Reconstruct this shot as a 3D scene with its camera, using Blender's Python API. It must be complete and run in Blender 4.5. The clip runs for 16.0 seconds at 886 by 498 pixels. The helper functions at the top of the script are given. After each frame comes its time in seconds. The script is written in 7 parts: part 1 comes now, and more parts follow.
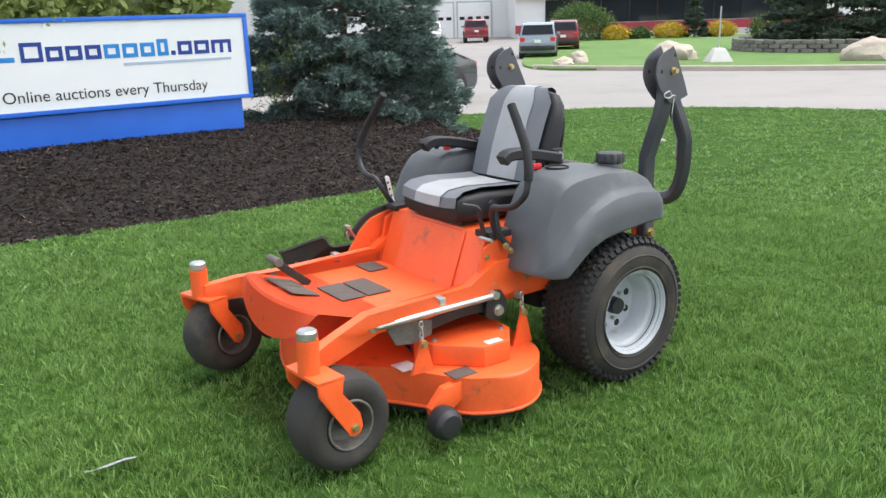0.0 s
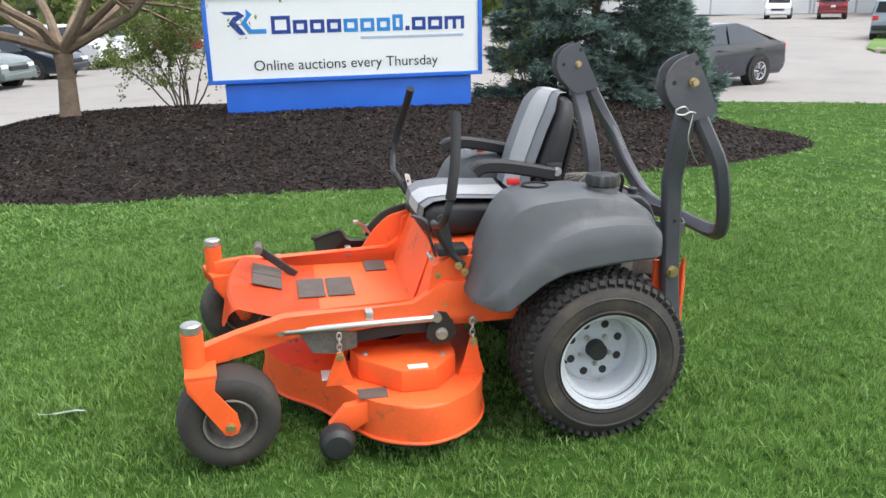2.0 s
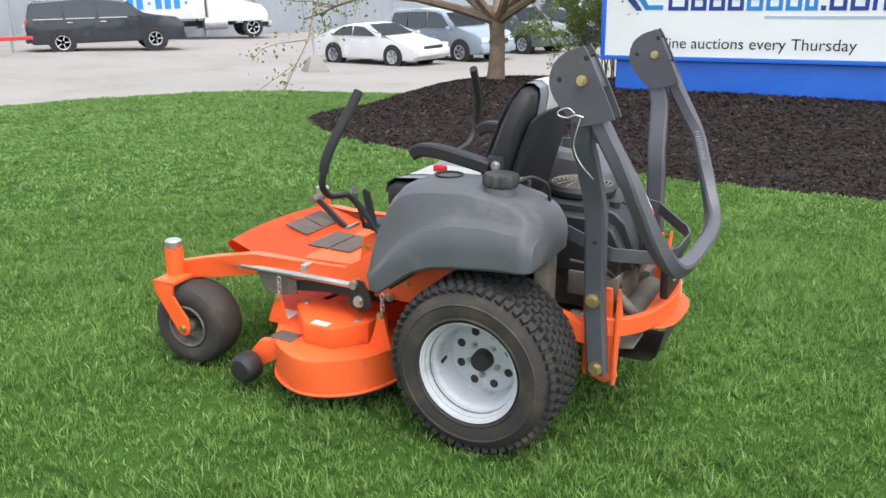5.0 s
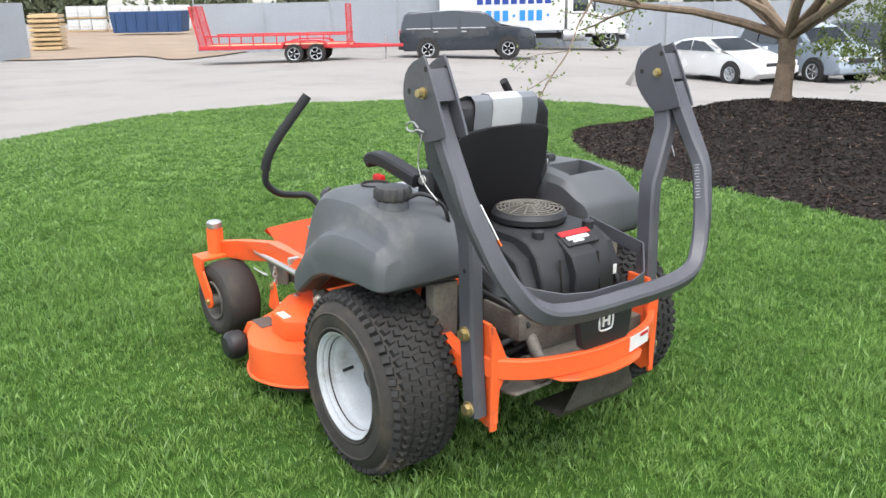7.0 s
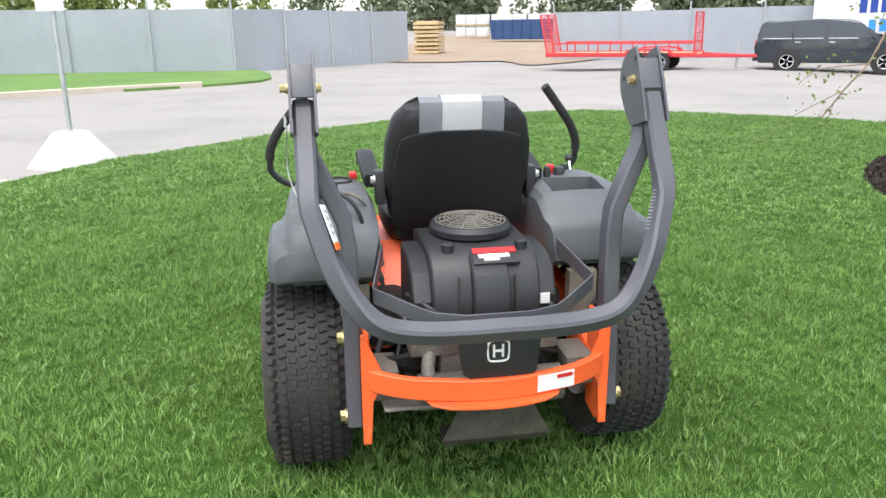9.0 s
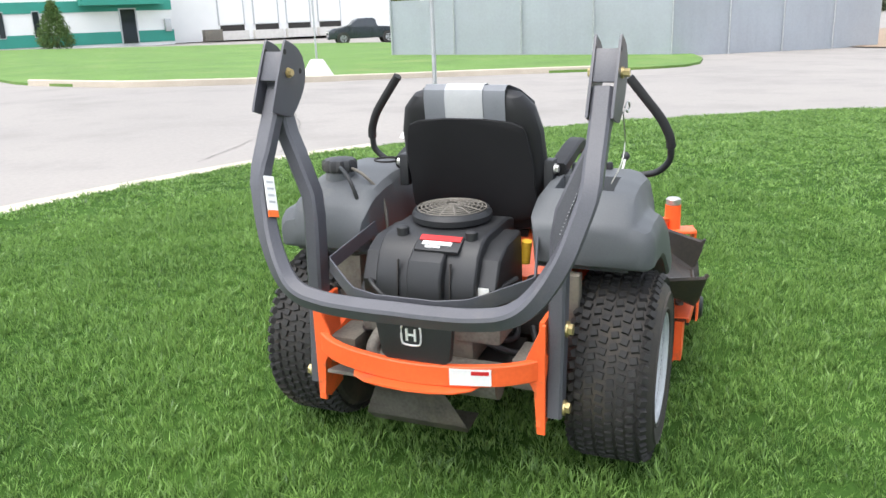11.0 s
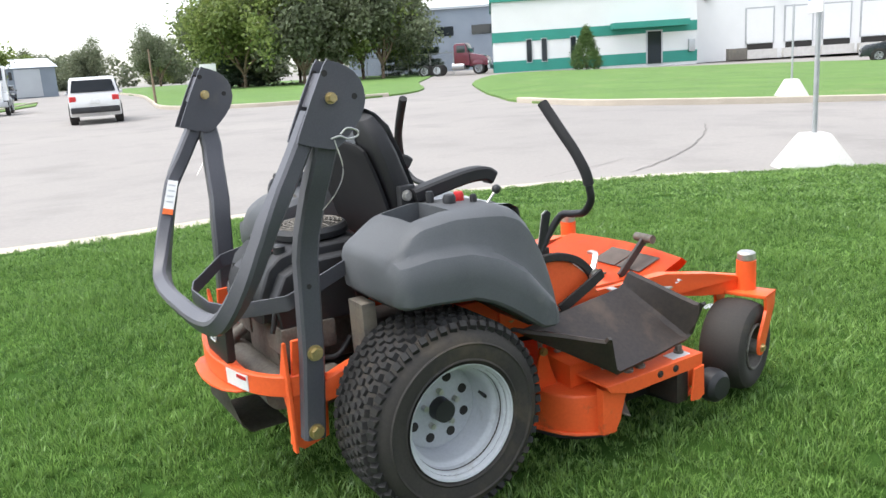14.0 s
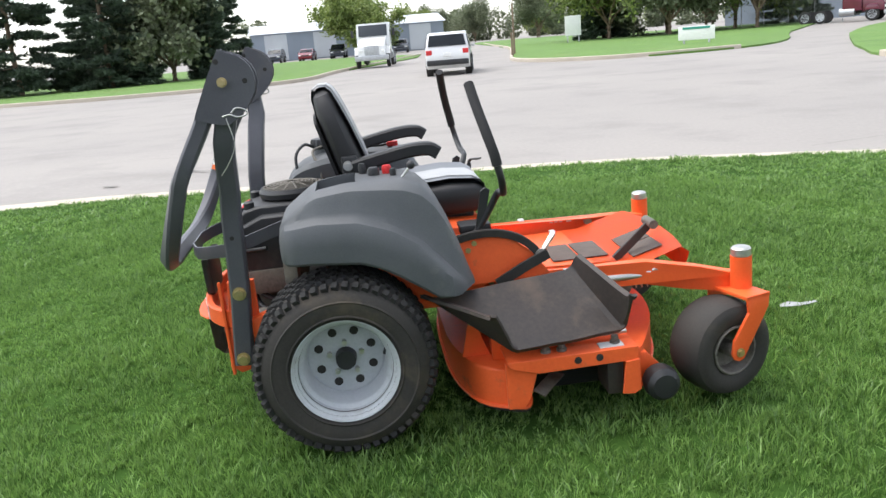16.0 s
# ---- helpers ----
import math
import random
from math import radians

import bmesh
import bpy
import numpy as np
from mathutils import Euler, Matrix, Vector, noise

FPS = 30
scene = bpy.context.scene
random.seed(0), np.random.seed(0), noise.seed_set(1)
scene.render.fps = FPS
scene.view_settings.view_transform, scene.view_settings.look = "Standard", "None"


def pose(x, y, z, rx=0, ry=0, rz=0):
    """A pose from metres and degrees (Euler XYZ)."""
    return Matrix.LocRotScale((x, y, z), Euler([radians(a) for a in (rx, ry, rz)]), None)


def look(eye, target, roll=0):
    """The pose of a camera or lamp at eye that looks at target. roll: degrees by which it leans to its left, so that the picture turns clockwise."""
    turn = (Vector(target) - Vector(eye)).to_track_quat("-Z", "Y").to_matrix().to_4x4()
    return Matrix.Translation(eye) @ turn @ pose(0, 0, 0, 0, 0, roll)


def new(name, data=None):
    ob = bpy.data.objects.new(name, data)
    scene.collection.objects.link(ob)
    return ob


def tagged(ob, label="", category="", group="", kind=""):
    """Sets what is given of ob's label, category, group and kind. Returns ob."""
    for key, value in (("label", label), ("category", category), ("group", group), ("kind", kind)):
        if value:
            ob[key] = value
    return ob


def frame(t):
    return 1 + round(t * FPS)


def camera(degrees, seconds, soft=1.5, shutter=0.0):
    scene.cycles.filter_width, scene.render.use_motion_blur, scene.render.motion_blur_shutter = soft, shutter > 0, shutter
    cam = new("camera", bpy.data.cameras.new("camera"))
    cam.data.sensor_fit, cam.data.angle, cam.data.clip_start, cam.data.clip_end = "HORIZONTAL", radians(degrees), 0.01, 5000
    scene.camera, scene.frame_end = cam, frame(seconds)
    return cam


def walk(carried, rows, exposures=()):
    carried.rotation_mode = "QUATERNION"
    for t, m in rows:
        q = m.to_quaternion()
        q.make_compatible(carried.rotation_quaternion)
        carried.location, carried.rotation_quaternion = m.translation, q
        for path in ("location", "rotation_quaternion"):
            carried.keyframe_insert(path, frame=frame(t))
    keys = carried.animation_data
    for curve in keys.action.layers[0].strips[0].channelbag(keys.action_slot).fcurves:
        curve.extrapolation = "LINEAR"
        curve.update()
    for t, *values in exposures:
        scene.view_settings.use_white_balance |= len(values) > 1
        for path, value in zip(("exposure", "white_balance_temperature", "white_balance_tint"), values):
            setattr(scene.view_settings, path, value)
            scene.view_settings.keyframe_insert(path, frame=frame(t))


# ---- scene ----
cam = camera(57.2, 16.0)
PATH = [
    (0, (0.105, -0.017, 1.564), (0.082, 1.905, 1.011), -1.8),
    (0.5, (0.485, 0.121, 1.585), (0.277, 2.026, 1.011), -0.8),
    (1, (0.897, 0.19, 1.593), (0.434, 2.05, 1.022), 0.3),
    (1.5, (1.212, 0.314, 1.611), (0.592, 2.113, 0.993), -0.1),
    (2, (1.523, 0.562, 1.621), (0.741, 2.303, 1.023), -1.2),
    (2.5, (1.932, 0.744, 1.609), (0.943, 2.366, 0.985), -0.9),
    (3, (2.241, 1.001, 1.594), (1.075, 2.505, 0.977), -1.1),
    (3.5, (2.541, 1.298, 1.618), (1.199, 2.65, 1.009), -2.2),
    (4, (2.884, 1.572, 1.622), (1.369, 2.731, 1.02), -1.6),
    (4.2, (2.979, 1.676, 1.623), (1.427, 2.779, 1.011), -1.9),
    (6.3, (3.486, 3.194, 1.558), (1.612, 3.529, 0.947), -1.1),
    (6.5, (3.504, 3.353, 1.558), (1.614, 3.609, 0.957), -2.1),
    (7, (3.549, 3.781, 1.548), (1.636, 3.794, 0.964), -1.2),
    (7.5, (3.451, 4.15, 1.507), (1.545, 3.983, 0.923), -1.1),
    (8, (3.431, 4.536, 1.508), (1.56, 4.127, 0.929), -3.6),
    (8.5, (3.378, 4.89, 1.523), (1.584, 4.241, 0.922), -4.9),
    (9, (3.133, 5.198, 1.48), (1.395, 4.372, 0.933), -1.2),
    (9.2, (3.043, 5.313, 1.482), (1.355, 4.404, 0.914), -2.4),
    (11.3, (1.993, 6.543, 1.438), (1.047, 4.867, 0.895), -3.5),
    (11.5, (1.879, 6.606, 1.416), (0.978, 4.902, 0.881), -5.0),
    (12, (1.508, 6.733, 1.398), (0.822, 4.921, 0.902), -2.0),
    (12.5, (1.157, 6.86, 1.39), (0.623, 4.991, 0.92), -3.9),
    (13, (0.743, 6.984, 1.41), (0.435, 5.074, 0.905), -3.0),
    (13.5, (0.35, 6.937, 1.382), (0.251, 5.008, 0.867), -2.5),
    (14, (-0.045, 7.0, 1.351), (0.095, 5.056, 0.906), -3.7),
    (14.5, (-0.437, 7.051, 1.363), (-0.094, 5.142, 0.878), -5.1),
    (15, (-0.815, 6.945, 1.347), (-0.225, 5.099, 0.855), -3.0),
    (15.5, (-1.224, 6.892, 1.342), (-0.433, 5.117, 0.873), -3.0),
    (16, (-1.608, 6.766, 1.353), (-0.632, 5.091, 0.857), -4.7),
]
walk(cam, [(t, look(eye, target, roll)) for t, eye, target, roll in PATH],
     exposures=[(0, 1.45), (4, 1.45), (6.5, 1.5), (9, 1.63), (12, 1.65), (13.5, 1.6), (15, 1.47), (16, 1.45)])

# ---- world and light ----
world = bpy.data.worlds.new("overcast_sky")
scene.world = world
world.use_nodes = True
wn, wl = world.node_tree.nodes, world.node_tree.links
sky = wn.new("ShaderNodeTexSky")
sky.sky_type, sky.sun_disc = "NISHITA", False
sky.sun_elevation, sky.sun_rotation = radians(66), radians(77)
sky.air_density, sky.dust_density, sky.ozone_density = 1.0, 1.5, 1.0
pale = wn.new("ShaderNodeHueSaturation")
pale.inputs["Saturation"].default_value = 0.38
pale.inputs["Value"].default_value = 1.0
wl.new(sky.outputs[0], pale.inputs["Color"])
wl.new(pale.outputs[0], wn["Background"].inputs["Color"])
wn["Background"].inputs["Strength"].default_value = 0.15
sun = new("sun", bpy.data.lights.new("sun", "SUN"))
sun.data.energy, sun.data.angle, sun.data.color = 1.1, radians(50), (1.0, 0.97, 0.93)
sun.matrix_world = look((13, 7, 30), (0, 4, 0))
scene.view_settings.exposure = 1.45


# ---- materials ----
def principled(name):
    m = bpy.data.materials.new(name)
    m.use_nodes = True
    return m, m.node_tree.nodes, m.node_tree.links, m.node_tree.nodes["Principled BSDF"]


def surface(name, a, b=None, scale=6.0, fine=60.0, rough=0.5, rough2=None, metal=0.0, bump=0.15, depth=0.002,
            dirt=None, dirt_amount=0.0, dirt_scale=3.0, coat=0.0, spec=0.5, vary=0.0):
    """Two scales of colour variation, stains, fine relief."""
    m, n, l, p = principled(name)
    b = b or tuple(min(1.0, c * 0.8) for c in a)
    tc = n.new("ShaderNodeTexCoord")
    big, small = n.new("ShaderNodeTexNoise"), n.new("ShaderNodeTexNoise")
    big.inputs["Scale"].default_value, big.inputs["Detail"].default_value = scale, 6
    small.inputs["Scale"].default_value, small.inputs["Detail"].default_value = fine, 4
    for t in (big, small):
        l.new(tc.outputs["Object"], t.inputs["Vector"])
    add = n.new("ShaderNodeMath")
    add.operation = "MULTIPLY_ADD"
    add.inputs[1].default_value, add.inputs[2].default_value = 0.45, 0.0
    l.new(small.outputs[0], add.inputs[0])
    add2 = n.new("ShaderNodeMath")
    add2.operation = "MULTIPLY_ADD"
    add2.inputs[1].default_value = 0.6
    l.new(big.outputs[0], add2.inputs[0])
    l.new(add.outputs[0], add2.inputs[2])
    ramp = n.new("ShaderNodeValToRGB")
    ramp.color_ramp.elements[0].position, ramp.color_ramp.elements[1].position = 0.36, 0.68
    ramp.color_ramp.elements[0].color, ramp.color_ramp.elements[1].color = (*b, 1), (*a, 1)
    l.new(add2.outputs[0], ramp.inputs[0])
    out = ramp.outputs[0]
    if dirt:
        st = n.new("ShaderNodeTexNoise")
        st.inputs["Scale"].default_value, st.inputs["Detail"].default_value = dirt_scale, 9
        st.inputs["Roughness"].default_value = 0.65
        l.new(tc.outputs["Object"], st.inputs["Vector"])
        r2 = n.new("ShaderNodeValToRGB")
        r2.color_ramp.elements[0].position, r2.color_ramp.elements[1].position = 0.62 - 0.3 * dirt_amount, 0.78
        l.new(st.outputs[0], r2.inputs[0])
        mx = n.new("ShaderNodeMixRGB")
        mx.inputs[2].default_value = (*dirt, 1)
        l.new(r2.outputs[0], mx.inputs[0])
        l.new(out, mx.inputs[1])
        out = mx.outputs[0]
    if vary:
        oi = n.new("ShaderNodeObjectInfo")
        hs = n.new("ShaderNodeHueSaturation")
        ma = n.new("ShaderNodeMapRange")
        ma.inputs[3].default_value, ma.inputs[4].default_value = 1 - vary, 1 + vary
        l.new(oi.outputs["Random"], ma.inputs[0])
        l.new(ma.outputs[0], hs.inputs["Value"])
        l.new(out, hs.inputs["Color"])
        out = hs.outputs[0]
    l.new(out, p.inputs["Base Color"])
    rr = n.new("ShaderNodeMapRange")
    rr.inputs[3].default_value, rr.inputs[4].default_value = rough, rough2 if rough2 is not None else min(1, rough + 0.15)
    l.new(big.outputs[0], rr.inputs[0])
    l.new(rr.outputs[0], p.inputs["Roughness"])
    p.inputs["Metallic"].default_value = metal
    p.inputs["Coat Weight"].default_value = coat
    p.inputs["Specular IOR Level"].default_value = spec
    if bump:
        bp = n.new("ShaderNodeBump")
        bp.inputs["Strength"].default_value, bp.inputs["Distance"].default_value = bump, depth
        l.new(small.outputs[0], bp.inputs["Height"])
        l.new(bp.outputs[0], p.inputs["Normal"])
    return m


def leafy(name, dark, light, rough=0.55, trans=0.25, patch=0.35, spec=0.3):
    """Foliage whose leaves differ one from another, with patches a metre or so across."""
    m, n, l, p = principled(name)
    g = n.new("ShaderNodeNewGeometry")
    tc = n.new("ShaderNodeTexCoord")
    no = n.new("ShaderNodeTexNoise")
    no.inputs["Scale"].default_value, no.inputs["Detail"].default_value = 1.1, 5
    l.new(tc.outputs["Object"], no.inputs["Vector"])
    mx = n.new("ShaderNodeMath")
    mx.operation = "MULTIPLY_ADD"
    mx.inputs[1].default_value = 1 - patch
    l.new(g.outputs["Random Per Island"], mx.inputs[0])
    sc = n.new("ShaderNodeMath")
    sc.operation = "MULTIPLY"
    sc.inputs[1].default_value = patch
    l.new(no.outputs[0], sc.inputs[0])
    l.new(sc.outputs[0], mx.inputs[2])
    r = n.new("ShaderNodeValToRGB")
    r.color_ramp.elements[0].color, r.color_ramp.elements[1].color = (*dark, 1), (*light, 1)
    r.color_ramp.elements[0].position, r.color_ramp.elements[1].position = 0.1, 0.9
    l.new(mx.outputs[0], r.inputs[0])
    l.new(r.outputs[0], p.inputs["Base Color"])
    p.inputs["Roughness"].default_value = rough
    p.inputs["Specular IOR Level"].default_value = spec
    tr = n.new("ShaderNodeBsdfTranslucent")
    l.new(r.outputs[0], tr.inputs["Color"])
    ms = n.new("ShaderNodeMixShader")
    ms.inputs[0].default_value = trans
    l.new(p.outputs[0], ms.inputs[1])
    l.new(tr.outputs[0], ms.inputs[2])
    l.new(ms.outputs[0], n["Material Output"].inputs["Surface"])
    return m


def glassy(name, tint=(0.02, 0.025, 0.03), rough=0.04):
    m, n, l, p = principled(name)
    p.inputs["Base Color"].default_value = (*tint, 1)
    p.inputs["Roughness"].default_value = rough
    p.inputs["Specular IOR Level"].default_value = 0.7
    return m


ORANGE = surface("orange_paint", (0.92, 0.13, 0.028), (0.84, 0.11, 0.022), 4, 90, 0.34, 0.5, bump=0.05, dirt=(0.42, 0.12, 0.05), dirt_amount=0.05, dirt_scale=7)
ORANGE_WORN = surface("worn_orange_paint", (0.9, 0.135, 0.03), (0.8, 0.108, 0.024), 5, 80, 0.4, 0.6, bump=0.08, dirt=(0.22, 0.10, 0.055), dirt_amount=0.1, dirt_scale=9)
TANK = surface("grey_plastic", (0.098, 0.104, 0.11), (0.07, 0.075, 0.08), 5, 260, 0.5, 0.62, bump=0.25, depth=0.0006, dirt=(0.17, 0.165, 0.15), dirt_amount=0.16)
BLACK = surface("black_plastic", (0.022, 0.023, 0.025), (0.014, 0.014, 0.015), 8, 200, 0.42, 0.6, bump=0.12, depth=0.0006, dirt=(0.08, 0.072, 0.06), dirt_amount=0.12)
VINYL = surface("black_vinyl", (0.013, 0.013, 0.0145), (0.008, 0.008, 0.009), 9, 300, 0.5, 0.7, bump=0.3, depth=0.0006)
FOAM = surface("black_foam_grip", (0.018, 0.018, 0.019), (0.012, 0.012, 0.012), 20, 500, 0.8, 0.9, bump=0.5, depth=0.001)
ROPS = surface("dark_grey_powder_coat", (0.088, 0.088, 0.1), (0.06, 0.06, 0.07), 5, 240, 0.36, 0.5, bump=0.15, depth=0.0005, dirt=(0.13, 0.12, 0.11), dirt_amount=0.1)
SEAT_LIGHT = surface("light_grey_vinyl", (0.40, 0.405, 0.41), (0.32, 0.325, 0.33), 7, 300, 0.45, 0.6, bump=0.25, depth=0.0008)
SEAT_MID = surface("mid_grey_vinyl", (0.17, 0.18, 0.195), (0.13, 0.137, 0.15), 7, 300, 0.45, 0.6, bump=0.25, depth=0.0008)
RUBBER = surface("tyre_rubber", (0.022, 0.021, 0.02), (0.014, 0.0135, 0.013), 9, 160, 0.7, 0.85, bump=0.3, dirt=(0.075, 0.06, 0.042), dirt_amount=0.22, dirt_scale=4)
SIDEWALL = surface("dusty_sidewall_rubber", (0.04, 0.035, 0.03), (0.022, 0.02, 0.018), 6, 120, 0.7, 0.85, bump=0.2, dirt=(0.11, 0.085, 0.055), dirt_amount=0.3, dirt_scale=3)
RIM = surface("light_grey_rim_paint", (0.50, 0.52, 0.54), (0.41, 0.43, 0.45), 6, 90, 0.35, 0.5, bump=0.05, dirt=(0.23, 0.2, 0.16), dirt_amount=0.16, dirt_scale=7)
STEEL = surface("zinc_steel", (0.62, 0.61, 0.58), (0.45, 0.44, 0.41), 12, 150, 0.3, 0.48, 0.9, bump=0.1)
BRASS = surface("zinc_yellow_bolt", (0.62, 0.50, 0.26), (0.45, 0.36, 0.18), 14, 150, 0.32, 0.5, 0.9, bump=0.1)
DIRTY = surface("dusty_cast_metal", (0.20, 0.185, 0.16), (0.10, 0.09, 0.075), 12, 90, 0.6, 0.8, 0.3, bump=0.3, dirt=(0.24, 0.2, 0.14), dirt_amount=0.3)
# grimy dark parts, and solid discs whose colour stands for shade in holes
DARK = surface("dark_grime_and_shade", (0.03, 0.027, 0.024), (0.016, 0.015, 0.014), 12, 90, 0.7, 0.9, bump=0.3)
CHUTE = surface("scuffed_black_rubber", (0.045, 0.034, 0.028), (0.022, 0.018, 0.017), 5, 70, 0.42, 0.7, bump=0.3, dirt=(0.10, 0.07, 0.05), dirt_amount=0.24, dirt_scale=5)
TAR = surface("tarred_crack", (0.2, 0.185, 0.17), (0.14, 0.13, 0.12), 6, 40, 0.8, 0.95, bump=0.3)
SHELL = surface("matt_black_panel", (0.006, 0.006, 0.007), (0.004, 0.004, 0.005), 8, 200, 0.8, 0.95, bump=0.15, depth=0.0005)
TREADPAD = surface("grip_pad", (0.12, 0.095, 0.08), (0.075, 0.06, 0.052), 18, 260, 0.8, 0.95, bump=0.6, depth=0.0015)
WHITE_LABEL = surface("white_label", (0.78, 0.78, 0.76), (0.68, 0.68, 0.66), 10, 100, 0.45, bump=0.02)
RED = surface("red_plastic", (0.6, 0.02, 0.02), (0.45, 0.015, 0.015), 10, 100, 0.35, bump=0.03)
YELLOW = surface("yellow_plastic", (0.75, 0.45, 0.04), None, 10, 100, 0.4, bump=0.03)
ORANGE_LABEL = surface("orange_label", (0.8, 0.15, 0.02), None, 10, 100, 0.45, bump=0.02)
GRASS = leafy("grass_blades", (0.032, 0.094, 0.016), (0.32, 0.51, 0.135), 0.38, 0.36, 0.4, 0.5)
SPRUCE = leafy("blue_spruce_needles", (0.06, 0.1, 0.08), (0.25, 0.34, 0.30), 0.6, 0.15, 0.2)
PINE = leafy("dark_spruce_needles", (0.035, 0.055, 0.04), (0.10, 0.14, 0.09), 0.6, 0.15, 0.2)
LEAF = leafy("young_leaves", (0.10, 0.15, 0.04), (0.27, 0.33, 0.1), 0.5, 0.4, 0.2)
LEAF_DARK = leafy("dull_leaves", (0.10, 0.12, 0.07), (0.22, 0.25, 0.15), 0.5, 0.3, 0.3)
HEDGE = leafy("shrub_leaves", (0.04, 0.08, 0.02), (0.12, 0.19, 0.05), 0.55, 0.2, 0.3)
GOLD = leafy("golden_shrub_leaves", (0.35, 0.24, 0.02), (0.62, 0.46, 0.05), 0.55, 0.2, 0.3)
BARK = surface("bark", (0.26, 0.19, 0.13), (0.14, 0.10, 0.07), 7, 40, 0.85, 0.95, bump=0.8, depth=0.01)
TWIG = surface("bare_twigs", (0.20, 0.155, 0.12), (0.11, 0.085, 0.065), 7, 40, 0.85, 0.95, bump=0.3)
MULCH = surface("mulch_bed", (0.018, 0.0115, 0.009), (0.008, 0.0052, 0.004), 5, 45, 0.9, 1.0, bump=1.0, depth=0.03)
CHIP = leafy("mulch_chips", (0.004, 0.0027, 0.002), (0.043, 0.027, 0.02), 0.75, 0.0, 0.25)
FLECK = leafy("pale_mulch_chips", (0.07, 0.046, 0.034), (0.24, 0.165, 0.12), 0.75, 0.0, 0.2)
ASPHALT = surface("pale_worn_pavement", (0.29, 0.268, 0.246), (0.235, 0.218, 0.202), 0.16, 18, 0.8, 0.95, bump=0.3, depth=0.004, dirt=(0.19, 0.178, 0.165), dirt_amount=0.42, dirt_scale=0.45)
KERB = surface("kerb_concrete", (0.5, 0.44, 0.36), (0.4, 0.35, 0.28), 2, 40, 0.85, 0.95, bump=0.3)
DIRT = surface("bare_dirt", (0.30, 0.225, 0.16), (0.22, 0.16, 0.11), 0.5, 12, 0.95, 1.0, bump=0.5, depth=0.02)
SOIL = surface("turf_soil", (0.05, 0.105, 0.02), (0.028, 0.065, 0.013), 1.2, 60, 0.9, 1.0, bump=0.8, depth=0.01, spec=0.05)
FARGRASS = surface("mown_grass", (0.125, 0.235, 0.045), (0.075, 0.15, 0.026), 0.5, 22, 0.85, 0.95, bump=0.9, depth=0.04, dirt=(0.19, 0.235, 0.075), dirt_amount=0.2, dirt_scale=0.3)
CONCRETE = surface("pale_concrete", (0.62, 0.6, 0.57), (0.52, 0.5, 0.47), 3, 50, 0.8, 0.9, bump=0.3)
BLUE = surface("blue_sign_paint", (0.018, 0.14, 0.62), (0.014, 0.11, 0.52), 2, 80, 0.4, 0.55, bump=0.04)
SIGN_WHITE = surface("sign_face", (0.80, 0.81, 0.80), (0.75, 0.76, 0.75), 1.2, 80, 0.35, 0.45, bump=0.02)
NAVY = surface("navy_letters", (0.01, 0.045, 0.27), None, 4, 80, 0.4, bump=0)
SKYBLUE = surface("light_blue_letters", (0.02, 0.24, 0.62), None, 4, 80, 0.4, bump=0)
GREYBLUE = surface("pale_grey_blue_letters", (0.42, 0.5, 0.62), None, 4, 80, 0.4, bump=0)
INK = surface("black_letters", (0.012, 0.012, 0.014), None, 4, 80, 0.4, bump=0)
WHITE_WALL = surface("white_painted_wall", (0.78, 0.78, 0.77), (0.7, 0.7, 0.69), 0.3, 12, 0.6, 0.75, bump=0.1)
GREEN_BAND = surface("green_wall_band", (0.03, 0.27, 0.21), (0.025, 0.22, 0.17), 0.5, 12, 0.55, 0.7, bump=0.1)
RED_BAND = surface("red_wall_band", (0.36, 0.035, 0.05), (0.28, 0.03, 0.04), 0.5, 12, 0.55, 0.7, bump=0.1)
GREY_WALL = surface("grey_metal_siding", (0.25, 0.29, 0.34), (0.2, 0.235, 0.28), 0.4, 14, 0.5, 0.65, bump=0.1)
FENCE_PANEL = surface("pale_grey_fence_sheet", (0.52, 0.55, 0.58), (0.46, 0.48, 0.51), 0.5, 10, 0.4, 0.55, 0.2, bump=0.1)
GALV = surface("galvanised_steel", (0.5, 0.51, 0.52), (0.38, 0.39, 0.4), 8, 80, 0.4, 0.55, 0.7, bump=0.05)
GLASS = glassy("dark_window_glass")
ROCK = surface("boulder_stone", (0.55, 0.47, 0.38), (0.38, 0.32, 0.26), 1.6, 20, 0.85, 0.95, bump=0.6, depth=0.02)
STONE = surface("planter_stone", (0.22, 0.2, 0.18), (0.13, 0.12, 0.11), 3, 30, 0.85, 0.95, bump=0.5, depth=0.01, vary=0.25)
TIMBER = surface("raw_lumber", (0.55, 0.40, 0.22), (0.42, 0.3, 0.16), 3, 30, 0.7, 0.85, bump=0.2)
TRAILER_RED = surface("red_trailer_paint", (0.55, 0.03, 0.035), (0.45, 0.025, 0.03), 3, 40, 0.4, 0.55, bump=0.05)
DUMP_BLUE = surface("blue_dumpster_paint", (0.02, 0.06, 0.16), (0.015, 0.045, 0.12), 1, 20, 0.5, 0.7, bump=0.1)


def car_paint(name, c):
    return surface(name, c, tuple(x * 0.9 for x in c), 2, 60, 0.22, 0.3, 0.15, bump=0.0, coat=0.6)


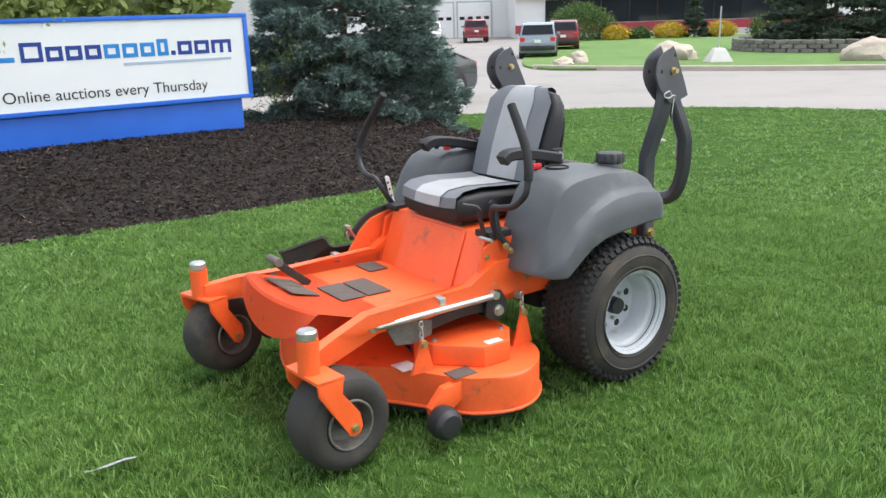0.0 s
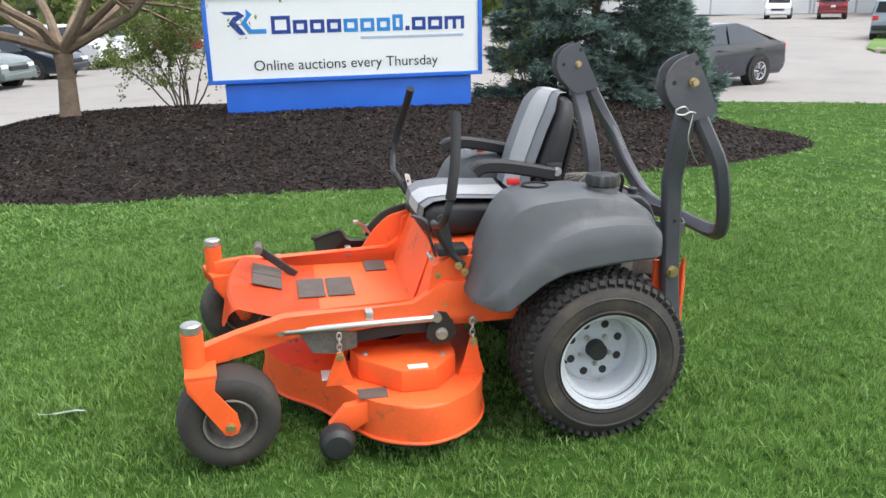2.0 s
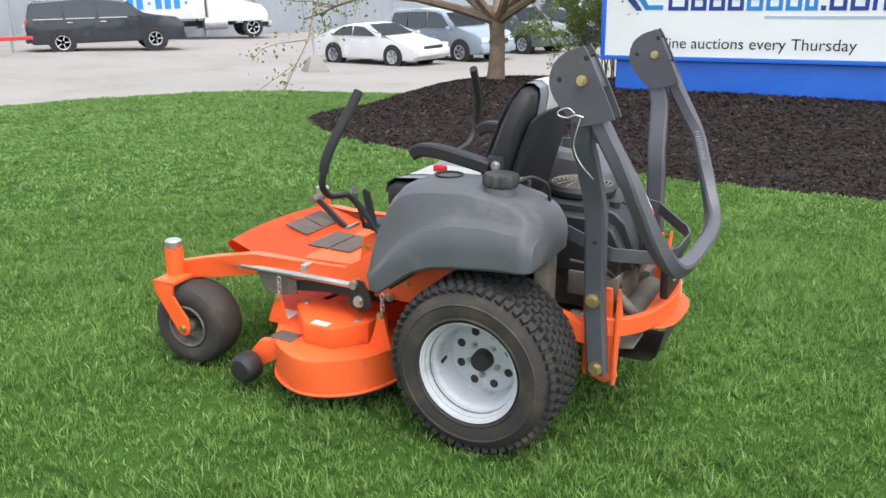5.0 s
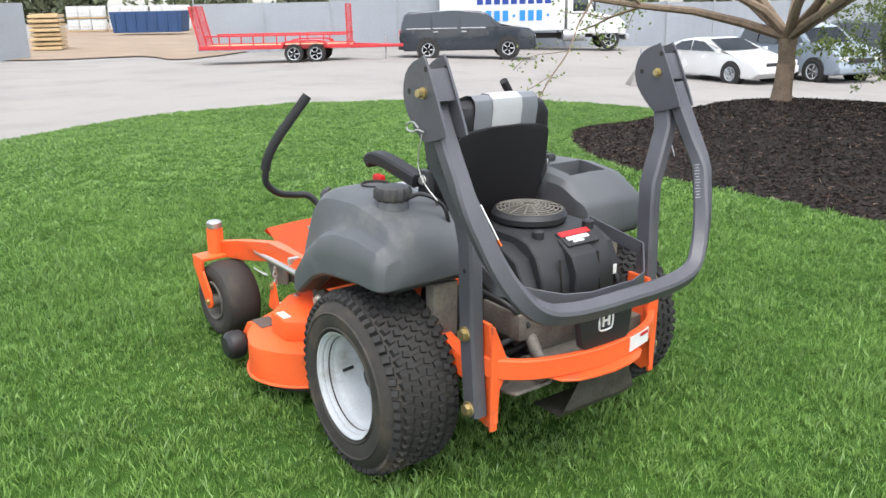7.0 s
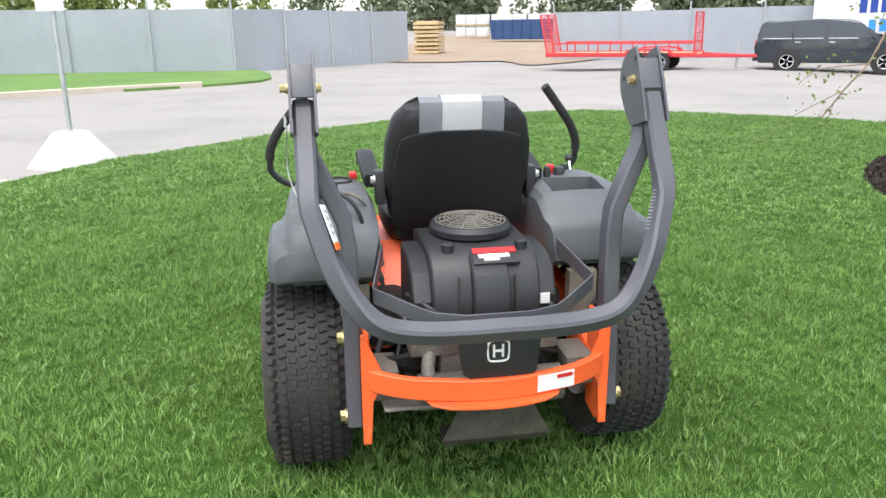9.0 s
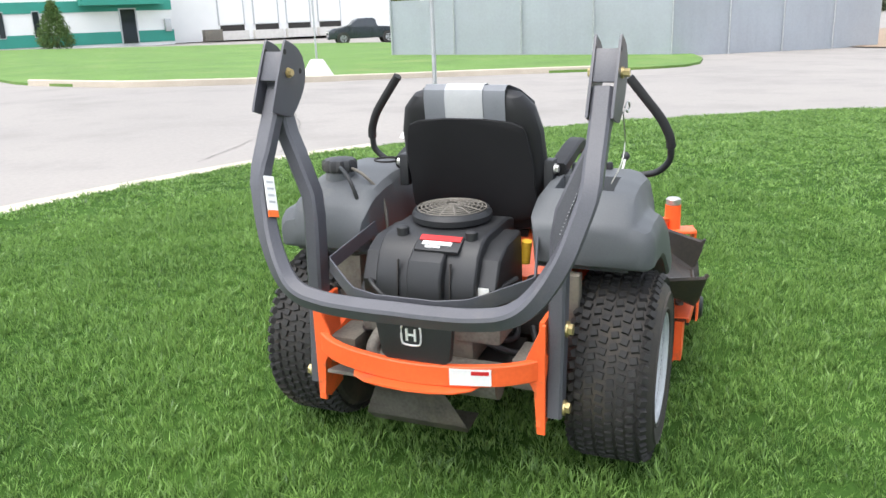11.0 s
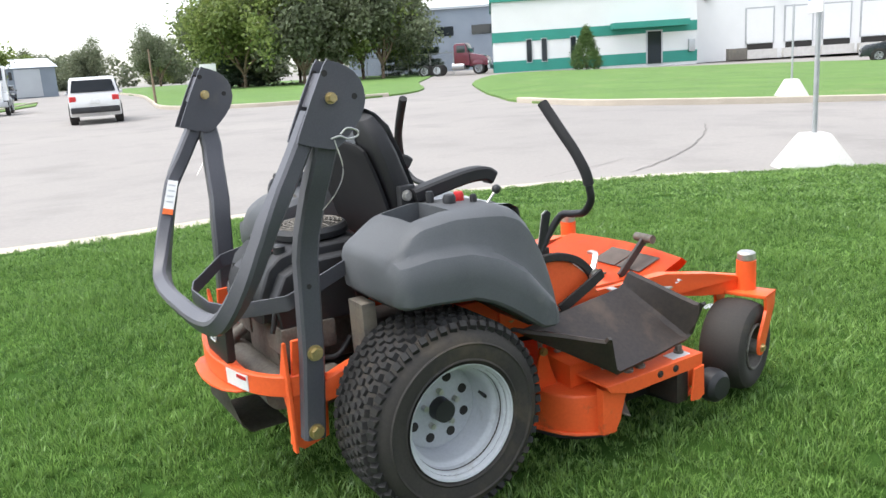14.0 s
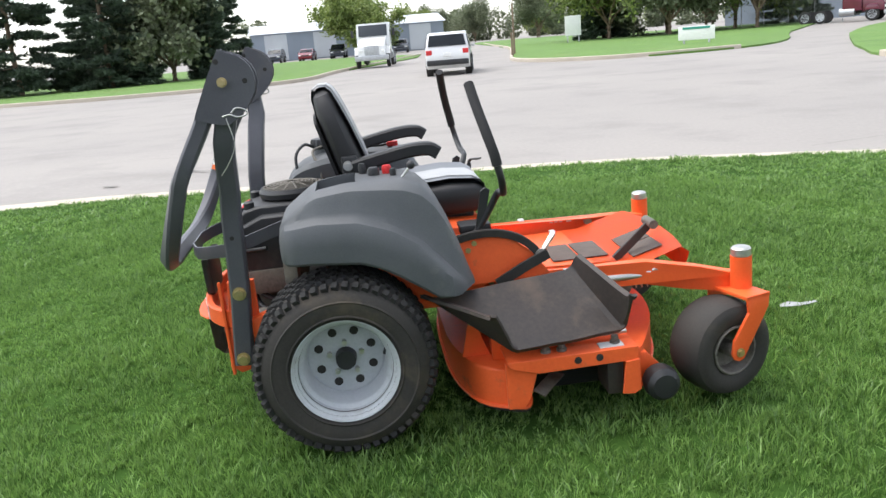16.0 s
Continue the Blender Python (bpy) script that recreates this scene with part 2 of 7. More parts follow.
# ---- shape helpers ----
def part(name, bm, material, parent=None, label="", smooth=True):
    """Links a bmesh as one mesh object, under a thing or a part."""
    me = bpy.data.meshes.new(name)
    bmesh.ops.recalc_face_normals(bm, faces=bm.faces)
    if smooth:
        for f in bm.faces:
            f.smooth = True
        for e in bm.edges:
            if len(e.link_faces) == 2 and e.calc_face_angle(0.0) > radians(32):
                e.smooth = False
    bm.to_mesh(me)
    bm.free()
    me.materials.append(material)
    ob = new(name, me)
    ob.parent = parent
    if label:
        ob["label"] = label
    return ob


def empty(name, m=None, label="", category="", group="", kind=""):
    ob = new(name)
    ob.empty_display_size = 0.1
    if m is not None:
        ob.matrix_world = m
    return tagged(ob, label, category, group, kind)


def box(bm, c, s, rot=None, bevel=0.0, seg=2):
    r = bmesh.ops.create_cube(bm, size=1.0)
    vs = r["verts"]
    m = Matrix.Translation(c) @ (rot.to_4x4() if rot is not None else Matrix.Identity(4)) @ Matrix.Diagonal((*s, 1))
    bmesh.ops.transform(bm, matrix=m, verts=vs)
    if bevel:
        es = list({e for v in vs for e in v.link_edges})
        bmesh.ops.bevel(bm, geom=es, offset=bevel, segments=seg, affect="EDGES", profile=0.6)
    return bm


def boxed(c, s, rot=None, bevel=0.004, seg=2):
    return box(bmesh.new(), c, s, rot, bevel, seg)


def cyl(bm, a, b, r, r2=None, seg=16):
    a, b = Vector(a), Vector(b)
    d = b - a
    m = Matrix.Translation((a + b) / 2) @ d.to_track_quat("Z", "Y").to_matrix().to_4x4()
    bmesh.ops.create_cone(bm, cap_ends=True, segments=seg, radius1=r, radius2=r if r2 is None else r2, depth=d.length, matrix=m)
    return bm


def rod(a, b, r, r2=None, seg=16):
    return cyl(bmesh.new(), a, b, r, r2, seg)


def rings(bm, loops, cap=True, close=False):
    """Skins a row of point loops."""
    vs = [[bm.verts.new(p) for p in loop] for loop in loops]
    n = len(vs[0])
    rows = list(zip(vs, vs[1:])) + ([(vs[-1], vs[0])] if close else [])
    for a, b in rows:
        for i in range(n):
            bm.faces.new((a[i], a[(i + 1) % n], b[(i + 1) % n], b[i]))
    if cap and not close:
        bm.faces.new(list(reversed(vs[0])))
        bm.faces.new(vs[-1])
    return bm


def smooth_path(pts, n=6):
    """Catmull-Rom through the points."""
    p = [Vector(q) for q in pts]
    p = [2 * p[0] - p[1]] + p + [2 * p[-1] - p[-2]]
    out = []
    for i in range(1, len(p) - 2):
        for k in range(n):
            t = k / n
            a, b, c, d = p[i - 1], p[i], p[i + 1], p[i + 2]
            out.append(0.5 * ((2 * b) + (c - a) * t + (2 * a - 5 * b + 4 * c - d) * t * t + (3 * b - a - 3 * c + d) * t ** 3))
    out.append(p[-2])
    return out


def sweep(bm, pts, r, seg=10, flat=None, up=(0, 0, 1)):
    """A round tube of radius r (one, or one a point), or a rounded box section flat=(w, h), along a line."""
    pts = [Vector(q) for q in pts]
    loops = []
    up = Vector(up)
    for i, p in enumerate(pts):
        d = (pts[min(i + 1, len(pts) - 1)] - pts[max(i - 1, 0)]).normalized()
        s = d.cross(up)
        s = s.normalized() if s.length > 1e-4 else d.orthogonal().normalized()
        u = s.cross(d).normalized()
        if flat:
            w, h, c = flat[0] / 2, flat[1] / 2, min(flat) * 0.16
            sec = [(w, -h + c), (w, h - c), (w - c, h), (-w + c, h), (-w, h - c), (-w, -h + c), (-w + c, -h), (w - c, -h)]
            loops.append([p + s * a + u * b for a, b in sec])
        else:
            rr = r[i] if isinstance(r, (list, tuple)) else r
            loops.append([p + (s * math.cos(2 * math.pi * k / seg) + u * math.sin(2 * math.pi * k / seg)) * rr for k in range(seg)])
    return rings(bm, loops)


def swept(pts, r=0.01, seg=10, flat=None, up=(0, 0, 1)):
    return sweep(bmesh.new(), pts, r, seg, flat, up)


def prism(bm, outline, lo, hi, m=None, bevel=0.0, seg=3, plane="xz"):
    """An outline in the xz, xy or yz plane, thickened from lo to hi along the third axis."""
    def at(u, v, w):
        q = {"xz": (u, w, v), "xy": (u, v, w), "yz": (w, u, v)}[plane]
        return m @ Vector(q) if m is not None else Vector(q)
    a = [bm.verts.new(at(u, v, lo)) for u, v in outline]
    b = [bm.verts.new(at(u, v, hi)) for u, v in outline]
    n = len(a)
    fs = [bm.faces.new(a), bm.faces.new(list(reversed(b)))]
    fs += [bm.faces.new((a[i], b[i], b[(i + 1) % n], a[(i + 1) % n])) for i in range(n)]
    if bevel:
        es = list({e for f in fs[:2] for e in f.edges})
        bmesh.ops.bevel(bm, geom=es, offset=bevel, segments=seg, affect="EDGES", profile=0.55, clamp_overlap=True)
    return bm


def slab(outline, lo, hi, m=None, bevel=0.0, seg=3, plane="xz"):
    return prism(bmesh.new(), outline, lo, hi, m, bevel, seg, plane)


def lathe(profile, m, seg=40, close=False):
    """Turns (radius, height) pairs about the local z axis of m."""
    bm = bmesh.new()
    loops = [[m @ Vector((r * math.cos(2 * math.pi * k / seg), r * math.sin(2 * math.pi * k / seg), h)) for k in range(seg)] for r, h in profile]
    return rings(bm, loops, cap=not close, close=close)


def round_outline(pts, n=4):
    """A closed outline rounded through its points."""
    p = [Vector((*q, 0)) for q in pts]
    k = len(p)
    out = []
    for i in range(k):
        a, b, c, d = p[i - 1], p[i], p[(i + 1) % k], p[(i + 2) % k]
        for j in range(n):
            t = j / n
            q = 0.5 * ((2 * b) + (c - a) * t + (2 * a - 5 * b + 4 * c - d) * t * t + (3 * b - a - 3 * c + d) * t ** 3)
            out.append((q.x, q.y))
    return out


def many(name, verts, nper, material, parent=None):
    """A mesh of equal polygons of nper corners, out of an array of corners."""
    v = np.asarray(verts, np.float32).reshape(-1, 3)
    k = len(v) // nper
    me = bpy.data.meshes.new(name)
    me.vertices.add(len(v))
    me.vertices.foreach_set("co", v.ravel())
    me.loops.add(len(v))
    me.loops.foreach_set("vertex_index", np.arange(len(v), dtype=np.int32))
    me.polygons.add(k)
    me.polygons.foreach_set("loop_start", np.arange(0, len(v), nper, dtype=np.int32))
    me.update(calc_edges=True)
    me.materials.append(material)
    ob = new(name, me)
    ob.parent = parent
    return ob


def writing(name, text, size, m, material, parent=None, width=None):
    cu = bpy.data.curves.new(name, "FONT")
    cu.body, cu.size, cu.extrude = text, size, 0.002
    cu.align_x, cu.align_y = "CENTER", "CENTER"
    cu.materials.append(material)
    ob = new(name, cu)
    if width:
        bpy.context.view_layer.update()
        cu.size *= width / max(ob.dimensions.x, 1e-3)
    ob.parent = parent
    ob.matrix_local = m
    return ob


# ---- the lie of the land ----
GY = ([-70, -30, -8, -3, -1, 1, 2.5, 4.5, 8, 15, 40], [0.3, 0.05, -0.1, -0.11, -0.03, -0.01, -0.047, -0.124, -0.26, -0.5, -0.6])
GX = ([-80, -33, -10, -4, 2, 10], [-0.7, -0.55, -0.22, -0.03, 0, 0])
BED = round_outline([(-8.15, 5.75), (-6.4, 5.62), (-5, 5.95), (-3.6, 6.85), (-1.8, 8.15), (-0.8, 8.95), (0.6, 10.4), (1.6, 12.1), (1.4, 13.4), (0, 14.3), (-3, 14.1), (-6, 13), (-9, 11.5), (-10.3, 9.3), (-9.9, 7.3), (-9.1, 6.2)], 5)
LAWN = round_outline([(6.8, 1.72), (5.4, 0.92), (3.65, 0.1), (2.45, -0.85), (1.5, -1.5), (0.5, -2.0), (-1.4, -2.65), (-3.4, -2.78), (-5.6, -2.78), (-7.3, -2.6), (-9.9, -1.85), (-11.3, -0.5), (-12.1, 1.0), (-13.1, 4.0), (-13.4, 5.6), (-13.1, 6.9), (-11.8, 8.7), (-10.8, 11.2), (-8, 14), (-4, 16.4), (0.3, 17.7), (4.6, 18), (9.1, 16), (13, 12), (14, 8), (11, 4.2)], 5)


def land(x, y):
    x, y = np.asarray(x, float), np.asarray(y, float)
    return np.interp(y, *GY) + np.interp(x, *GX) - 0.12 * np.exp(-((x + 23) ** 2 + (y - 13) ** 2) / 64)


def gz(x, y):
    return float(land(x, y))


def inside(poly, x, y):
    p = np.asarray(poly)
    hit = np.zeros(np.shape(x), bool)
    for (x0, y0), (x1, y1) in zip(p, np.roll(p, -1, 0)):
        c = ((y0 > y) != (y1 > y)) & (x < (x1 - x0) * (y - y0) / (y1 - y0 + 1e-12) + x0)
        hit ^= c
    return hit


def edge_distance(poly, x, y):
    p = np.asarray(poly)
    best = np.full(np.shape(x), 1e9)
    for a, b in zip(p, np.roll(p, -1, 0)):
        d = b - a
        t = np.clip(((x - a[0]) * d[0] + (y - a[1]) * d[1]) / (d @ d + 1e-12), 0, 1)
        best = np.minimum(best, np.hypot(x - a[0] - t * d[0], y - a[1] - t * d[1]))
    return best


def mound(x, y):
    """Height of the mulch bed over the land."""
    x, y = np.asarray(x, float), np.asarray(y, float)
    d = np.where(inside(BED, x, y), edge_distance(BED, x, y), 0)
    s = np.clip(d / 2.6, 0, 1)
    return 0.03 * np.clip(d / 0.15, 0, 1) + 0.55 * s * s * (3 - 2 * s)


def patch(name, poly, step, lift, material, label, rim=0.0, top=None, kind="structure"):
    """A sheet of ground inside an outline, that follows the land."""
    p = np.asarray(poly)
    bm = bmesh.new()
    vs = [bm.verts.new((x, y, 0)) for x, y in poly]
    f = bm.faces.new(vs)
    bmesh.ops.triangulate(bm, faces=[f])
    lo, hi = p.min(0), p.max(0)
    for ax in (0, 1):
        for c in np.arange(lo[ax] + step, hi[ax], step):
            no = [0, 0, 0]
            no[ax] = 1
            co = [0, 0, 0]
            co[ax] = c
            bmesh.ops.bisect_plane(bm, geom=bm.verts[:] + bm.edges[:] + bm.faces[:], plane_co=co, plane_no=no)
    xs, ys = np.array([v.co.x for v in bm.verts]), np.array([v.co.y for v in bm.verts])
    z = land(xs, ys) + lift + (top(xs, ys) if top else 0)
    for v, h in zip(bm.verts, z):
        v.co.z = h
    if rim:
        bd = [e for e in bm.edges if len(e.link_faces) == 1]
        ex = bmesh.ops.extrude_edge_only(bm, edges=bd)
        for v in ex["geom"]:
            if isinstance(v, bmesh.types.BMVert):
                v.co.z -= rim
    return tagged(part(name, bm, material), label, name.replace("_", " "), kind=kind)


def kerb(name, pts, w=0.15, h=0.12, lift=0.0):
    """A kerb along an open line on the land."""
    path = smooth_path([(x, y, 0) for x, y in pts], 6)
    for q in path:
        q.z = gz(q.x, q.y) + lift + h / 2 - 0.06
    ob = part(name, swept(path, flat=(w, h + 0.12)), KERB)
    return tagged(ob, "weathered pale concrete kerb beside the grass", "kerb", kind="structure")


# ---- ground ----
bm = bmesh.new()
xs = sorted(set([-400, -250, -150, -100] + list(range(-80, 61, 4)) + [80, 120, 180, 300, 400]))
ys = sorted(set([-420, -300, -200, -130, -100] + list(range(-84, 85, 4)) + [100, 130, 200, 300, 400]))
grid = [[bm.verts.new((x, y, gz(x, y) - 0.06)) for y in ys] for x in xs]
for a, b in zip(grid, grid[1:]):
    for i in range(len(ys) - 1):
        bm.faces.new((a[i], b[i], b[i + 1], a[i + 1]))
tagged(part("ground", bm, ASPHALT), "pale worn pavement of the road and parking lot", "pavement", kind="structure")
patch("lawn", LAWN, 0.5, 0.0, SOIL, "short green mown lawn turf", rim=0.12)
patch("mulch_bed", BED, 0.3, 0.0, MULCH, "raised bed of dark brown bark mulch", top=mound)
# far verges
patch("grass_verge", round_outline([(-0.9, -20.6), (-3.2, -16.9), (-6.4, -15.7), (-10, -15.2), (-13.4, -14.1), (-17, -12.6), (-21, -12.9), (-27, -20), (-30, -36), (-26, -50), (-16, -58), (-2, -60), (1, -45), (0.4, -30), (-0.3, -24)], 3), 3.0, 0.02, FARGRASS, "mown grass verge behind a concrete kerb", rim=0.1)
patch("grass_verge", round_outline([(4.8, -31.2), (9.6, -28.6), (15.6, -32), (21, -43), (29, -60), (40, -80), (82, -160), (60, -165), (30, -110), (8, -90), (5, -50), (3.6, -37)], 3), 4.0, 0.02, FARGRASS, "mown grass verge beside the road", rim=0.1)
patch("grass_verge", round_outline([(24, -24), (28, -34), (38, -60), (60, -70), (75, -50), (75, -30), (60, -18), (40, -17), (30, -19)], 3), 4.0, 0.02, FARGRASS, "mown grass verge in front of dark spruces", rim=0.1)
patch("grass_island", round_outline([(3.57, 33.3), (6.54, 31), (14.65, 27.4), (29.26, 24), (44.07, 30), (43.14, 60), (17.89, 68), (9.95, 66), (5.39, 52), (3.76, 40)], 3), 4.0, 0.02, FARGRASS, "mown grass island in front of the office", rim=0.1)
patch("dirt_yard", round_outline([(-33, -7), (-36, -10), (-34, -14.5), (-40, -22), (-70, -30), (-100, -40), (-110, -15), (-70, -5), (-45, -5)], 3), 4.0, 0.0, DIRT, "bare brown dirt of a storage yard", rim=0.0)
kerb("gutter", [(9.4, 2.9), (6.98, 1.45), (5.53, 0.65), (3.82, -0.16), (2.64, -1.1), (1.66, -1.76), (0.6, -2.28), (-1.38, -2.95), (-2.9, -3.08)], 0.42, 0.02, -0.05)
kerb("kerb", [(-0.9, -20.6), (-3.2, -16.9), (-6.4, -15.7), (-10, -15.2), (-13.4, -14.1), (-17, -12.6)])
kerb("kerb", [(4.8, -31.2), (9.6, -28.6), (15.6, -32), (21, -43), (29, -60), (40, -80), (60, -118)])
kerb("kerb", [(3.57, 33.3), (6.54, 31), (14.65, 27.4), (29.26, 24)])
kerb("kerb", [(60, -18), (40, -17), (30, -19), (24, -24), (28, -34), (38, -60)])


def seam(pts, width):
    """A thin crack in the pavement, its edges ragged."""
    bm = bmesh.new()
    path = smooth_path([(x, y, 0) for x, y in pts], 10)
    rows = []
    for i, p in enumerate(path):
        d = path[min(i + 1, len(path) - 1)] - path[max(i - 1, 0)]
        n = Vector((-d.y, d.x, 0)).normalized()
        p = p + n * 0.05 * noise.noise(p * 2.5)
        w = width * (0.6 + 0.8 * abs(noise.noise(p * 4.1)))
        rows.append([bm.verts.new((q.x, q.y, gz(q.x, q.y) - 0.05)) for q in (p - n * w / 2, p + n * w / 2)])
    for r, s in zip(rows, rows[1:]):
        bm.faces.new((r[0], r[1], s[1], s[0]))
    return tagged(part("pavement_crack", bm, TAR), "thin dark crack in the worn pavement", "crack", kind="structure")


seam([(-1.2, -2.55), (-1.95, -3.87), (-2.55, -4.89), (-3.15, -6.15), (-3.86, -8.15), (-4.33, -9.93)], 0.028)
seam([(-5.41, -6.1), (-6.0, -6.22), (-6.9, -6.15)], 0.025)
seam([(0.73, -1.98), (0.31, -2.65), (-0.35, -3.22), (-1.4, -4.4), (-1.9, -5.0)], 0.018)
seam([(6.98, -1.2), (6.75, -1.1), (6.45, -1.1)], 0.08)
seam([(7.04, 0.16), (6.85, 0.1)], 0.07)


# ---- the mower: x ahead, y to its left, z up, from the ground below the rear axle ----
MOWER = pose(0.5218, 4.0179, -0.0916, 0.775, -1.237, -144.611) @ Matrix.Scale(1.0138, 4)
mower = empty("riding_mower", MOWER, "orange zero-turn riding mower with grey fenders, folded roll bar", "lawn mower")


def side(s, pts):
    return [(x, s * y, z) for x, y, z in pts]


def bolt(parent, p, d, r=0.012, h=0.012, material=BRASS):
    p, d = Vector(p), Vector(d).normalized()
    bm = rod(p - d * 0.004, p + d * h * 0.3, r * 1.35, seg=18)
    cyl(bm, p + d * h * 0.3, p + d * h, r, seg=6)
    return part("bolt", bm, material, parent)


def rear_wheel(s):
    """Turf tyre with raised lugs on a dished, eight-hole rim."""
    W, cy = 0.27, s * 0.565
    m = Matrix.Translation((0.015, cy, 0.325)) @ Matrix.Rotation(radians(-90 * s), 4, "X")
    prof = [(0.182, -W / 2 + 0.012), (0.2, -W / 2 - 0.002), (0.245, -W / 2 - 0.014), (0.285, -W / 2 - 0.004), (0.31, -W / 2 + 0.022), (0.322, -W / 2 + 0.045), (0.326, -0.05), (0.327, 0),
            (0.326, 0.05), (0.322, W / 2 - 0.045), (0.31, W / 2 - 0.022), (0.285, W / 2 + 0.004), (0.266, W / 2 + 0.011), (0.262, W / 2 + 0.017), (0.256, W / 2 + 0.013), (0.235, W / 2 + 0.013), (0.212, W / 2 + 0.007), (0.206, W / 2 + 0.011), (0.2, W / 2 + 0.002), (0.182, W / 2 - 0.012), (0.17, W / 2 - 0.03), (0.17, -W / 2 + 0.03)]
    tyre = part("tyre", lathe(prof, m, 72, close=True), SIDEWALL, mower, "dusty black turf tyre")
    n, rows = 54, [-0.118, -0.084, -0.05, -0.017, 0.017, 0.05, 0.084, 0.118]
    lugs = bmesh.new()
    for k, h in enumerate(rows):
        edge = abs(h) > 0.1
        for i in range(n):
            a = 2 * math.pi * (i + 0.5 * (k % 2)) / n
            mm = m @ Matrix.Rotation(a, 4, "Z") @ Matrix.Translation((0.314 if edge else 0.3255, 0, h)) @ Matrix.Rotation(radians((-1) ** k * 14), 4, "X")
            if edge:
                mm = mm @ Matrix.Rotation(radians(-38 if h > 0 else 38), 4, "Y")
            r = bmesh.ops.create_cube(lugs, size=1.0)
            bmesh.ops.transform(lugs, matrix=mm @ Matrix.Diagonal((0.02, 0.026, 0.028, 1)), verts=r["verts"])
            top = [v for v in r["verts"] if ((mm.inverted() @ v.co).x > 0)]
            for v in top:
                q = mm.inverted() @ v.co
                v.co = mm @ Vector((q.x, q.y * 0.78, q.z * 0.8))
    part("tread", lugs, RUBBER, tyre, "block turf tread", smooth=False)
    rim = [(0.181, W / 2 - 0.006), (0.192, W / 2 + 0.003), (0.194, W / 2 + 0.006), (0.189, W / 2 + 0.004), (0.184, W / 2 - 0.012), (0.172, W / 2 - 0.02), (0.168, W / 2 - 0.05), (0.158, W / 2 - 0.058),
           (0.153, W / 2 - 0.066), (0.15, W / 2 - 0.14), (0.144, W / 2 - 0.152), (0.138, W / 2 - 0.148), (0.132, W / 2 - 0.146), (0.09, W / 2 - 0.146), (0.07, W / 2 - 0.14), (0.04, W / 2 - 0.14), (0.04, W / 2 - 0.17), (0.17, -W / 2 + 0.02), (0.178, -W / 2 + 0.004)]
    rm = part("rim", lathe(rim, m, 64, close=True), RIM, mower, "light grey painted steel rim")
    for i in range(8):
        a = 2 * math.pi * (i + 0.5) / 8
        q = m @ Matrix.Rotation(a, 4, "Z")
        # solid dark disc on the uncut rim, coloured as a shaded hole
        part("vent_hole", rod(q @ Vector((0.105, 0, W / 2 - 0.16)), q @ Vector((0.105, 0, W / 2 - 0.1445)), 0.0165, seg=18), DARK, rm)
    for i in range(5):
        a = 2 * math.pi * i / 5 + 0.3
        q = m @ Matrix.Rotation(a, 4, "Z")
        p = rod(q @ Vector((0.062, 0, W / 2 - 0.145)), q @ Vector((0.062, 0, W / 2 - 0.118)), 0.010, seg=6)
        part("lug_nut", p, STEEL, rm)
    part("hub", rod(m @ Vector((0, 0, W / 2 - 0.17)), m @ Vector((0, 0, W / 2 - 0.10)), 0.042, 0.037, 28), BLACK, rm)
    part("valve_stem", rod(m @ Vector((0.149, 0.02, W / 2 - 0.12)), m @ Vector((0.142, 0.02, W / 2 - 0.075)), 0.006, seg=8), BLACK, rm)
    part("axle", rod((0.015, s * 0.12, 0.325), (0.015, s * 0.46, 0.325), 0.05, seg=16), DARK, mower)


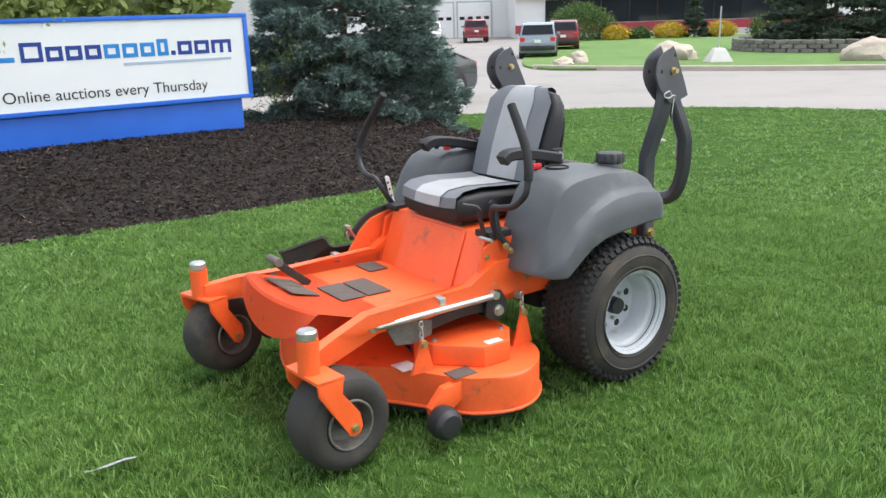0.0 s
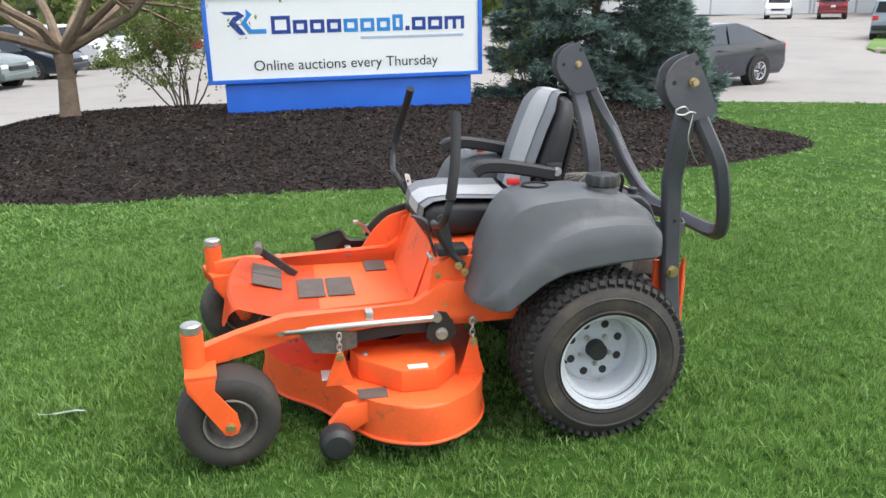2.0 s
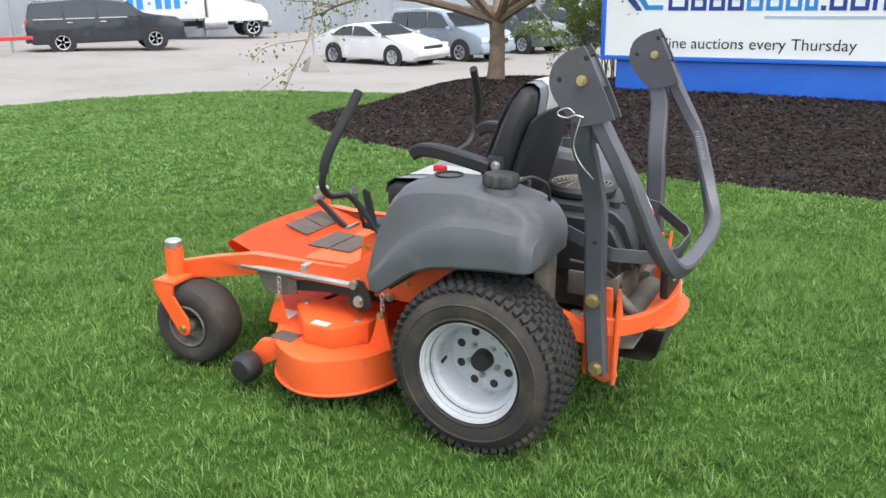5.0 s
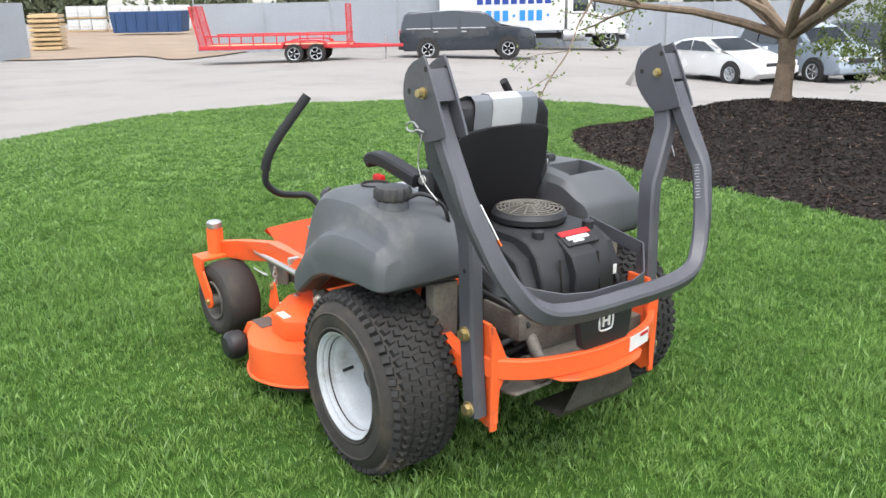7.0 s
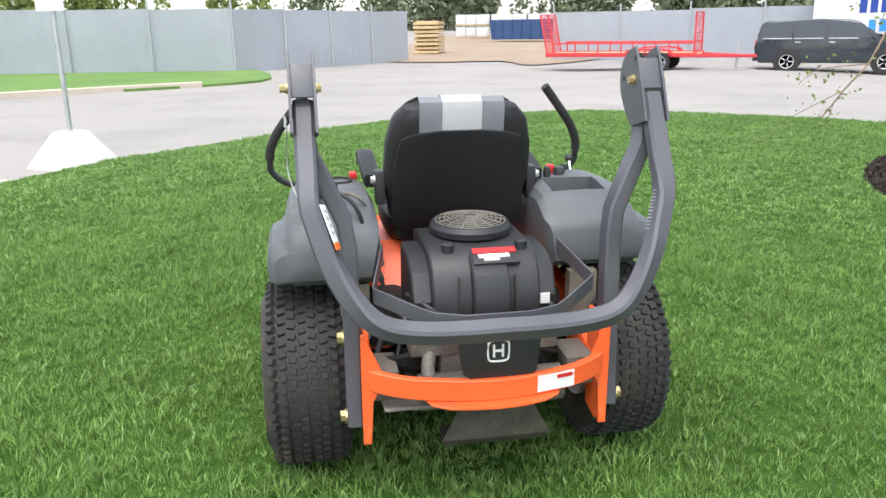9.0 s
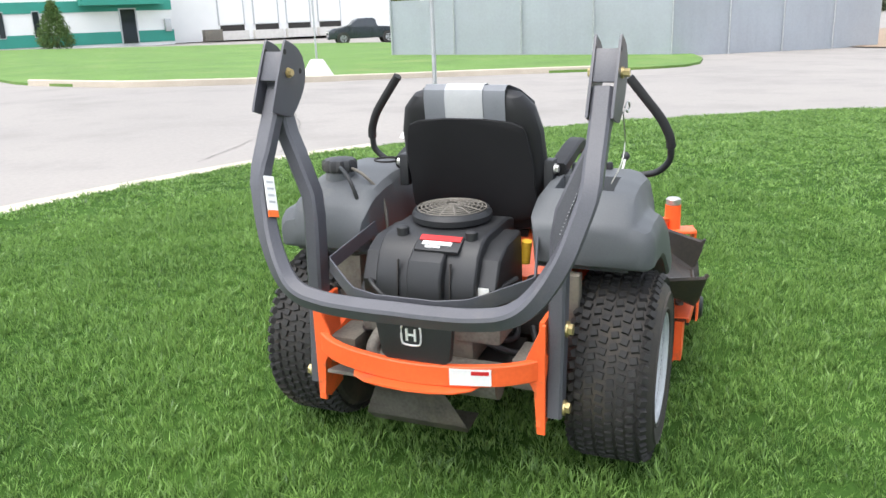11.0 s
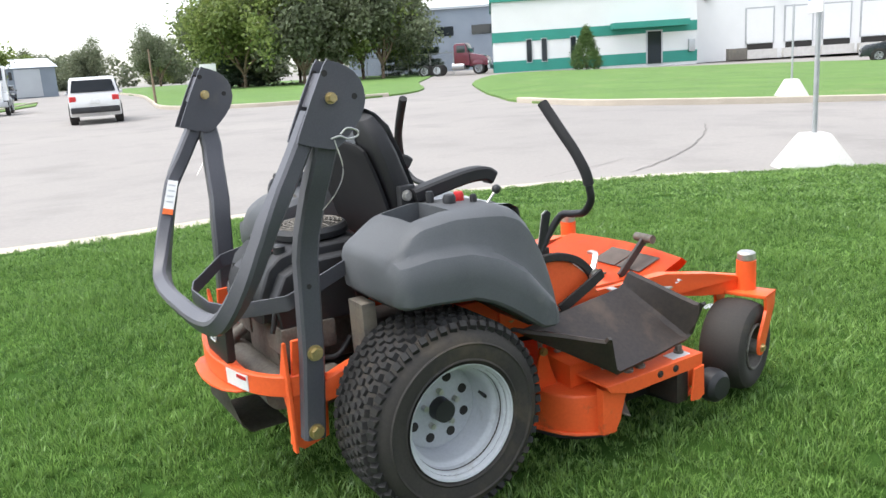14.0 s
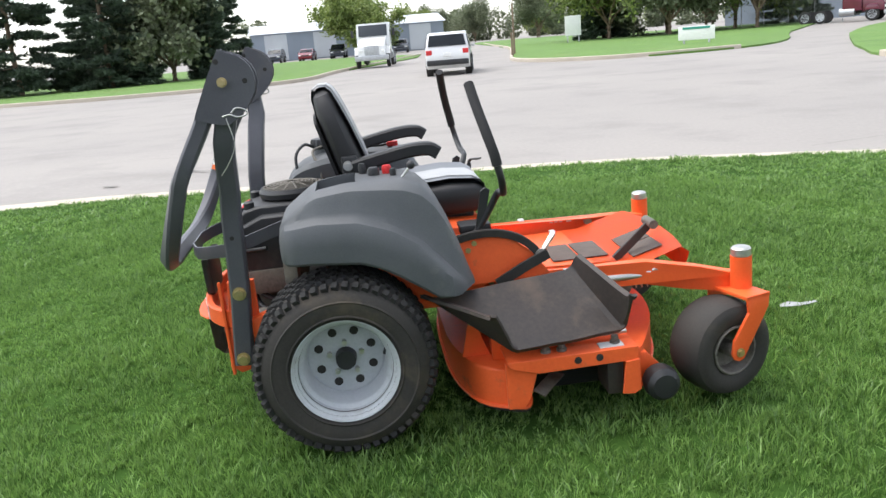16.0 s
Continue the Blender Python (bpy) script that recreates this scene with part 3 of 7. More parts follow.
def caster(s, turn):
    """Front caster: post, cap, fork and smooth tyre, turned about the post."""
    top = Vector((1.545, s * 0.565, 0))
    post = bmesh.new()
    cyl(post, top + Vector((0, 0, 0.395)), top + Vector((0, 0, 0.52)), 0.04, seg=28)
    post = part("caster_post", post, ORANGE, mower)
    cap = lathe([(0.001, 0.556), (0.03, 0.555), (0.037, 0.549), (0.038, 0.524), (0.034, 0.52), (0.001, 0.52)], Matrix.Translation(top), 28)
    part("cap", cap, STEEL, post, "bright steel cap")
    T = Matrix.Translation(top) @ Matrix.Rotation(radians(turn), 4, "Z")
    R, ax, az = 0.188, -0.108, 0.186
    fork = bmesh.new()
    prism(fork, [(0.035, -0.112), (0.035, 0.112), (-0.075, 0.112), (-0.075, -0.112)], 0.38, 0.396, T, 0.004, 2, "xy")
    for q in (-1, 1):
        lo, hi = (0.1, 0.112) if q > 0 else (-0.112, -0.1)
        prism(fork, [(0.035, 0.396), (0.03, 0.34), (ax + 0.034, az - 0.005), (ax + 0.022, az - 0.028), (ax, az - 0.035), (ax - 0.024, az - 0.026), (ax - 0.034, az), (ax - 0.026, az + 0.05), (-0.06, 0.33), (-0.075, 0.396)], lo, hi, T, 0.003, 2)
    fk = part("fork", fork, ORANGE, mower, "orange caster fork")
    M = T @ Matrix.Translation((ax, 0, az)) @ Matrix.Rotation(radians(-90), 4, "X")
    W = 0.168
    prof = [(0.086, -0.07), (0.105, -0.086), (0.145, -0.093), (0.172, -0.08), (0.184, -0.05), (R, 0), (0.184, 0.05), (0.172, 0.08), (0.145, 0.093), (0.105, 0.086), (0.086, 0.07)]
    fine = []
    for a, b in zip(prof, prof[1:]):
        fine += [a, ((a[0] + b[0]) / 2 * 1.004, (a[1] + b[1]) / 2 * 1.01)]
    tyre = part("caster_tyre", lathe(fine + [prof[-1]], M, 56, close=True), SIDEWALL, mower, "smooth worn black caster tyre")
    rimp = [(0.092, 0.082), (0.096, 0.086), (0.09, 0.086), (0.084, 0.07), (0.078, 0.03), (0.05, 0.02), (0.026, 0.02), (0.026, -0.02), (0.05, -0.02), (0.078, -0.03), (0.084, -0.07), (0.09, -0.086), (0.096, -0.086), (0.092, -0.082), (0.08, 0)]
    rm = part("caster_rim", lathe(rimp, M, 44, close=True), DIRTY, tyre, "dusty steel caster rim")
    for q in (-1, 1):
        part("rim_lip", sweep(bmesh.new(), [M @ Vector((0.092 * math.cos(a), 0.092 * math.sin(a), q * 0.086)) for a in [2 * math.pi * k / 40 for k in range(41)]], 0.0055, 6), DIRTY, tyre)
    part("hub", rod(M @ Vector((0, 0, -0.1)), M @ Vector((0, 0, 0.1)), 0.03, seg=20), DIRTY, tyre)
    for q in (-1, 1):
        bolt(fk, M @ Vector((0, 0, q * 0.112)), (M.to_3x3() @ Vector((0, 0, q))), 0.013, 0.012)
    return fk


for s in (1, -1):
    rear_wheel(s)
caster(1, 5)
caster(-1, 17)

# frame rails with raised front arms
for s in (1, -1):
    rail = bmesh.new()
    prism(rail, [(1.54, 0.37), (1.54, 0.45), (1.40, 0.478), (1.22, 0.498), (0.72, 0.512), (0.60, 0.60), (0.1, 0.60), (-0.33, 0.47), (-0.33, 0.40), (0.1, 0.43), (0.5, 0.42), (0.66, 0.42), (1.18, 0.42), (1.36, 0.385)],
          s * 0.40 - 0.026, s * 0.40 + 0.026, None, 0.006, 2)
    for v in rail.verts:
        k = min(max((v.co.x - 1.2) / 0.34, 0), 1)
        v.co.y += s * 0.135 * k * k * (3 - 2 * k)
    part("frame_rail", rail, ORANGE, mower, "orange steel frame rail")
# front cross panel, sloping down to a rounded nose
nose = bmesh.new()
rows = []
for x, z, w in [(0.99, 0.452, 0.374), (1.16, 0.454, 0.374), (1.19, 0.462, 0.374), (1.37, 0.515, 0.36), (1.39, 0.518, 0.352)]:
    rows.append([(x + 0.05 * (1 - (2 * k / 16 - 1) ** 2) * (x > 1.36), w * (2 * k / 16 - 1), z) for k in range(17)])
for v in (0.06, 0.3, 0.55, 0.8, 1.0):
    rows.append([(1.40 + 0.05 * (1 - (2 * k / 16 - 1) ** 2) + 0.03 * v, 0.35 * (2 * k / 16 - 1), 0.516 - 0.155 * v * max(0.04, 1 - (2 * k / 16 - 1) ** 2) ** 0.6) for k in range(17)])
vs = [[nose.verts.new(p) for p in r] for r in rows]
for a, b in zip(vs, vs[1:]):
    for i in range(16):
        nose.faces.new((a[i], a[i + 1], b[i + 1], b[i]))
bmesh.ops.solidify(nose, geom=nose.faces[:], thickness=0.008)
part("front_panel", nose, ORANGE_WORN, mower, "scuffed orange sloping front foot panel")
part("foot_deck", boxed((0.87, 0, 0.446), (0.44, 0.75, 0.014), bevel=0.003), ORANGE_WORN, mower, "scuffed orange foot platform")
for x, y, sx, sy in [(1.10, -0.02, 0.115, 0.24), (0.975, -0.02, 0.115, 0.24), (0.79, -0.29, 0.10, 0.15)]:
    part("grip_pad", boxed((x, y, 0.4585), (sx, sy, 0.005), bevel=0.002), TREADPAD, mower, "worn dark anti-slip pad")
for y in (-0.20, -0.05):
    part("grip_pad", boxed((1.285, y, 0.4935), (0.13, 0.14, 0.005), Matrix.Rotation(radians(-16), 3, "Y"), 0.002), TREADPAD, mower, "worn dark anti-slip pad")
# seat box
part("seat_box", slab([(0.70, 0.425), (0.60, 0.71), (0.20, 0.74), (0.05, 0.60), (0.05, 0.42)], -0.375, 0.375, None, 0.012, 2), ORANGE, mower, "orange sheet metal seat box")
part("seat_box_cover", slab([(0.706, 0.44), (0.612, 0.70), (0.606, 0.70), (0.70, 0.44)], -0.22, 0.24, None, 0.002, 1), ORANGE_WORN, mower)
for s in (1, -1):
    part("side_plate", slab([(0.68, 0.45), (0.64, 0.66), (0.56, 0.70), (0.42, 0.69), (0.28, 0.56), (0.28, 0.45)], s * 0.39, s * 0.405, None, 0.002, 1), ORANGE, mower)
    for x, z in [(0.62, 0.62), (0.60, 0.50), (0.42, 0.50)]:
        bolt(mower, (x, s * 0.43 if z < 0.55 else s * 0.405, z), (0, s, 0), 0.009, 0.008)

# fenders
TOP = ([-0.205, -0.19, -0.16, -0.1, 0.0, 0.1, 0.3, 0.36, 0.4, 0.44, 0.48, 0.52], [0.80, 0.855, 0.90, 0.93, 0.955, 0.968, 0.962, 0.94, 0.895, 0.815, 0.70, 0.565])
BOTTOM = ([-0.205, -0.19, -0.05, 0.1, 0.19, 0.27, 0.33, 0.40, 0.46, 0.52], [0.735, 0.72, 0.712, 0.695, 0.68, 0.645, 0.60, 0.548, 0.545, 0.56])
CREASE = ([-0.205, -0.15, -0.02, 0.12, 0.24, 0.34, 0.43, 0.52], [0.79, 0.855, 0.868, 0.858, 0.815, 0.745, 0.64, 0.53])


BOTTOM_RIGHT = ([-0.155, -0.14, -0.05, 0.12, 0.19, 0.245, 0.32, 0.38, 0.46, 0.52], [0.735, 0.722, 0.718, 0.70, 0.672, 0.638, 0.585, 0.54, 0.535, 0.55])


def fender_shape(s, yi, back, BOTTOM):
    """One moulded fender: a bulging flare below a soft crease, a narrower body above."""
    bm = bmesh.new()
    loops = []
    for x in np.concatenate([np.linspace(back, back + 0.07, 7), np.linspace(back + 0.09, 0.34, 19), np.linspace(0.355, 0.52, 12)]):
        zt, zb, zf = (float(np.interp(x, *c)) for c in (TOP, BOTTOM, CREASE))
        if x < -0.02:
            zt = min(zt, float(np.interp(x, [back, back + 0.012, back + 0.045, back + 0.1, -0.02], [0.84, 0.865, 0.89, 0.93, 0.952])))
            zf = min(zf, zt - 0.01) if x > back + 0.02 else zt - 0.02
        zt = max(zt, zb + 0.02)
        zf = min(max(zf, zb + 0.012), zt - 0.008)
        e = max(0, 1 - (x - back) / 0.06) ** 2 * 0.035 + max(0, 1 - (0.52 - x) / 0.07) ** 2 * 0.045
        flare = 0.062 * min(1, max(0, (zf - zb - 0.012) / 0.09))
        yb, yf, y0 = 0.618 - e, 0.618 + flare - e, yi + e * 0.6
        h = zt - zf
        low = zf - zb
        pts = [(y0 + 0.012, zb), ((y0 + yf) / 2, zb - 0.002), (yf - 0.012, zb), (yf - 0.002, zb + 0.07 * low), (yf, zb + 0.45 * low), (yf - 0.004, zb + 0.75 * low), (yf - 0.3 * flare, zb + 0.93 * low), (yb + 0.2 * flare, zf + 0.04 * h),
               (yb, zf + 0.2 * h), (yb - 0.008, zf + 0.55 * h), (yb - 0.022, zf + 0.82 * h), (yb - 0.05, zf + 0.95 * h), (yb - 0.085, zt), ((y0 + yb) / 2, zt + 0.002), (y0 + 0.05, zt), (y0 + 0.018, zt - 0.12 * h), (y0, zt - 0.4 * h), (y0, zf)]
        loops.append([(x, s * y, z) for y, z in pts])
    return rings(bm, loops)


for s in (1, -1):
    name = "fuel_tank" if s > 0 else "storage_fender"
    body = fender_shape(s, 0.31 if s > 0 else 0.27, -0.205 if s > 0 else -0.155, BOTTOM if s > 0 else BOTTOM_RIGHT)
    if s < 0:
        bmesh.ops.recalc_face_normals(body, faces=body.faces)
        fs = [f for f in body.faces if -0.07 < f.calc_center_median().x < 0.13 and f.normal.z > 0.9 and f.calc_center_median().z > 0.9 and 0.33 < -f.calc_center_median().y < 0.52]
        bmesh.ops.inset_region(body, faces=fs, thickness=0.008)
        r = bmesh.ops.extrude_face_region(body, geom=fs)
        bmesh.ops.translate(body, vec=(0, 0, -0.09), verts=[v for v in r["geom"] if isinstance(v, bmesh.types.BMVert)])
        bmesh.ops.delete(body, geom=fs, context="FACES_ONLY")
    part(name, body, TANK, mower, "scuffed grey plastic fuel tank fender" if s > 0 else "scuffed grey plastic fender with a storage tray")
    part("fender_seam", swept([(x, s * 0.45, float(np.interp(x, *(BOTTOM if s > 0 else BOTTOM_RIGHT))) - 0.004) for x in np.linspace(-0.18 if s > 0 else -0.135, 0.4, 20)], flat=(0.30, 0.012)), BLACK, mower)
    part("fender_bracket", boxed((-0.15, s * 0.40, 0.60), (0.05, 0.10, 0.2), bevel=0.004), DIRTY, mower)
# fuel cap on the left tank
tank_top = lathe([(0.001, 0.985), (0.045, 0.985), (0.052, 0.975), (0.056, 0.95), (0.06, 0.9)], Matrix.Translation((-0.005, 0.50, 0)), 28)
part("filler_neck", tank_top, TANK, mower)
capb = bmesh.new()
cprof = []
for k in range(48):
    a = 2 * math.pi * k / 48
    cprof.append((0.062 + 0.004 * math.cos(a * 12), a))
loops = [[(-0.005 + r * f * math.cos(a), 0.50 + r * f * math.sin(a), z) for r, a in cprof] for f, z in [(0.9, 0.972), (1, 0.978), (1, 1.006), (0.9, 1.016), (0.5, 1.02)]]
part("fuel_cap", rings(capb, loops), BLACK, mower, "black ribbed fuel cap")
part("tank_hose", swept(smooth_path([(-0.06, 0.47, 0.985), (-0.10, 0.44, 1.0), (-0.14, 0.38, 0.95), (-0.13, 0.34, 0.80), (-0.15, 0.3, 0.68)], 6), 0.007), BLACK, mower)
part("cup_holder", lathe([(0.05, 0.955), (0.054, 0.972), (0.047, 0.972), (0.044, 0.94), (0.001, 0.94)], Matrix.Translation((0.24, 0.42, 0)), 28), DARK, mower, "dark round cup recess")
part("fuel_valve", boxed((0.31, 0.36, 0.972), (0.05, 0.028, 0.024), bevel=0.006), RED, mower, "red fuel valve handle")

# seat: cushion, back, armrests
cush = bmesh.new()
loops = []
for x, w, z0, z1 in [(0.645, 0.17, 0.76, 0.80), (0.635, 0.215, 0.735, 0.83), (0.60, 0.24, 0.725, 0.85), (0.5, 0.25, 0.72, 0.858), (0.35, 0.25, 0.72, 0.85), (0.20, 0.245, 0.73, 0.845), (0.14, 0.22, 0.75, 0.83)]:
    loop = []
    for k in range(28):
        a = 2 * math.pi * k / 28
        cx, cz = math.cos(a), math.sin(a)
        u = math.copysign(abs(cx) ** 0.45, cx) * w
        v = (z0 + z1) / 2 + math.copysign(abs(cz) ** 0.6, cz) * (z1 - z0) / 2
        v += 0.02 * (u / w) ** 2 * (cz > 0)
        loop.append((x, u, v))
    loops.append(loop)
rings(cush, loops)
seat = part("seat_cushion", cush, VINYL, mower, "black and grey vinyl seat cushion")


def seat_strip(y0, y1, material, lift, label):
    """A coloured vinyl panel laid on the seat's cushion and back."""
    bm = bmesh.new()
    line = [(0.648, 0.79), (0.638, 0.835), (0.60, 0.858), (0.5, 0.868), (0.35, 0.86), (0.24, 0.857)]
    vs = []
    for x, z in line:
        vs.append([bm.verts.new((x + lift, y0 + (y1 - y0) * k / 6, z + lift + 0.02 * ((y0 + (y1 - y0) * k / 6) / 0.25) ** 2)) for k in range(7)])
    for a, b in zip(vs, vs[1:]):
        for i in range(6):
            bm.faces.new((a[i], a[i + 1], b[i + 1], b[i]))
    part("seat_panel", bm, material, seat, label)


seat_strip(-0.215, 0.215, SEAT_MID, 0.0, "mid grey vinyl panel")
seat_strip(-0.10, 0.10, SEAT_LIGHT, 0.004, "light grey vinyl panel")
BACK = Matrix.Translation((0.165, 0, 0.80)) @ Matrix.Rotation(radians(-16), 4, "Y")
back = bmesh.new()
loops = []
for z, w, t0, t1 in [(0.0, 0.20, -0.05, 0.05), (0.06, 0.245, -0.055, 0.065), (0.2, 0.268, -0.055, 0.068), (0.34, 0.262, -0.05, 0.06), (0.43, 0.24, -0.046, 0.052), (0.475, 0.20, -0.036, 0.042), (0.495, 0.13, -0.02, 0.025)]:
    loops.append([BACK @ Vector(((t0 + t1) / 2 + math.copysign(abs(math.cos(a)) ** 0.6, math.cos(a)) * (t1 - t0) / 2, math.copysign(abs(math.sin(a)) ** 0.5, math.sin(a)) * w, z)) for a in [2 * math.pi * k / 28 for k in range(28)]])
rings(back, loops)
backrest = part("backrest", back, VINYL, mower, "tall black vinyl backrest with grey panels")
for y0, y1, mt, d in [(-0.225, 0.225, SEAT_MID, 0.003), (-0.105, 0.105, SEAT_LIGHT, 0.006)]:
    bm = bmesh.new()
    vs = []
    for z, t in [(0.05, 0.066), (0.2, 0.07), (0.34, 0.062), (0.43, 0.052), (0.475, 0.042), (0.497, 0.026), (0.507, 0.0), (0.498, -0.024), (0.47, -0.038), (0.40, -0.048)]:
        sgn = 1 if t >= 0 else -1
        n = 1.0 if t > 0.05 else 0.8 if t > 0.03 else 0.66
        vs.append([bm.verts.new(BACK @ Vector((t + sgn * d * (abs(t) > 0.001), (y0 + (y1 - y0) * k / 6) * n, z + (d if z > 0.46 else 0)))) for k in range(7)])
    for a, b in zip(vs, vs[1:]):
        for i in range(6):
            bm.faces.new((a[i], a[i + 1], b[i + 1], b[i]))
    part("seat_panel", bm, mt, backrest)
part("back_shell", slab(round_outline([(-0.20, 0.02), (0.20, 0.02), (0.235, 0.16), (0.225, 0.32), (0.17, 0.40), (-0.17, 0.40), (-0.225, 0.32), (-0.235, 0.16)], 3), -0.064, -0.052, BACK, 0.004, 2, "yz"), SHELL, backrest, "flat black seat back panel")
for s in (1, -1):
    arm = swept(smooth_path([(0.13, s * 0.30, 0.985), (0.22, s * 0.305, 1.005), (0.34, s * 0.305, 1.025), (0.42, s * 0.305, 1.025), (0.455, s * 0.305, 1.005)], 5), flat=(0.062, 0.05))
    a = part("armrest", arm, VINYL, mower, "padded black armrest")
    part("armrest_bracket", boxed((0.115, s * 0.278, 0.965), (0.06, 0.035, 0.12), bevel=0.006), BLACK, a)
    bolt(a, (0.108, s * 0.297, 0.992), (0, s, 0), 0.014, 0.014, STEEL)
part("seat_base", boxed((0.38, 0, 0.725), (0.42, 0.36, 0.03), bevel=0.006), BLACK, mower)

# steering levers
for s in (1, -1):
    top = [(0.575, 0.49, 1.262), (0.588, 0.555, 1.18), (0.604, 0.615, 1.10), (0.62, 0.648, 1.03), (0.628, 0.655, 0.985)]
    low = [(0.628, 0.655, 0.985), (0.64, 0.65, 0.93), (0.65, 0.60, 0.88), (0.658, 0.53, 0.862), (0.65, 0.47, 0.85), (0.62, 0.435, 0.79), (0.575, 0.42, 0.72), (0.52, 0.425, 0.66)]
    part("lever_grip", swept(smooth_path([(x, y + 0.02, z) for x, y, z in side(s, top)], 6), 0.0185, 14), FOAM, mower, "black foam lever grip")
    lever = part("lever", swept(smooth_path([(x, y + 0.02 * min(1, max(0, (z - 0.72) / 0.2)), z) for x, y, z in side(s, low)], 6), 0.0135, 12), BLACK, mower, "bent black steel steering lever")
    part("lever_plate", slab([(0.585, 0.70), (0.625, 0.86), (0.61, 0.872), (0.59, 0.86), (0.555, 0.70)], s * 0.425 - 0.005, s * 0.425 + 0.005, None, 0.001, 1), BLACK, lever)
    if s < 0:
        part("lever_plate", slab([(0.58, 0.70), (0.62, 0.86), (0.61, 0.868), (0.595, 0.86), (0.56, 0.70)], -0.417, -0.412, None, 0.001, 1), WHITE_LABEL, lever, "zinc plated adjusting plate")
        for k in range(4):
            # dark disc painted as a shaded hole; the plate is not pierced
            part("hole", rod((0.578 + 0.009 * k, -0.4115, 0.73 + 0.034 * k), (0.578 + 0.009 * k, -0.4105, 0.73 + 0.034 * k), 0.006, seg=10), DARK, lever)
    part("lever_mount", boxed((0.56, s * 0.37, 0.715), (0.12, 0.10, 0.03), bevel=0.005), BLACK, mower)
    for x, z in [(0.545, 0.665), (0.52, 0.64)]:
        bolt(lever, (x, s * 0.44, z), (0, s, 0), 0.011, 0.012)
part("brake_lever", swept(smooth_path([(0.63, 0.405, 0.70), (0.66, 0.41, 0.80), (0.67, 0.41, 0.845), (0.71, 0.36, 0.855)], 5), flat=(0.022, 0.008)), BLACK, mower, "black parking brake lever")
part("latch_pin", rod((0.66, 0.41, 0.715), (0.66, 0.49, 0.715), 0.008), STEEL, mower)

# folded roll bar
for s in (1, -1):
    pts = side(s, [(-0.378, 0.425, 0.30), (-0.35, 0.425, 0.58), (-0.335, 0.425, 0.88), (-0.325, 0.435, 0.96), (-0.31, 0.495, 1.10), (-0.30, 0.525, 1.16), (-0.292 - 0.015 * s, 0.537, 1.24), (-0.288 - 0.02 * s, 0.54, 1.32)])
    post = part("roll_bar_post", swept(pts, flat=(0.052, 0.072), up=(1, 0, 0)), ROPS, mower, "dark grey square steel roll bar post")
    for z, x in [(0.328, -0.376), (0.587, -0.35)]:
        bolt(post, (x, s * 0.452, z), (0, s, 0), 0.019, 0.02)
    # no real bore: a dark disc gives the hole's shade
    part("adjust_hole", rod((-0.343, s * 0.450, 0.80), (-0.343, s * 0.4525, 0.80), 0.008), DARK, post)
    dx, yc = -0.02 * s, s * 0.54
    outline = [(-0.385, 1.245), (-0.388, 1.27), (-0.295, 1.452), (-0.275, 1.462), (-0.225, 1.445), (-0.187, 1.408), (-0.175, 1.35), (-0.195, 1.30), (-0.235, 1.255), (-0.275, 1.222), (-0.30, 1.22)]
    outline = [(x + dx, z) for x, z in outline]
    for o in (-0.036, 0.036):
        y = yc + o
        plate = part("pivot_plate", slab(round_outline(outline, 2), y - 0.004, y + 0.004, None, 0.0015, 1), ROPS, mower, "dark grey rounded roll bar pivot plate")
        for hx, hz in [(-0.295, 1.43), (-0.21, 1.36)]:
            # dark plug through the plate, its colour standing for the hole's shade
            part("hole", rod((hx + dx, y - 0.0045, hz), (hx + dx, y + 0.0045, hz), 0.009), DARK, plate)
    part("plate_spacer", boxed((-0.318 + dx, yc, 1.385), (0.008, 0.064, 0.10), Matrix.Rotation(radians(27), 3, "Y"), 0.002), ROPS, mower)
    bolt(mower, (-0.285 + dx, yc + s * 0.04, 1.362), (0, s, 0), 0.0125, 0.024)
    bolt(mower, (-0.285 + dx, yc - s * 0.04, 1.362), (0, -s, 0), 0.0125, 0.016)
    part("hitch_pin", swept(smooth_path([(x + dx, yc + s * y, z) for x, y, z in [(-0.27, 0.05, 1.26), (-0.25, 0.055, 1.275), (-0.22, 0.055, 1.265), (-0.22, 0.055, 1.25), (-0.25, 0.055, 1.245), (-0.275, 0.055, 1.255), (-0.30, 0.05, 1.25)]], 5), 0.0032, 6), STEEL, mower, "bent wire hitch pin")
    part("lanyard", swept(smooth_path([(x + dx, yc + s * y, z) for x, y, z in [(-0.29, 0.05, 1.245), (-0.275, 0.055, 1.16), (-0.30, 0.05, 1.10), (-0.34, 0.03, 1.05)]], 6), 0.002, 5), STEEL, mower)
hoop = smooth_path([(-0.31, 0.54, 1.32), (-0.37, 0.541, 1.21), (-0.45, 0.54, 1.075)], 3) + smooth_path([(-0.475, 0.533, 1.03), (-0.53, 0.485, 0.885), (-0.575, 0.42, 0.775), (-0.602, 0.35, 0.718), (-0.614, 0.25, 0.697), (-0.62, 0.12, 0.692), (-0.62, 0.0, 0.692)], 5)
hoop = hoop + [Vector((p.x, -p.y, p.z)) for p in reversed(hoop[:-1])]
hb = bmesh.new()
loops = []
for i, p in enumerate(hoop):
    d = (hoop[min(i + 1, len(hoop) - 1)] - hoop[max(i - 1, 0)]).normalized()
    n = Vector((-0.87, 0, -0.5)).normalized()
    n = (n - d * n.dot(d)).normalized()
    q = d.cross(n).normalized()
    w, h, c = 0.027, 0.030, 0.009
    loops.append([p + n * a + q * b for a, b in [(w, -h + c), (w, h - c), (w - c, h), (-w + c, h), (-w, h - c), (-w, -h + c), (-w + c, -h), (w - c, -h)]])
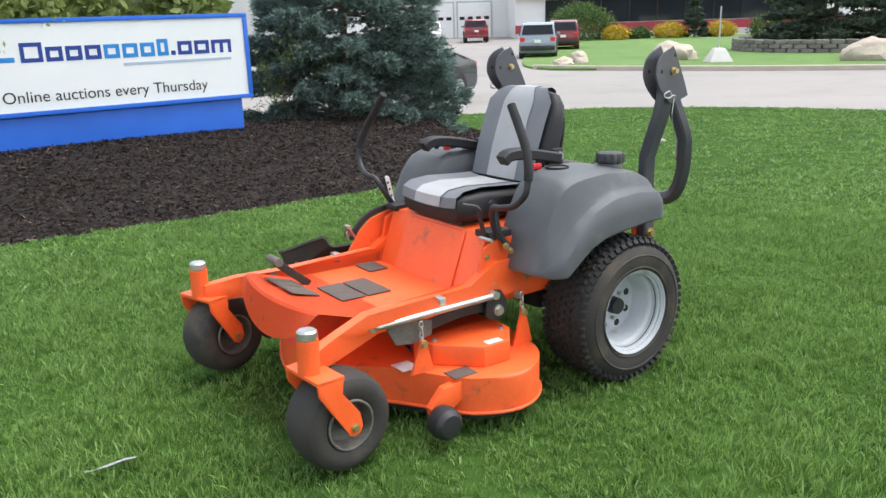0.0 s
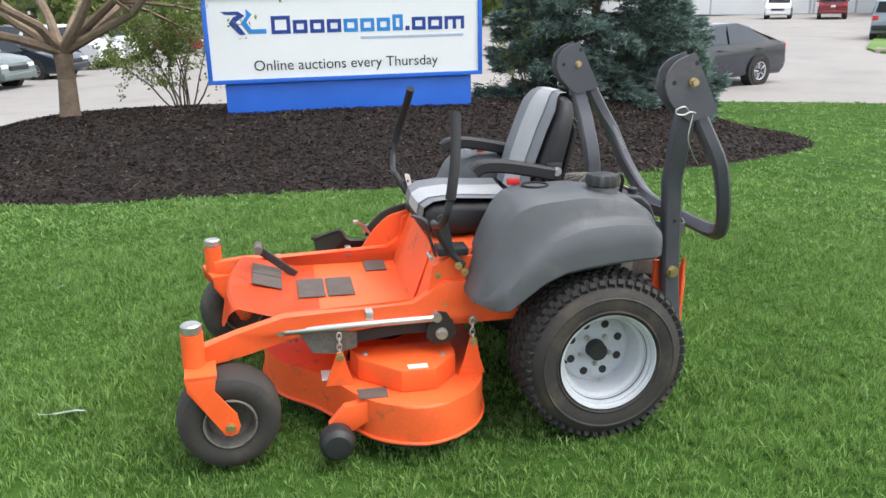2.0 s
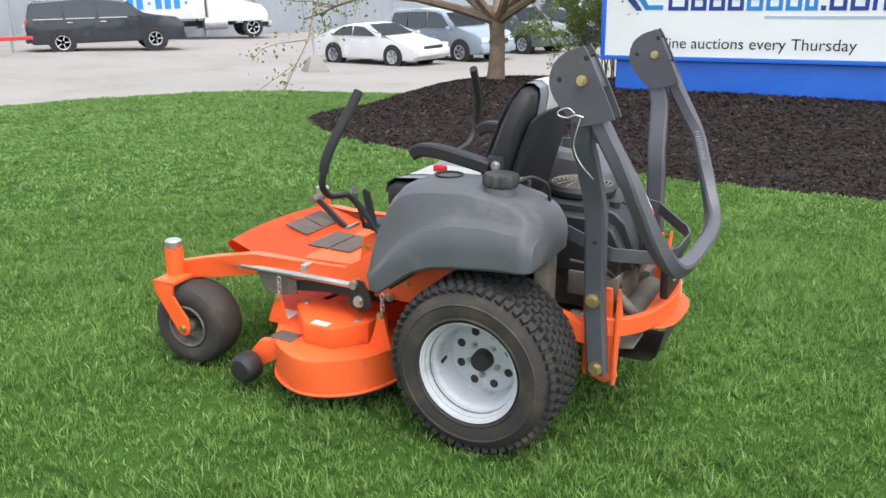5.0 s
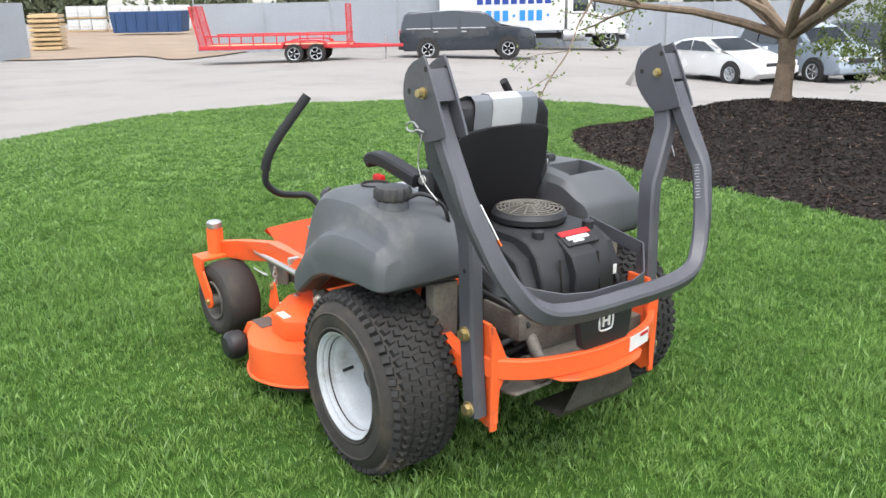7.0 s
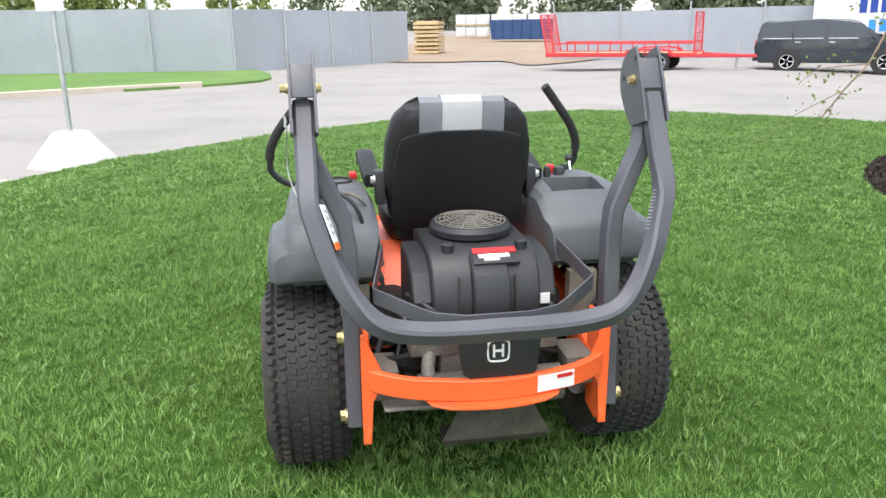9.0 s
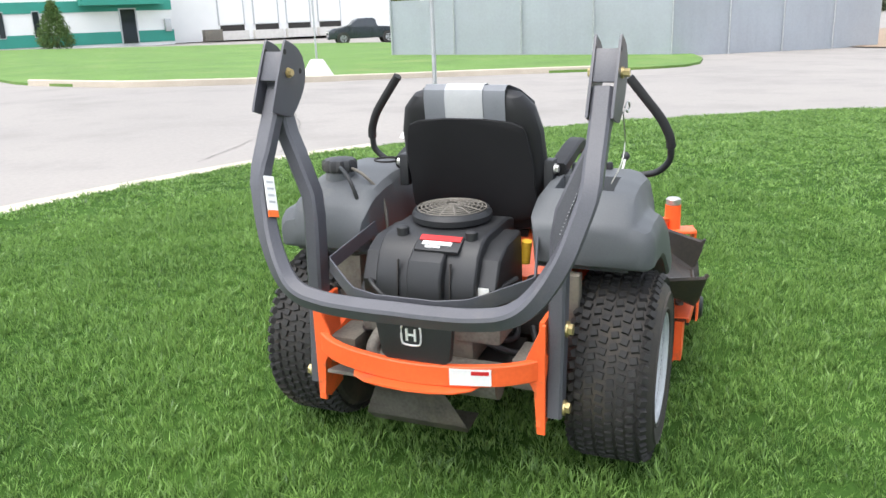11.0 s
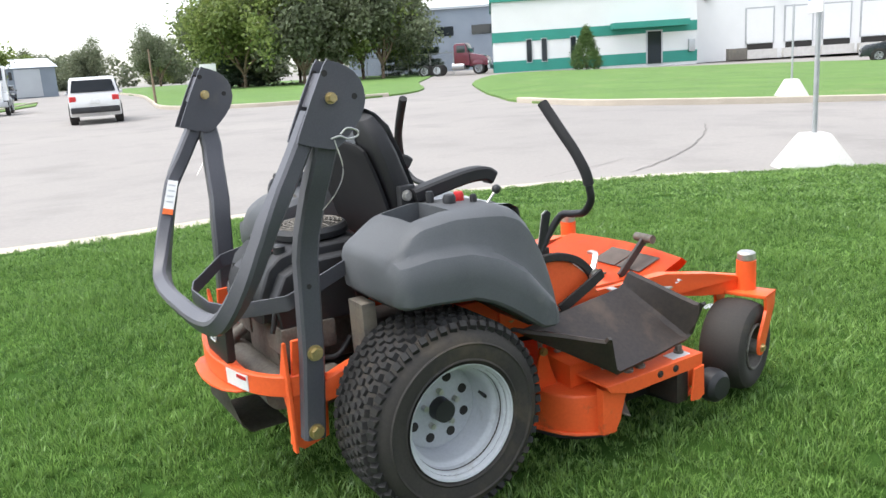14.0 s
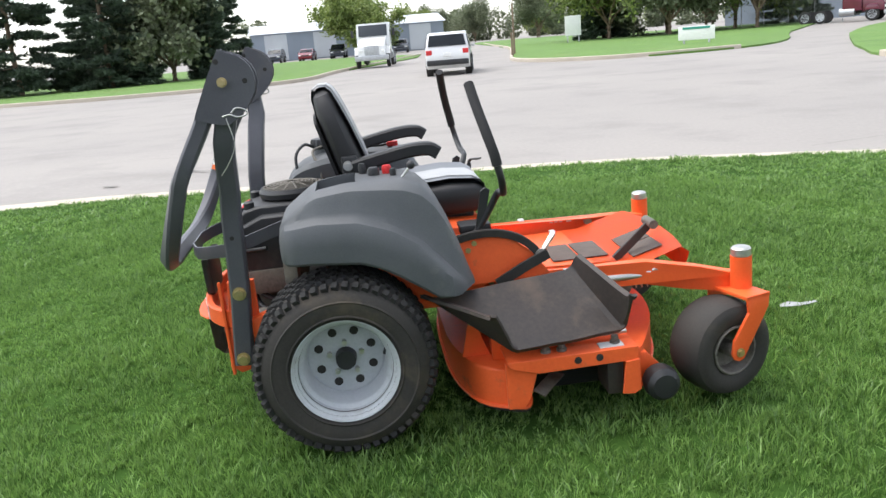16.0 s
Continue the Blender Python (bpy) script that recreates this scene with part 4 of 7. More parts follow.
rings(hb, loops)
hoop_ob = part("roll_bar_hoop", hb, ROPS, mower, "dark grey folded roll bar hoop")


def on_hoop(s, along, size, name, material):
    """A sticker on the inner side of the hoop's sloping leg."""
    p, e = Vector((-0.455, s * 0.539, 1.065)), Vector((-0.545, s * 0.468, 0.85))
    d = (e - p).normalized()
    n = Vector((-0.87, 0, -0.5))
    n = (n - d * n.dot(d)).normalized()
    q = d.cross(n).normalized()
    q = q if q.y * s < 0 else -q
    rot = Matrix((n, q, -d)).transposed()
    return part(name, boxed(p + d * along + q * 0.0315, size, rot, 0), material, hoop_ob, smooth=False)


for k in range(12):
    on_hoop(-1, 0.03 + 0.011 * k, (0.018 - 0.006 * (k % 3 == 1), 0.001, 0.0025), "warning_print", SEAT_LIGHT)
on_hoop(1, 0.09, (0.038, 0.004, 0.12), "warning_label", WHITE_LABEL)
on_hoop(1, 0.155, (0.038, 0.0045, 0.022), "label_band", ORANGE_LABEL)
for k in range(4):
    on_hoop(1, 0.05 + 0.022 * k, (0.024, 0.0055, 0.006), "label_print", GALV)

# engine
engine = part("engine_cover", slab([(0.02, 0.62), (0.02, 0.83), (-0.06, 0.852), (-0.27, 0.852), (-0.33, 0.838), (-0.375, 0.80), (-0.41, 0.72), (-0.415, 0.62)], -0.175, 0.175, None, 0.016, 3), BLACK, mower, "dusty black plastic engine cover")
part("cover_bulge", slab([(-0.28, 0.63), (-0.44, 0.63), (-0.445, 0.735), (-0.42, 0.79), (-0.35, 0.835), (-0.28, 0.84)], -0.07, 0.05, None, 0.014, 3), BLACK, engine)
for y in (0.165, -0.165):
    part("cylinder_cover", slab([(-0.08, 0.60), (-0.37, 0.60), (-0.385, 0.70), (-0.34, 0.785), (-0.26, 0.82), (-0.10, 0.82)], y - 0.07, y + 0.07, None, 0.014, 3), BLACK, engine)
    part("cylinder_head", boxed((-0.28, y, 0.56), (0.2, 0.16, 0.1), bevel=0.015), DIRTY, mower, "dusty finned engine cylinder")
part("crankcase", boxed((-0.2, 0, 0.52), (0.34, 0.3, 0.2), bevel=0.03), DIRTY, mower)
FAN = Matrix.Translation((-0.14, 0.0, 0.86))
part("fan_shroud", lathe([(0.135, 0.0), (0.138, 0.02), (0.128, 0.036), (0.12, 0.036), (0.12, 0.0)], FAN, 40, close=True), BLACK, engine)
fan = bmesh.new()
for r in (0.03, 0.045, 0.06, 0.075, 0.09, 0.105, 0.118):
    z = 0.05 - 0.9 * r * r
    sweep(fan, [FAN @ Vector((r * math.cos(a), r * math.sin(a), z)) for a in [2 * math.pi * k / 32 for k in range(33)]], 0.0028, 5)
for k in range(14):
    a = 2 * math.pi * k / 14
    sweep(fan, [FAN @ Vector((r * math.cos(a), r * math.sin(a), 0.05 - 0.9 * r * r)) for r in (0.02, 0.06, 0.09, 0.12)], 0.003, 5)
tagged(part("fan_screen", fan, DIRTY, engine, "round dusty wire fan screen"), kind="stuff")
part("fan_disc", rod(FAN @ Vector((0, 0, 0.0)), FAN @ Vector((0, 0, 0.02)), 0.118, seg=32), DARK, engine)
SLOPE = Matrix.Rotation(radians(-24), 3, "Y")
part("engine_label", boxed((-0.352, -0.035, 0.829), (0.075, 0.15, 0.012), SLOPE, 0.003), BLACK, engine)
part("red_stripe", boxed((-0.336, -0.035, 0.844), (0.024, 0.14, 0.004), SLOPE, 0), RED, engine)
part("label_bar", boxed((-0.360, -0.03, 0.834), (0.016, 0.10, 0.004), SLOPE, 0), WHITE_LABEL, engine)
part("label_bar", boxed((-0.376, -0.02, 0.827), (0.008, 0.05, 0.004), SLOPE, 0), WHITE_LABEL, engine)
for y in (0.11, -0.13):
    part("cover_cap", lathe([(0.02, 0.83), (0.021, 0.865), (0.014, 0.87), (0.001, 0.871)], Matrix.Translation((-0.31, y, 0)), 16), BLACK, engine)
for y in (0.09, -0.09):
    part("cover_seam", boxed((-0.413, y, 0.71), (0.012, 0.006, 0.15), Matrix.Rotation(radians(8), 3, "Y"), 0.002), DARK, engine)
part("engine_sticker", boxed((-0.386, -0.185, 0.69), (0.003, 0.05, 0.035), bevel=0), WHITE_LABEL, engine)
part("oil_filler", rod((-0.08, -0.24, 0.70), (-0.09, -0.25, 0.78), 0.018), YELLOW, engine, "yellow oil filler cap")
for a, b in [((-0.3, 0.24, 0.70), (-0.42, 0.1, 0.62)), ((-0.2, 0.28, 0.66), (-0.38, 0.2, 0.56)), ((-0.25, -0.26, 0.7), (-0.4, -0.22, 0.6))]:
    mid = (Vector(a) + Vector(b)) / 2 + Vector((-0.04, 0.02, 0.03))
    part("hose", swept(smooth_path([a, mid, b], 6), 0.009), BLACK, engine)
# engine guard: three flat bars
guard = bmesh.new()
sweep(guard, [(-0.13, 0.30, 0.80), (-0.37, 0.355, 0.737), (-0.385, 0.35, 0.732), (-0.49, 0.235, 0.705), (-0.53, 0.19, 0.698), (-0.56, 0.10, 0.695), (-0.56, -0.10, 0.695), (-0.53, -0.19, 0.698), (-0.49, -0.235, 0.705), (-0.385, -0.35, 0.732), (-0.37, -0.355, 0.737), (-0.13, -0.30, 0.80)], 0.01, flat=(0.006, 0.05))
part("engine_guard", guard, ROPS, mower, "grey flat steel engine guard strap")
part("guard_plate", slab([(-0.145, 0.655), (0.125, 0.655), (0.10, 0.51), (0.08, 0.495), (-0.11, 0.495), (-0.13, 0.51)], -0.535, -0.505, None, 0.006, 2, "yz"), BLACK, mower, "dark grey rear plate")
H = bmesh.new()
sweep(H, [(-0.538, y, z + 0.012) for y, z in round_outline([(0.035, 0.545), (0.035, 0.60), (0.02, 0.613), (-0.03, 0.613), (-0.045, 0.60), (-0.045, 0.545), (-0.03, 0.53), (0.02, 0.53)], 2) + [(0.035, 0.545)]], 0.004, 6)
box(H, (-0.538, 0.013, 0.584), (0.006, 0.008, 0.05))
box(H, (-0.538, -0.022, 0.584), (0.006, 0.008, 0.05))
box(H, (-0.538, -0.005, 0.584), (0.006, 0.03, 0.008))
bmesh.ops.transform(H, matrix=Matrix.Translation((0, -0.005, 0.588)) @ Matrix.Diagonal((1, 0.8, 0.8, 1)) @ Matrix.Translation((0, 0.005, -0.584)), verts=H.verts)
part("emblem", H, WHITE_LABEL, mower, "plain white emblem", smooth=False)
# rear bumper and brackets
bump = bmesh.new()
line = smooth_path([(-0.36, 0.395, 0.475), (-0.43, 0.37, 0.472), (-0.505, 0.24, 0.468), (-0.54, 0.0, 0.463), (-0.505, -0.24, 0.468), (-0.43, -0.37, 0.472), (-0.36, -0.395, 0.475)], 5)
sweep(bump, line, 0.01, flat=(0.026, 0.07))
bmp = part("rear_bumper", bump, ORANGE_WORN, mower, "curved orange steel rear bumper")
part("bumper_lip", slab(round_outline([(-0.40, 0.2), (-0.55, 0.2), (-0.59, 0.08), (-0.59, -0.08), (-0.54, -0.2), (-0.40, -0.2)], 2), 0.422, 0.43, None, 0.002, 1, "xy"), ORANGE_WORN, bmp)
for s in (1, -1):
    part("bumper_bracket", slab([(-0.30, 0.62), (-0.40, 0.62), (-0.42, 0.40), (-0.44, 0.28), (-0.40, 0.25), (-0.31, 0.27), (-0.30, 0.44)], s * 0.385 - 0.008, s * 0.385 + 0.008, None, 0.002, 1), ORANGE_WORN, mower, "orange steel bracket")
    part("bumper_ear", slab([(s * 0.405, 0.625), (s * 0.395, 0.625), (s * 0.345, 0.51), (s * 0.345, 0.44), (s * 0.372, 0.40), (s * 0.378, 0.25), (s * 0.405, 0.25)], -0.435, -0.423, None, 0.002, 1, "yz"), ORANGE_WORN, mower)
    part("hitch_bracket", boxed((-0.30, s * 0.33, 0.42), (0.16, 0.10, 0.10), bevel=0.008), DIRTY, mower)
part("warning_label", boxed((-0.529, -0.194, 0.467), (0.004, 0.13, 0.055), Matrix.Rotation(radians(13), 3, "Z"), 0), WHITE_LABEL, bmp, "white and red warning label")
part("label_print", boxed((-0.5345, -0.164, 0.467), (0.003, 0.03, 0.026), Matrix.Rotation(radians(13), 3, "Z"), 0), RED, bmp)
part("label_print", boxed((-0.5245, -0.224, 0.482), (0.003, 0.055, 0.012), Matrix.Rotation(radians(13), 3, "Z"), 0), RED, bmp)
shield = bmesh.new()
sv = [[shield.verts.new(p) for p in r] for r in ([(-0.50, -0.10, 0.405), (-0.50, 0.09, 0.405)], [(-0.555, -0.11, 0.42), (-0.555, 0.115, 0.42)], [(-0.53, -0.18, 0.29), (-0.53, 0.17, 0.29)], [(-0.50, -0.17, 0.255), (-0.50, 0.155, 0.255)], [(-0.36, -0.16, 0.25), (-0.36, 0.15, 0.25)])]
for p, q in zip(sv, sv[1:]):
    shield.faces.new((p[0], p[1], q[1], q[0]))
bmesh.ops.solidify(shield, geom=shield.faces[:], thickness=0.005)
part("rear_shield", shield, DIRTY, mower, "bent dusty metal exhaust shield", smooth=False)
part("exhaust_pipe", swept(smooth_path([(-0.36, 0.18, 0.52), (-0.43, 0.19, 0.46), (-0.45, 0.13, 0.40), (-0.44, 0.02, 0.37)], 6), 0.022, 12), DIRTY, mower, "dusty bent exhaust pipe")
part("skid_plate", boxed((-0.42, 0.26, 0.375), (0.12, 0.16, 0.012), Matrix.Rotation(radians(12), 3, "Y"), 0.003), DIRTY, mower)
part("muffler", rod((-0.40, -0.25, 0.40), (-0.40, 0.22, 0.40), 0.06, seg=20), DIRTY, mower, "dusty cylindrical muffler")
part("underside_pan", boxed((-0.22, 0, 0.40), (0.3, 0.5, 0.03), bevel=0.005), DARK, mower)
part("transmission", boxed((0.06, 0, 0.34), (0.26, 0.5, 0.18), bevel=0.03), DARK, mower)
for s in (1, -1):
    part("hydraulic_pump", boxed((0.0, s * 0.28, 0.52), (0.2, 0.14, 0.18), bevel=0.03), DARK, mower)
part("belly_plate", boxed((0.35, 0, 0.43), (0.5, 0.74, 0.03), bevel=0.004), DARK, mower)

# mowing deck
DECK = round_outline([(0.965, 0.60), (1.03, 0.49), (1.12, 0.36), (1.25, 0.22), (1.315, 0.0), (1.285, -0.26), (1.20, -0.48), (1.12, -0.63), (1.07, -0.665), (1.045, -0.65), (1.03, -0.54), (0.98, -0.515), (0.75, -0.515), (0.70, -0.54), (0.675, -0.67), (0.63, -0.695), (0.50, -0.60), (0.43, -0.35), (0.42, 0.0), (0.43, 0.3), (0.475, 0.55), (0.58, 0.69), (0.73, 0.745), (0.88, 0.69)], 4)
deck = bmesh.new()
prism(deck, DECK, 0.085, 0.235, None, 0.012, 3, "xy")
deck = part("mower_deck", deck, ORANGE_WORN, mower, "chipped orange stamped steel mowing deck")
rim = [Vector((x, y, 0.088)) for x, y in DECK]
rim = [Vector((0.77 + (p.x - 0.77) * 1.008, p.y * 1.008, p.z)) for p in rim]
part("deck_rim", sweep(bmesh.new(), rim + [rim[0]], 0.007, 8), ORANGE_WORN, deck)
# inset dark slab that closes the deck and hangs below its rim
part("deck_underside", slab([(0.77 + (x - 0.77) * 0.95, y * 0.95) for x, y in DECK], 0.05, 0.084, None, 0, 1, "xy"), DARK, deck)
for s, yc in ((1, 0.515), (-1, -0.42)):
    part("belt_cover", slab([(0.97, yc - 0.16), (0.95, yc - 0.05), (0.80, yc + 0.10), (0.67, yc + 0.10), (0.57, yc - 0.02), (0.56, yc - 0.16)], 0.235, 0.325, None, 0.008, 2, "xy"), ORANGE, deck, "raised orange belt cover")
    for x, y in [(0.92, yc - 0.08), (0.62, yc - 0.02)]:
        bolt(deck, (x, y, 0.325), (0, 0, 1), 0.011, 0.01, STEEL)
part("deck_decal", boxed((0.735, 0.588, 0.3265), (0.075, 0.034, 0.003), bevel=0), WHITE_LABEL, deck)
part("grip_pad", boxed((0.91, 0.60, 0.2375), (0.11, 0.08, 0.004), bevel=0.001), TREADPAD, deck)
part("deck_label", boxed((1.05, 0.41, 0.238), (0.08, 0.09, 0.004), bevel=0), WHITE_LABEL, deck)
part("spindle_housing", rod((0.78, 0, 0.235), (0.78, 0, 0.36), 0.09, 0.06, 24), DARK, deck)
part("drive_belt", swept([(0.98, 0.35, 0.27), (0.9, 0.0, 0.28), (0.98, -0.35, 0.27)], flat=(0.015, 0.012)), BLACK, deck)
for s in (1, -1):
    for x, z in [(1.02, 0.40), (0.50, 0.42)]:
        ear = slab([(x - 0.05, 0.235), (x + 0.06, 0.235), (x + 0.035, 0.30), (x + 0.012, z - 0.03), (x - 0.012, z - 0.03), (x - 0.03, 0.30)], s * 0.50 - 0.006, s * 0.50 + 0.006, None, 0.002, 1)
        part("hanger_ear", ear, ORANGE, deck)
        ch = bmesh.new()
        for k in range(4):
            c = Vector((x, s * 0.49, z - 0.035 + 0.022 * k))
            ax = Vector((1, 0, 0)) if k % 2 else Vector((0, 1, 0))
            sweep(ch, [c + ax * 0.009 * math.cos(a) + Vector((0, 0, 0.016 * math.sin(a))) for a in [2 * math.pi * j / 12 for j in range(13)]], 0.0035, 6)
        part("lift_chain", ch, STEEL, deck)
        if x > 1:
            part("lift_arm", slab([(x - 0.07, 0.37), (x - 0.07, 0.43), (x + 0.12, 0.475), (x + 0.15, 0.45), (x + 0.10, 0.36), (x + 0.02, 0.35)], s * 0.455, s * 0.463, None, 0.001, 1), DIRTY, mower)
        bolt(deck, (x, s * 0.508, z - 0.045), (0, s, 0), 0.012, 0.012)
    part("lift_rod", swept([(1.238, s * 0.44, 0.466), (1.234, s * 0.472, 0.466), (1.215, s * 0.49, 0.466), (0.66, s * 0.482, 0.473), (0.64, s * 0.475, 0.476), (0.635, s * 0.44, 0.476)], 0.0135, 12), STEEL, mower, "bare steel deck lift rod")
    part("rod_clamp", boxed((0.90, s * 0.45, 0.492), (0.03, 0.05, 0.045), bevel=0.006), STEEL, mower)
    roller = lathe([(0.02, -0.05), (0.045, -0.048), (0.062, -0.03), (0.067, 0.0), (0.062, 0.03), (0.045, 0.048), (0.02, 0.05)], Matrix.Translation((1.055 if s > 0 else 1.162, s * (0.69 if s > 0 else 0.715), 0.10 if s > 0 else 0.12)) @ Matrix.Rotation(radians(90), 4, "X"), 28)
    part("anti_scalp_roller", roller, BLACK, deck, "black anti-scalp roller")
    part("roller_bracket", slab([(x + (0.0 if s > 0 else 0.12), z) for x, z in [(0.92, 0.225), (1.02, 0.21), (1.08, 0.14), (1.07, 0.085), (1.03, 0.085), (0.92, 0.15)]], s * 0.62 - 0.02, s * 0.62 + 0.02, None, 0.004, 2), ORANGE, deck)
for k in range(8):
    part("brand_bar", boxed((1.135 - k * 0.024 - (0.016 if k else 0), 0.4275, 0.489), (0.016 if k else 0.024, 0.003, 0.014 if k else 0.02), bevel=0), WHITE_LABEL, mower, smooth=False)
for s in (1, -1):
    part("link_bar", swept([(1.0, s * 0.445, 0.40), (0.80, s * 0.445, 0.425), (0.57, s * 0.445, 0.425)], flat=(0.012, 0.045)), BLACK, mower, "black deck lift link")
    part("bell_crank", slab(round_outline([(0.56, 0.40), (0.62, 0.36), (0.68, 0.39), (0.66, 0.48), (0.60, 0.49)], 2), s * 0.466, s * 0.474, None, 0.002, 1), DARK, mower)
    bolt(mower, (0.62, s * 0.478, 0.405), (0, s, 0), 0.018, 0.02, STEEL)
    bolt(mower, (0.49, s * 0.45, 0.44), (0, s, 0), 0.014, 0.016, STEEL)
    part("rod_end", rod((1.235, s * 0.43, 0.466), (1.235, s * 0.49, 0.466), 0.018), STEEL, mower)
    part("rod_end", rod((0.64, s * 0.43, 0.476), (0.64, s * 0.495, 0.476), 0.018), STEEL, mower)
    part("deck_spring", swept([(1.16 + 0.2 * k / 60, s * 0.36 + 0.012 * math.cos(k * 0.9), 0.385 + 0.012 * math.sin(k * 0.9)) for k in range(61)], 0.003, 5), STEEL, mower)
for k, (y, z) in enumerate([(0.30, 0.50), (0.24, 0.46), (-0.28, 0.48), (-0.22, 0.52)]):
    part("hydraulic_hose", swept(smooth_path([(-0.12, y, z), (-0.2, y * 1.1, z - 0.05), (-0.3, y * 0.9, z - 0.02), (-0.34, y * 0.6, z + 0.03)], 6), 0.011), BLACK, mower)
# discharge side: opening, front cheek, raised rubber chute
# the deck is solid here: a black panel paints the opening's dark interior
part("discharge_opening_shade", boxed((0.865, -0.535, 0.18), (0.36, 0.03, 0.2), bevel=0.004), SHELL, deck, "black panel standing in for shade inside the discharge opening")
part("discharge_rail", slab([(0.585, 0.288), (0.60, 0.262), (0.70, 0.232), (1.068, 0.235), (1.072, 0.288)], -0.745, -0.735, None, 0.002, 1), ORANGE_WORN, deck, "chipped orange discharge rail")
part("discharge_flange", boxed((0.83, -0.618, 0.284), (0.48, 0.244, 0.008), bevel=0.002), ORANGE_WORN, deck)
part("discharge_cheek", slab([(1.02, 0.235), (1.005, 0.11), (1.05, 0.105), (1.075, 0.12), (1.072, 0.24)], -0.752, -0.742, None, 0.002, 1), ORANGE_WORN, deck)
part("deck_skirt", slab([(0.585, 0.095), (0.585, 0.27), (0.60, 0.262), (0.70, 0.232), (0.668, 0.13), (0.645, 0.095)], -0.722, -0.69, None, 0.002, 1), ORANGE_WORN, deck, "chipped orange deck skirt")
part("baffle", boxed((0.76, -0.62, 0.135), (0.05, 0.2, 0.006), Matrix.Rotation(radians(-35), 3, "Z") @ Matrix.Rotation(radians(20), 3, "Y"), 0.002), DIRTY, deck, "dusty cutting blade end")
part("baffle", boxed((0.99, -0.65, 0.165), (0.06, 0.14, 0.13), bevel=0.004), CHUTE, deck)
part("deck_decal", boxed((0.98, -0.70, 0.2895), (0.09, 0.05, 0.003), bevel=0), WHITE_LABEL, deck)
for x in (0.845, 0.925):
    bolt(deck, (x, -0.746, 0.264), (0, -1, 0), 0.01, 0.006, DARK)
for x in (0.74, 0.80, 1.0):
    bolt(deck, (x, -0.69, 0.29), (0, 0, 1), 0.014, 0.03, DIRTY)
chute = bmesh.new()
ends = [((0.31, -0.572, 0.520), (0.532, -0.806, 0.482)), ((0.325, -0.566, 0.517), (0.55, -0.80, 0.476)), ((0.345, -0.56, 0.505), (0.60, -0.765, 0.345)), ((0.37, -0.555, 0.50), (0.622, -0.757, 0.330)),
        ((0.63, -0.525, 0.512), (0.82, -0.735, 0.332)), ((0.88, -0.498, 0.525), (1.01, -0.71, 0.335)), ((0.905, -0.498, 0.54), (1.032, -0.715, 0.352)), ((0.925, -0.505, 0.578), (1.05, -0.752, 0.466)), ((0.938, -0.505, 0.582), (1.062, -0.754, 0.468))]
net = [[tuple(Vector(p).lerp(Vector(q), k / 4)) for p, q in ends] for k in range(5)]
net.append([(x + 0.004, y - 0.012, z + 0.016) for x, y, z in net[-1]])
nv = [[chute.verts.new(p) for p in r] for r in net]
for p, q in zip(nv, nv[1:]):
    for i in range(8):
        chute.faces.new((p[i], p[i + 1], q[i + 1], q[i]))
bmesh.ops.subdivide_edges(chute, edges=chute.edges[:], cuts=2, use_grid_fill=True, smooth=0.0)
for v in chute.verts:
    v.co.z += 0.004 * noise.noise(v.co * 9)
    v.co.x += 0.003 * noise.noise(v.co * 7 + Vector((5, 1, 2)))
bmesh.ops.recalc_face_normals(chute, faces=chute.faces)
bmesh.ops.solidify(chute, geom=chute.faces[:], thickness=0.012)
part("discharge_chute", chute, CHUTE, mower, "scuffed black rubber discharge chute tipped up")
part("chute_stop", boxed((1.012, -0.655, 0.415), (0.016, 0.05, 0.04), Matrix.Rotation(radians(-15), 3, "Y"), 0.003), DIRTY, mower)
part("chute_hinge", rod((0.66, -0.64, 0.31), (1.06, -0.64, 0.31), 0.009), STEEL, deck)
part("height_dial", swept(smooth_path([(0.36, -0.45, 0.63), (0.47, -0.45, 0.685), (0.60, -0.45, 0.70), (0.71, -0.45, 0.67), (0.78, -0.45, 0.61), (0.80, -0.45, 0.56)], 6), flat=(0.02, 0.03)), DARK, mower, "dark curved deck height quadrant")
part("quadrant_plate", slab([(0.36, 0.50), (0.36, 0.62), (0.47, 0.675), (0.60, 0.69), (0.70, 0.66), (0.77, 0.60), (0.84, 0.50)], -0.445, -0.432, None, 0.002, 1), ORANGE_WORN, mower, "dusty orange deck height plate")
part("height_handle", swept(smooth_path([(0.79, -0.445, 0.57), (0.82, -0.43, 0.61), (0.86, -0.40, 0.65), (0.865, -0.36, 0.652)], 5), flat=(0.022, 0.012)), STEEL, mower, "bent zinc deck height handle")
part("link_arm", swept([(0.62, -0.47, 0.50), (0.72, -0.49, 0.56), (0.82, -0.48, 0.60)], flat=(0.012, 0.04)), DARK, mower)
bolt(mower, (0.80, -0.462, 0.59), (0, -1, 0), 0.02, 0.016, STEEL)
# foot pedal on the right
part("deck_pedal", swept([(1.16, -0.22, 0.46), (1.315, -0.21, 0.59)], flat=(0.035, 0.016), up=(0, 1, 0)), CHUTE, mower, "worn deck lift pedal")
part("pedal_foot", rod((1.318, -0.16, 0.598), (1.318, -0.26, 0.598), 0.019), DIRTY, mower)
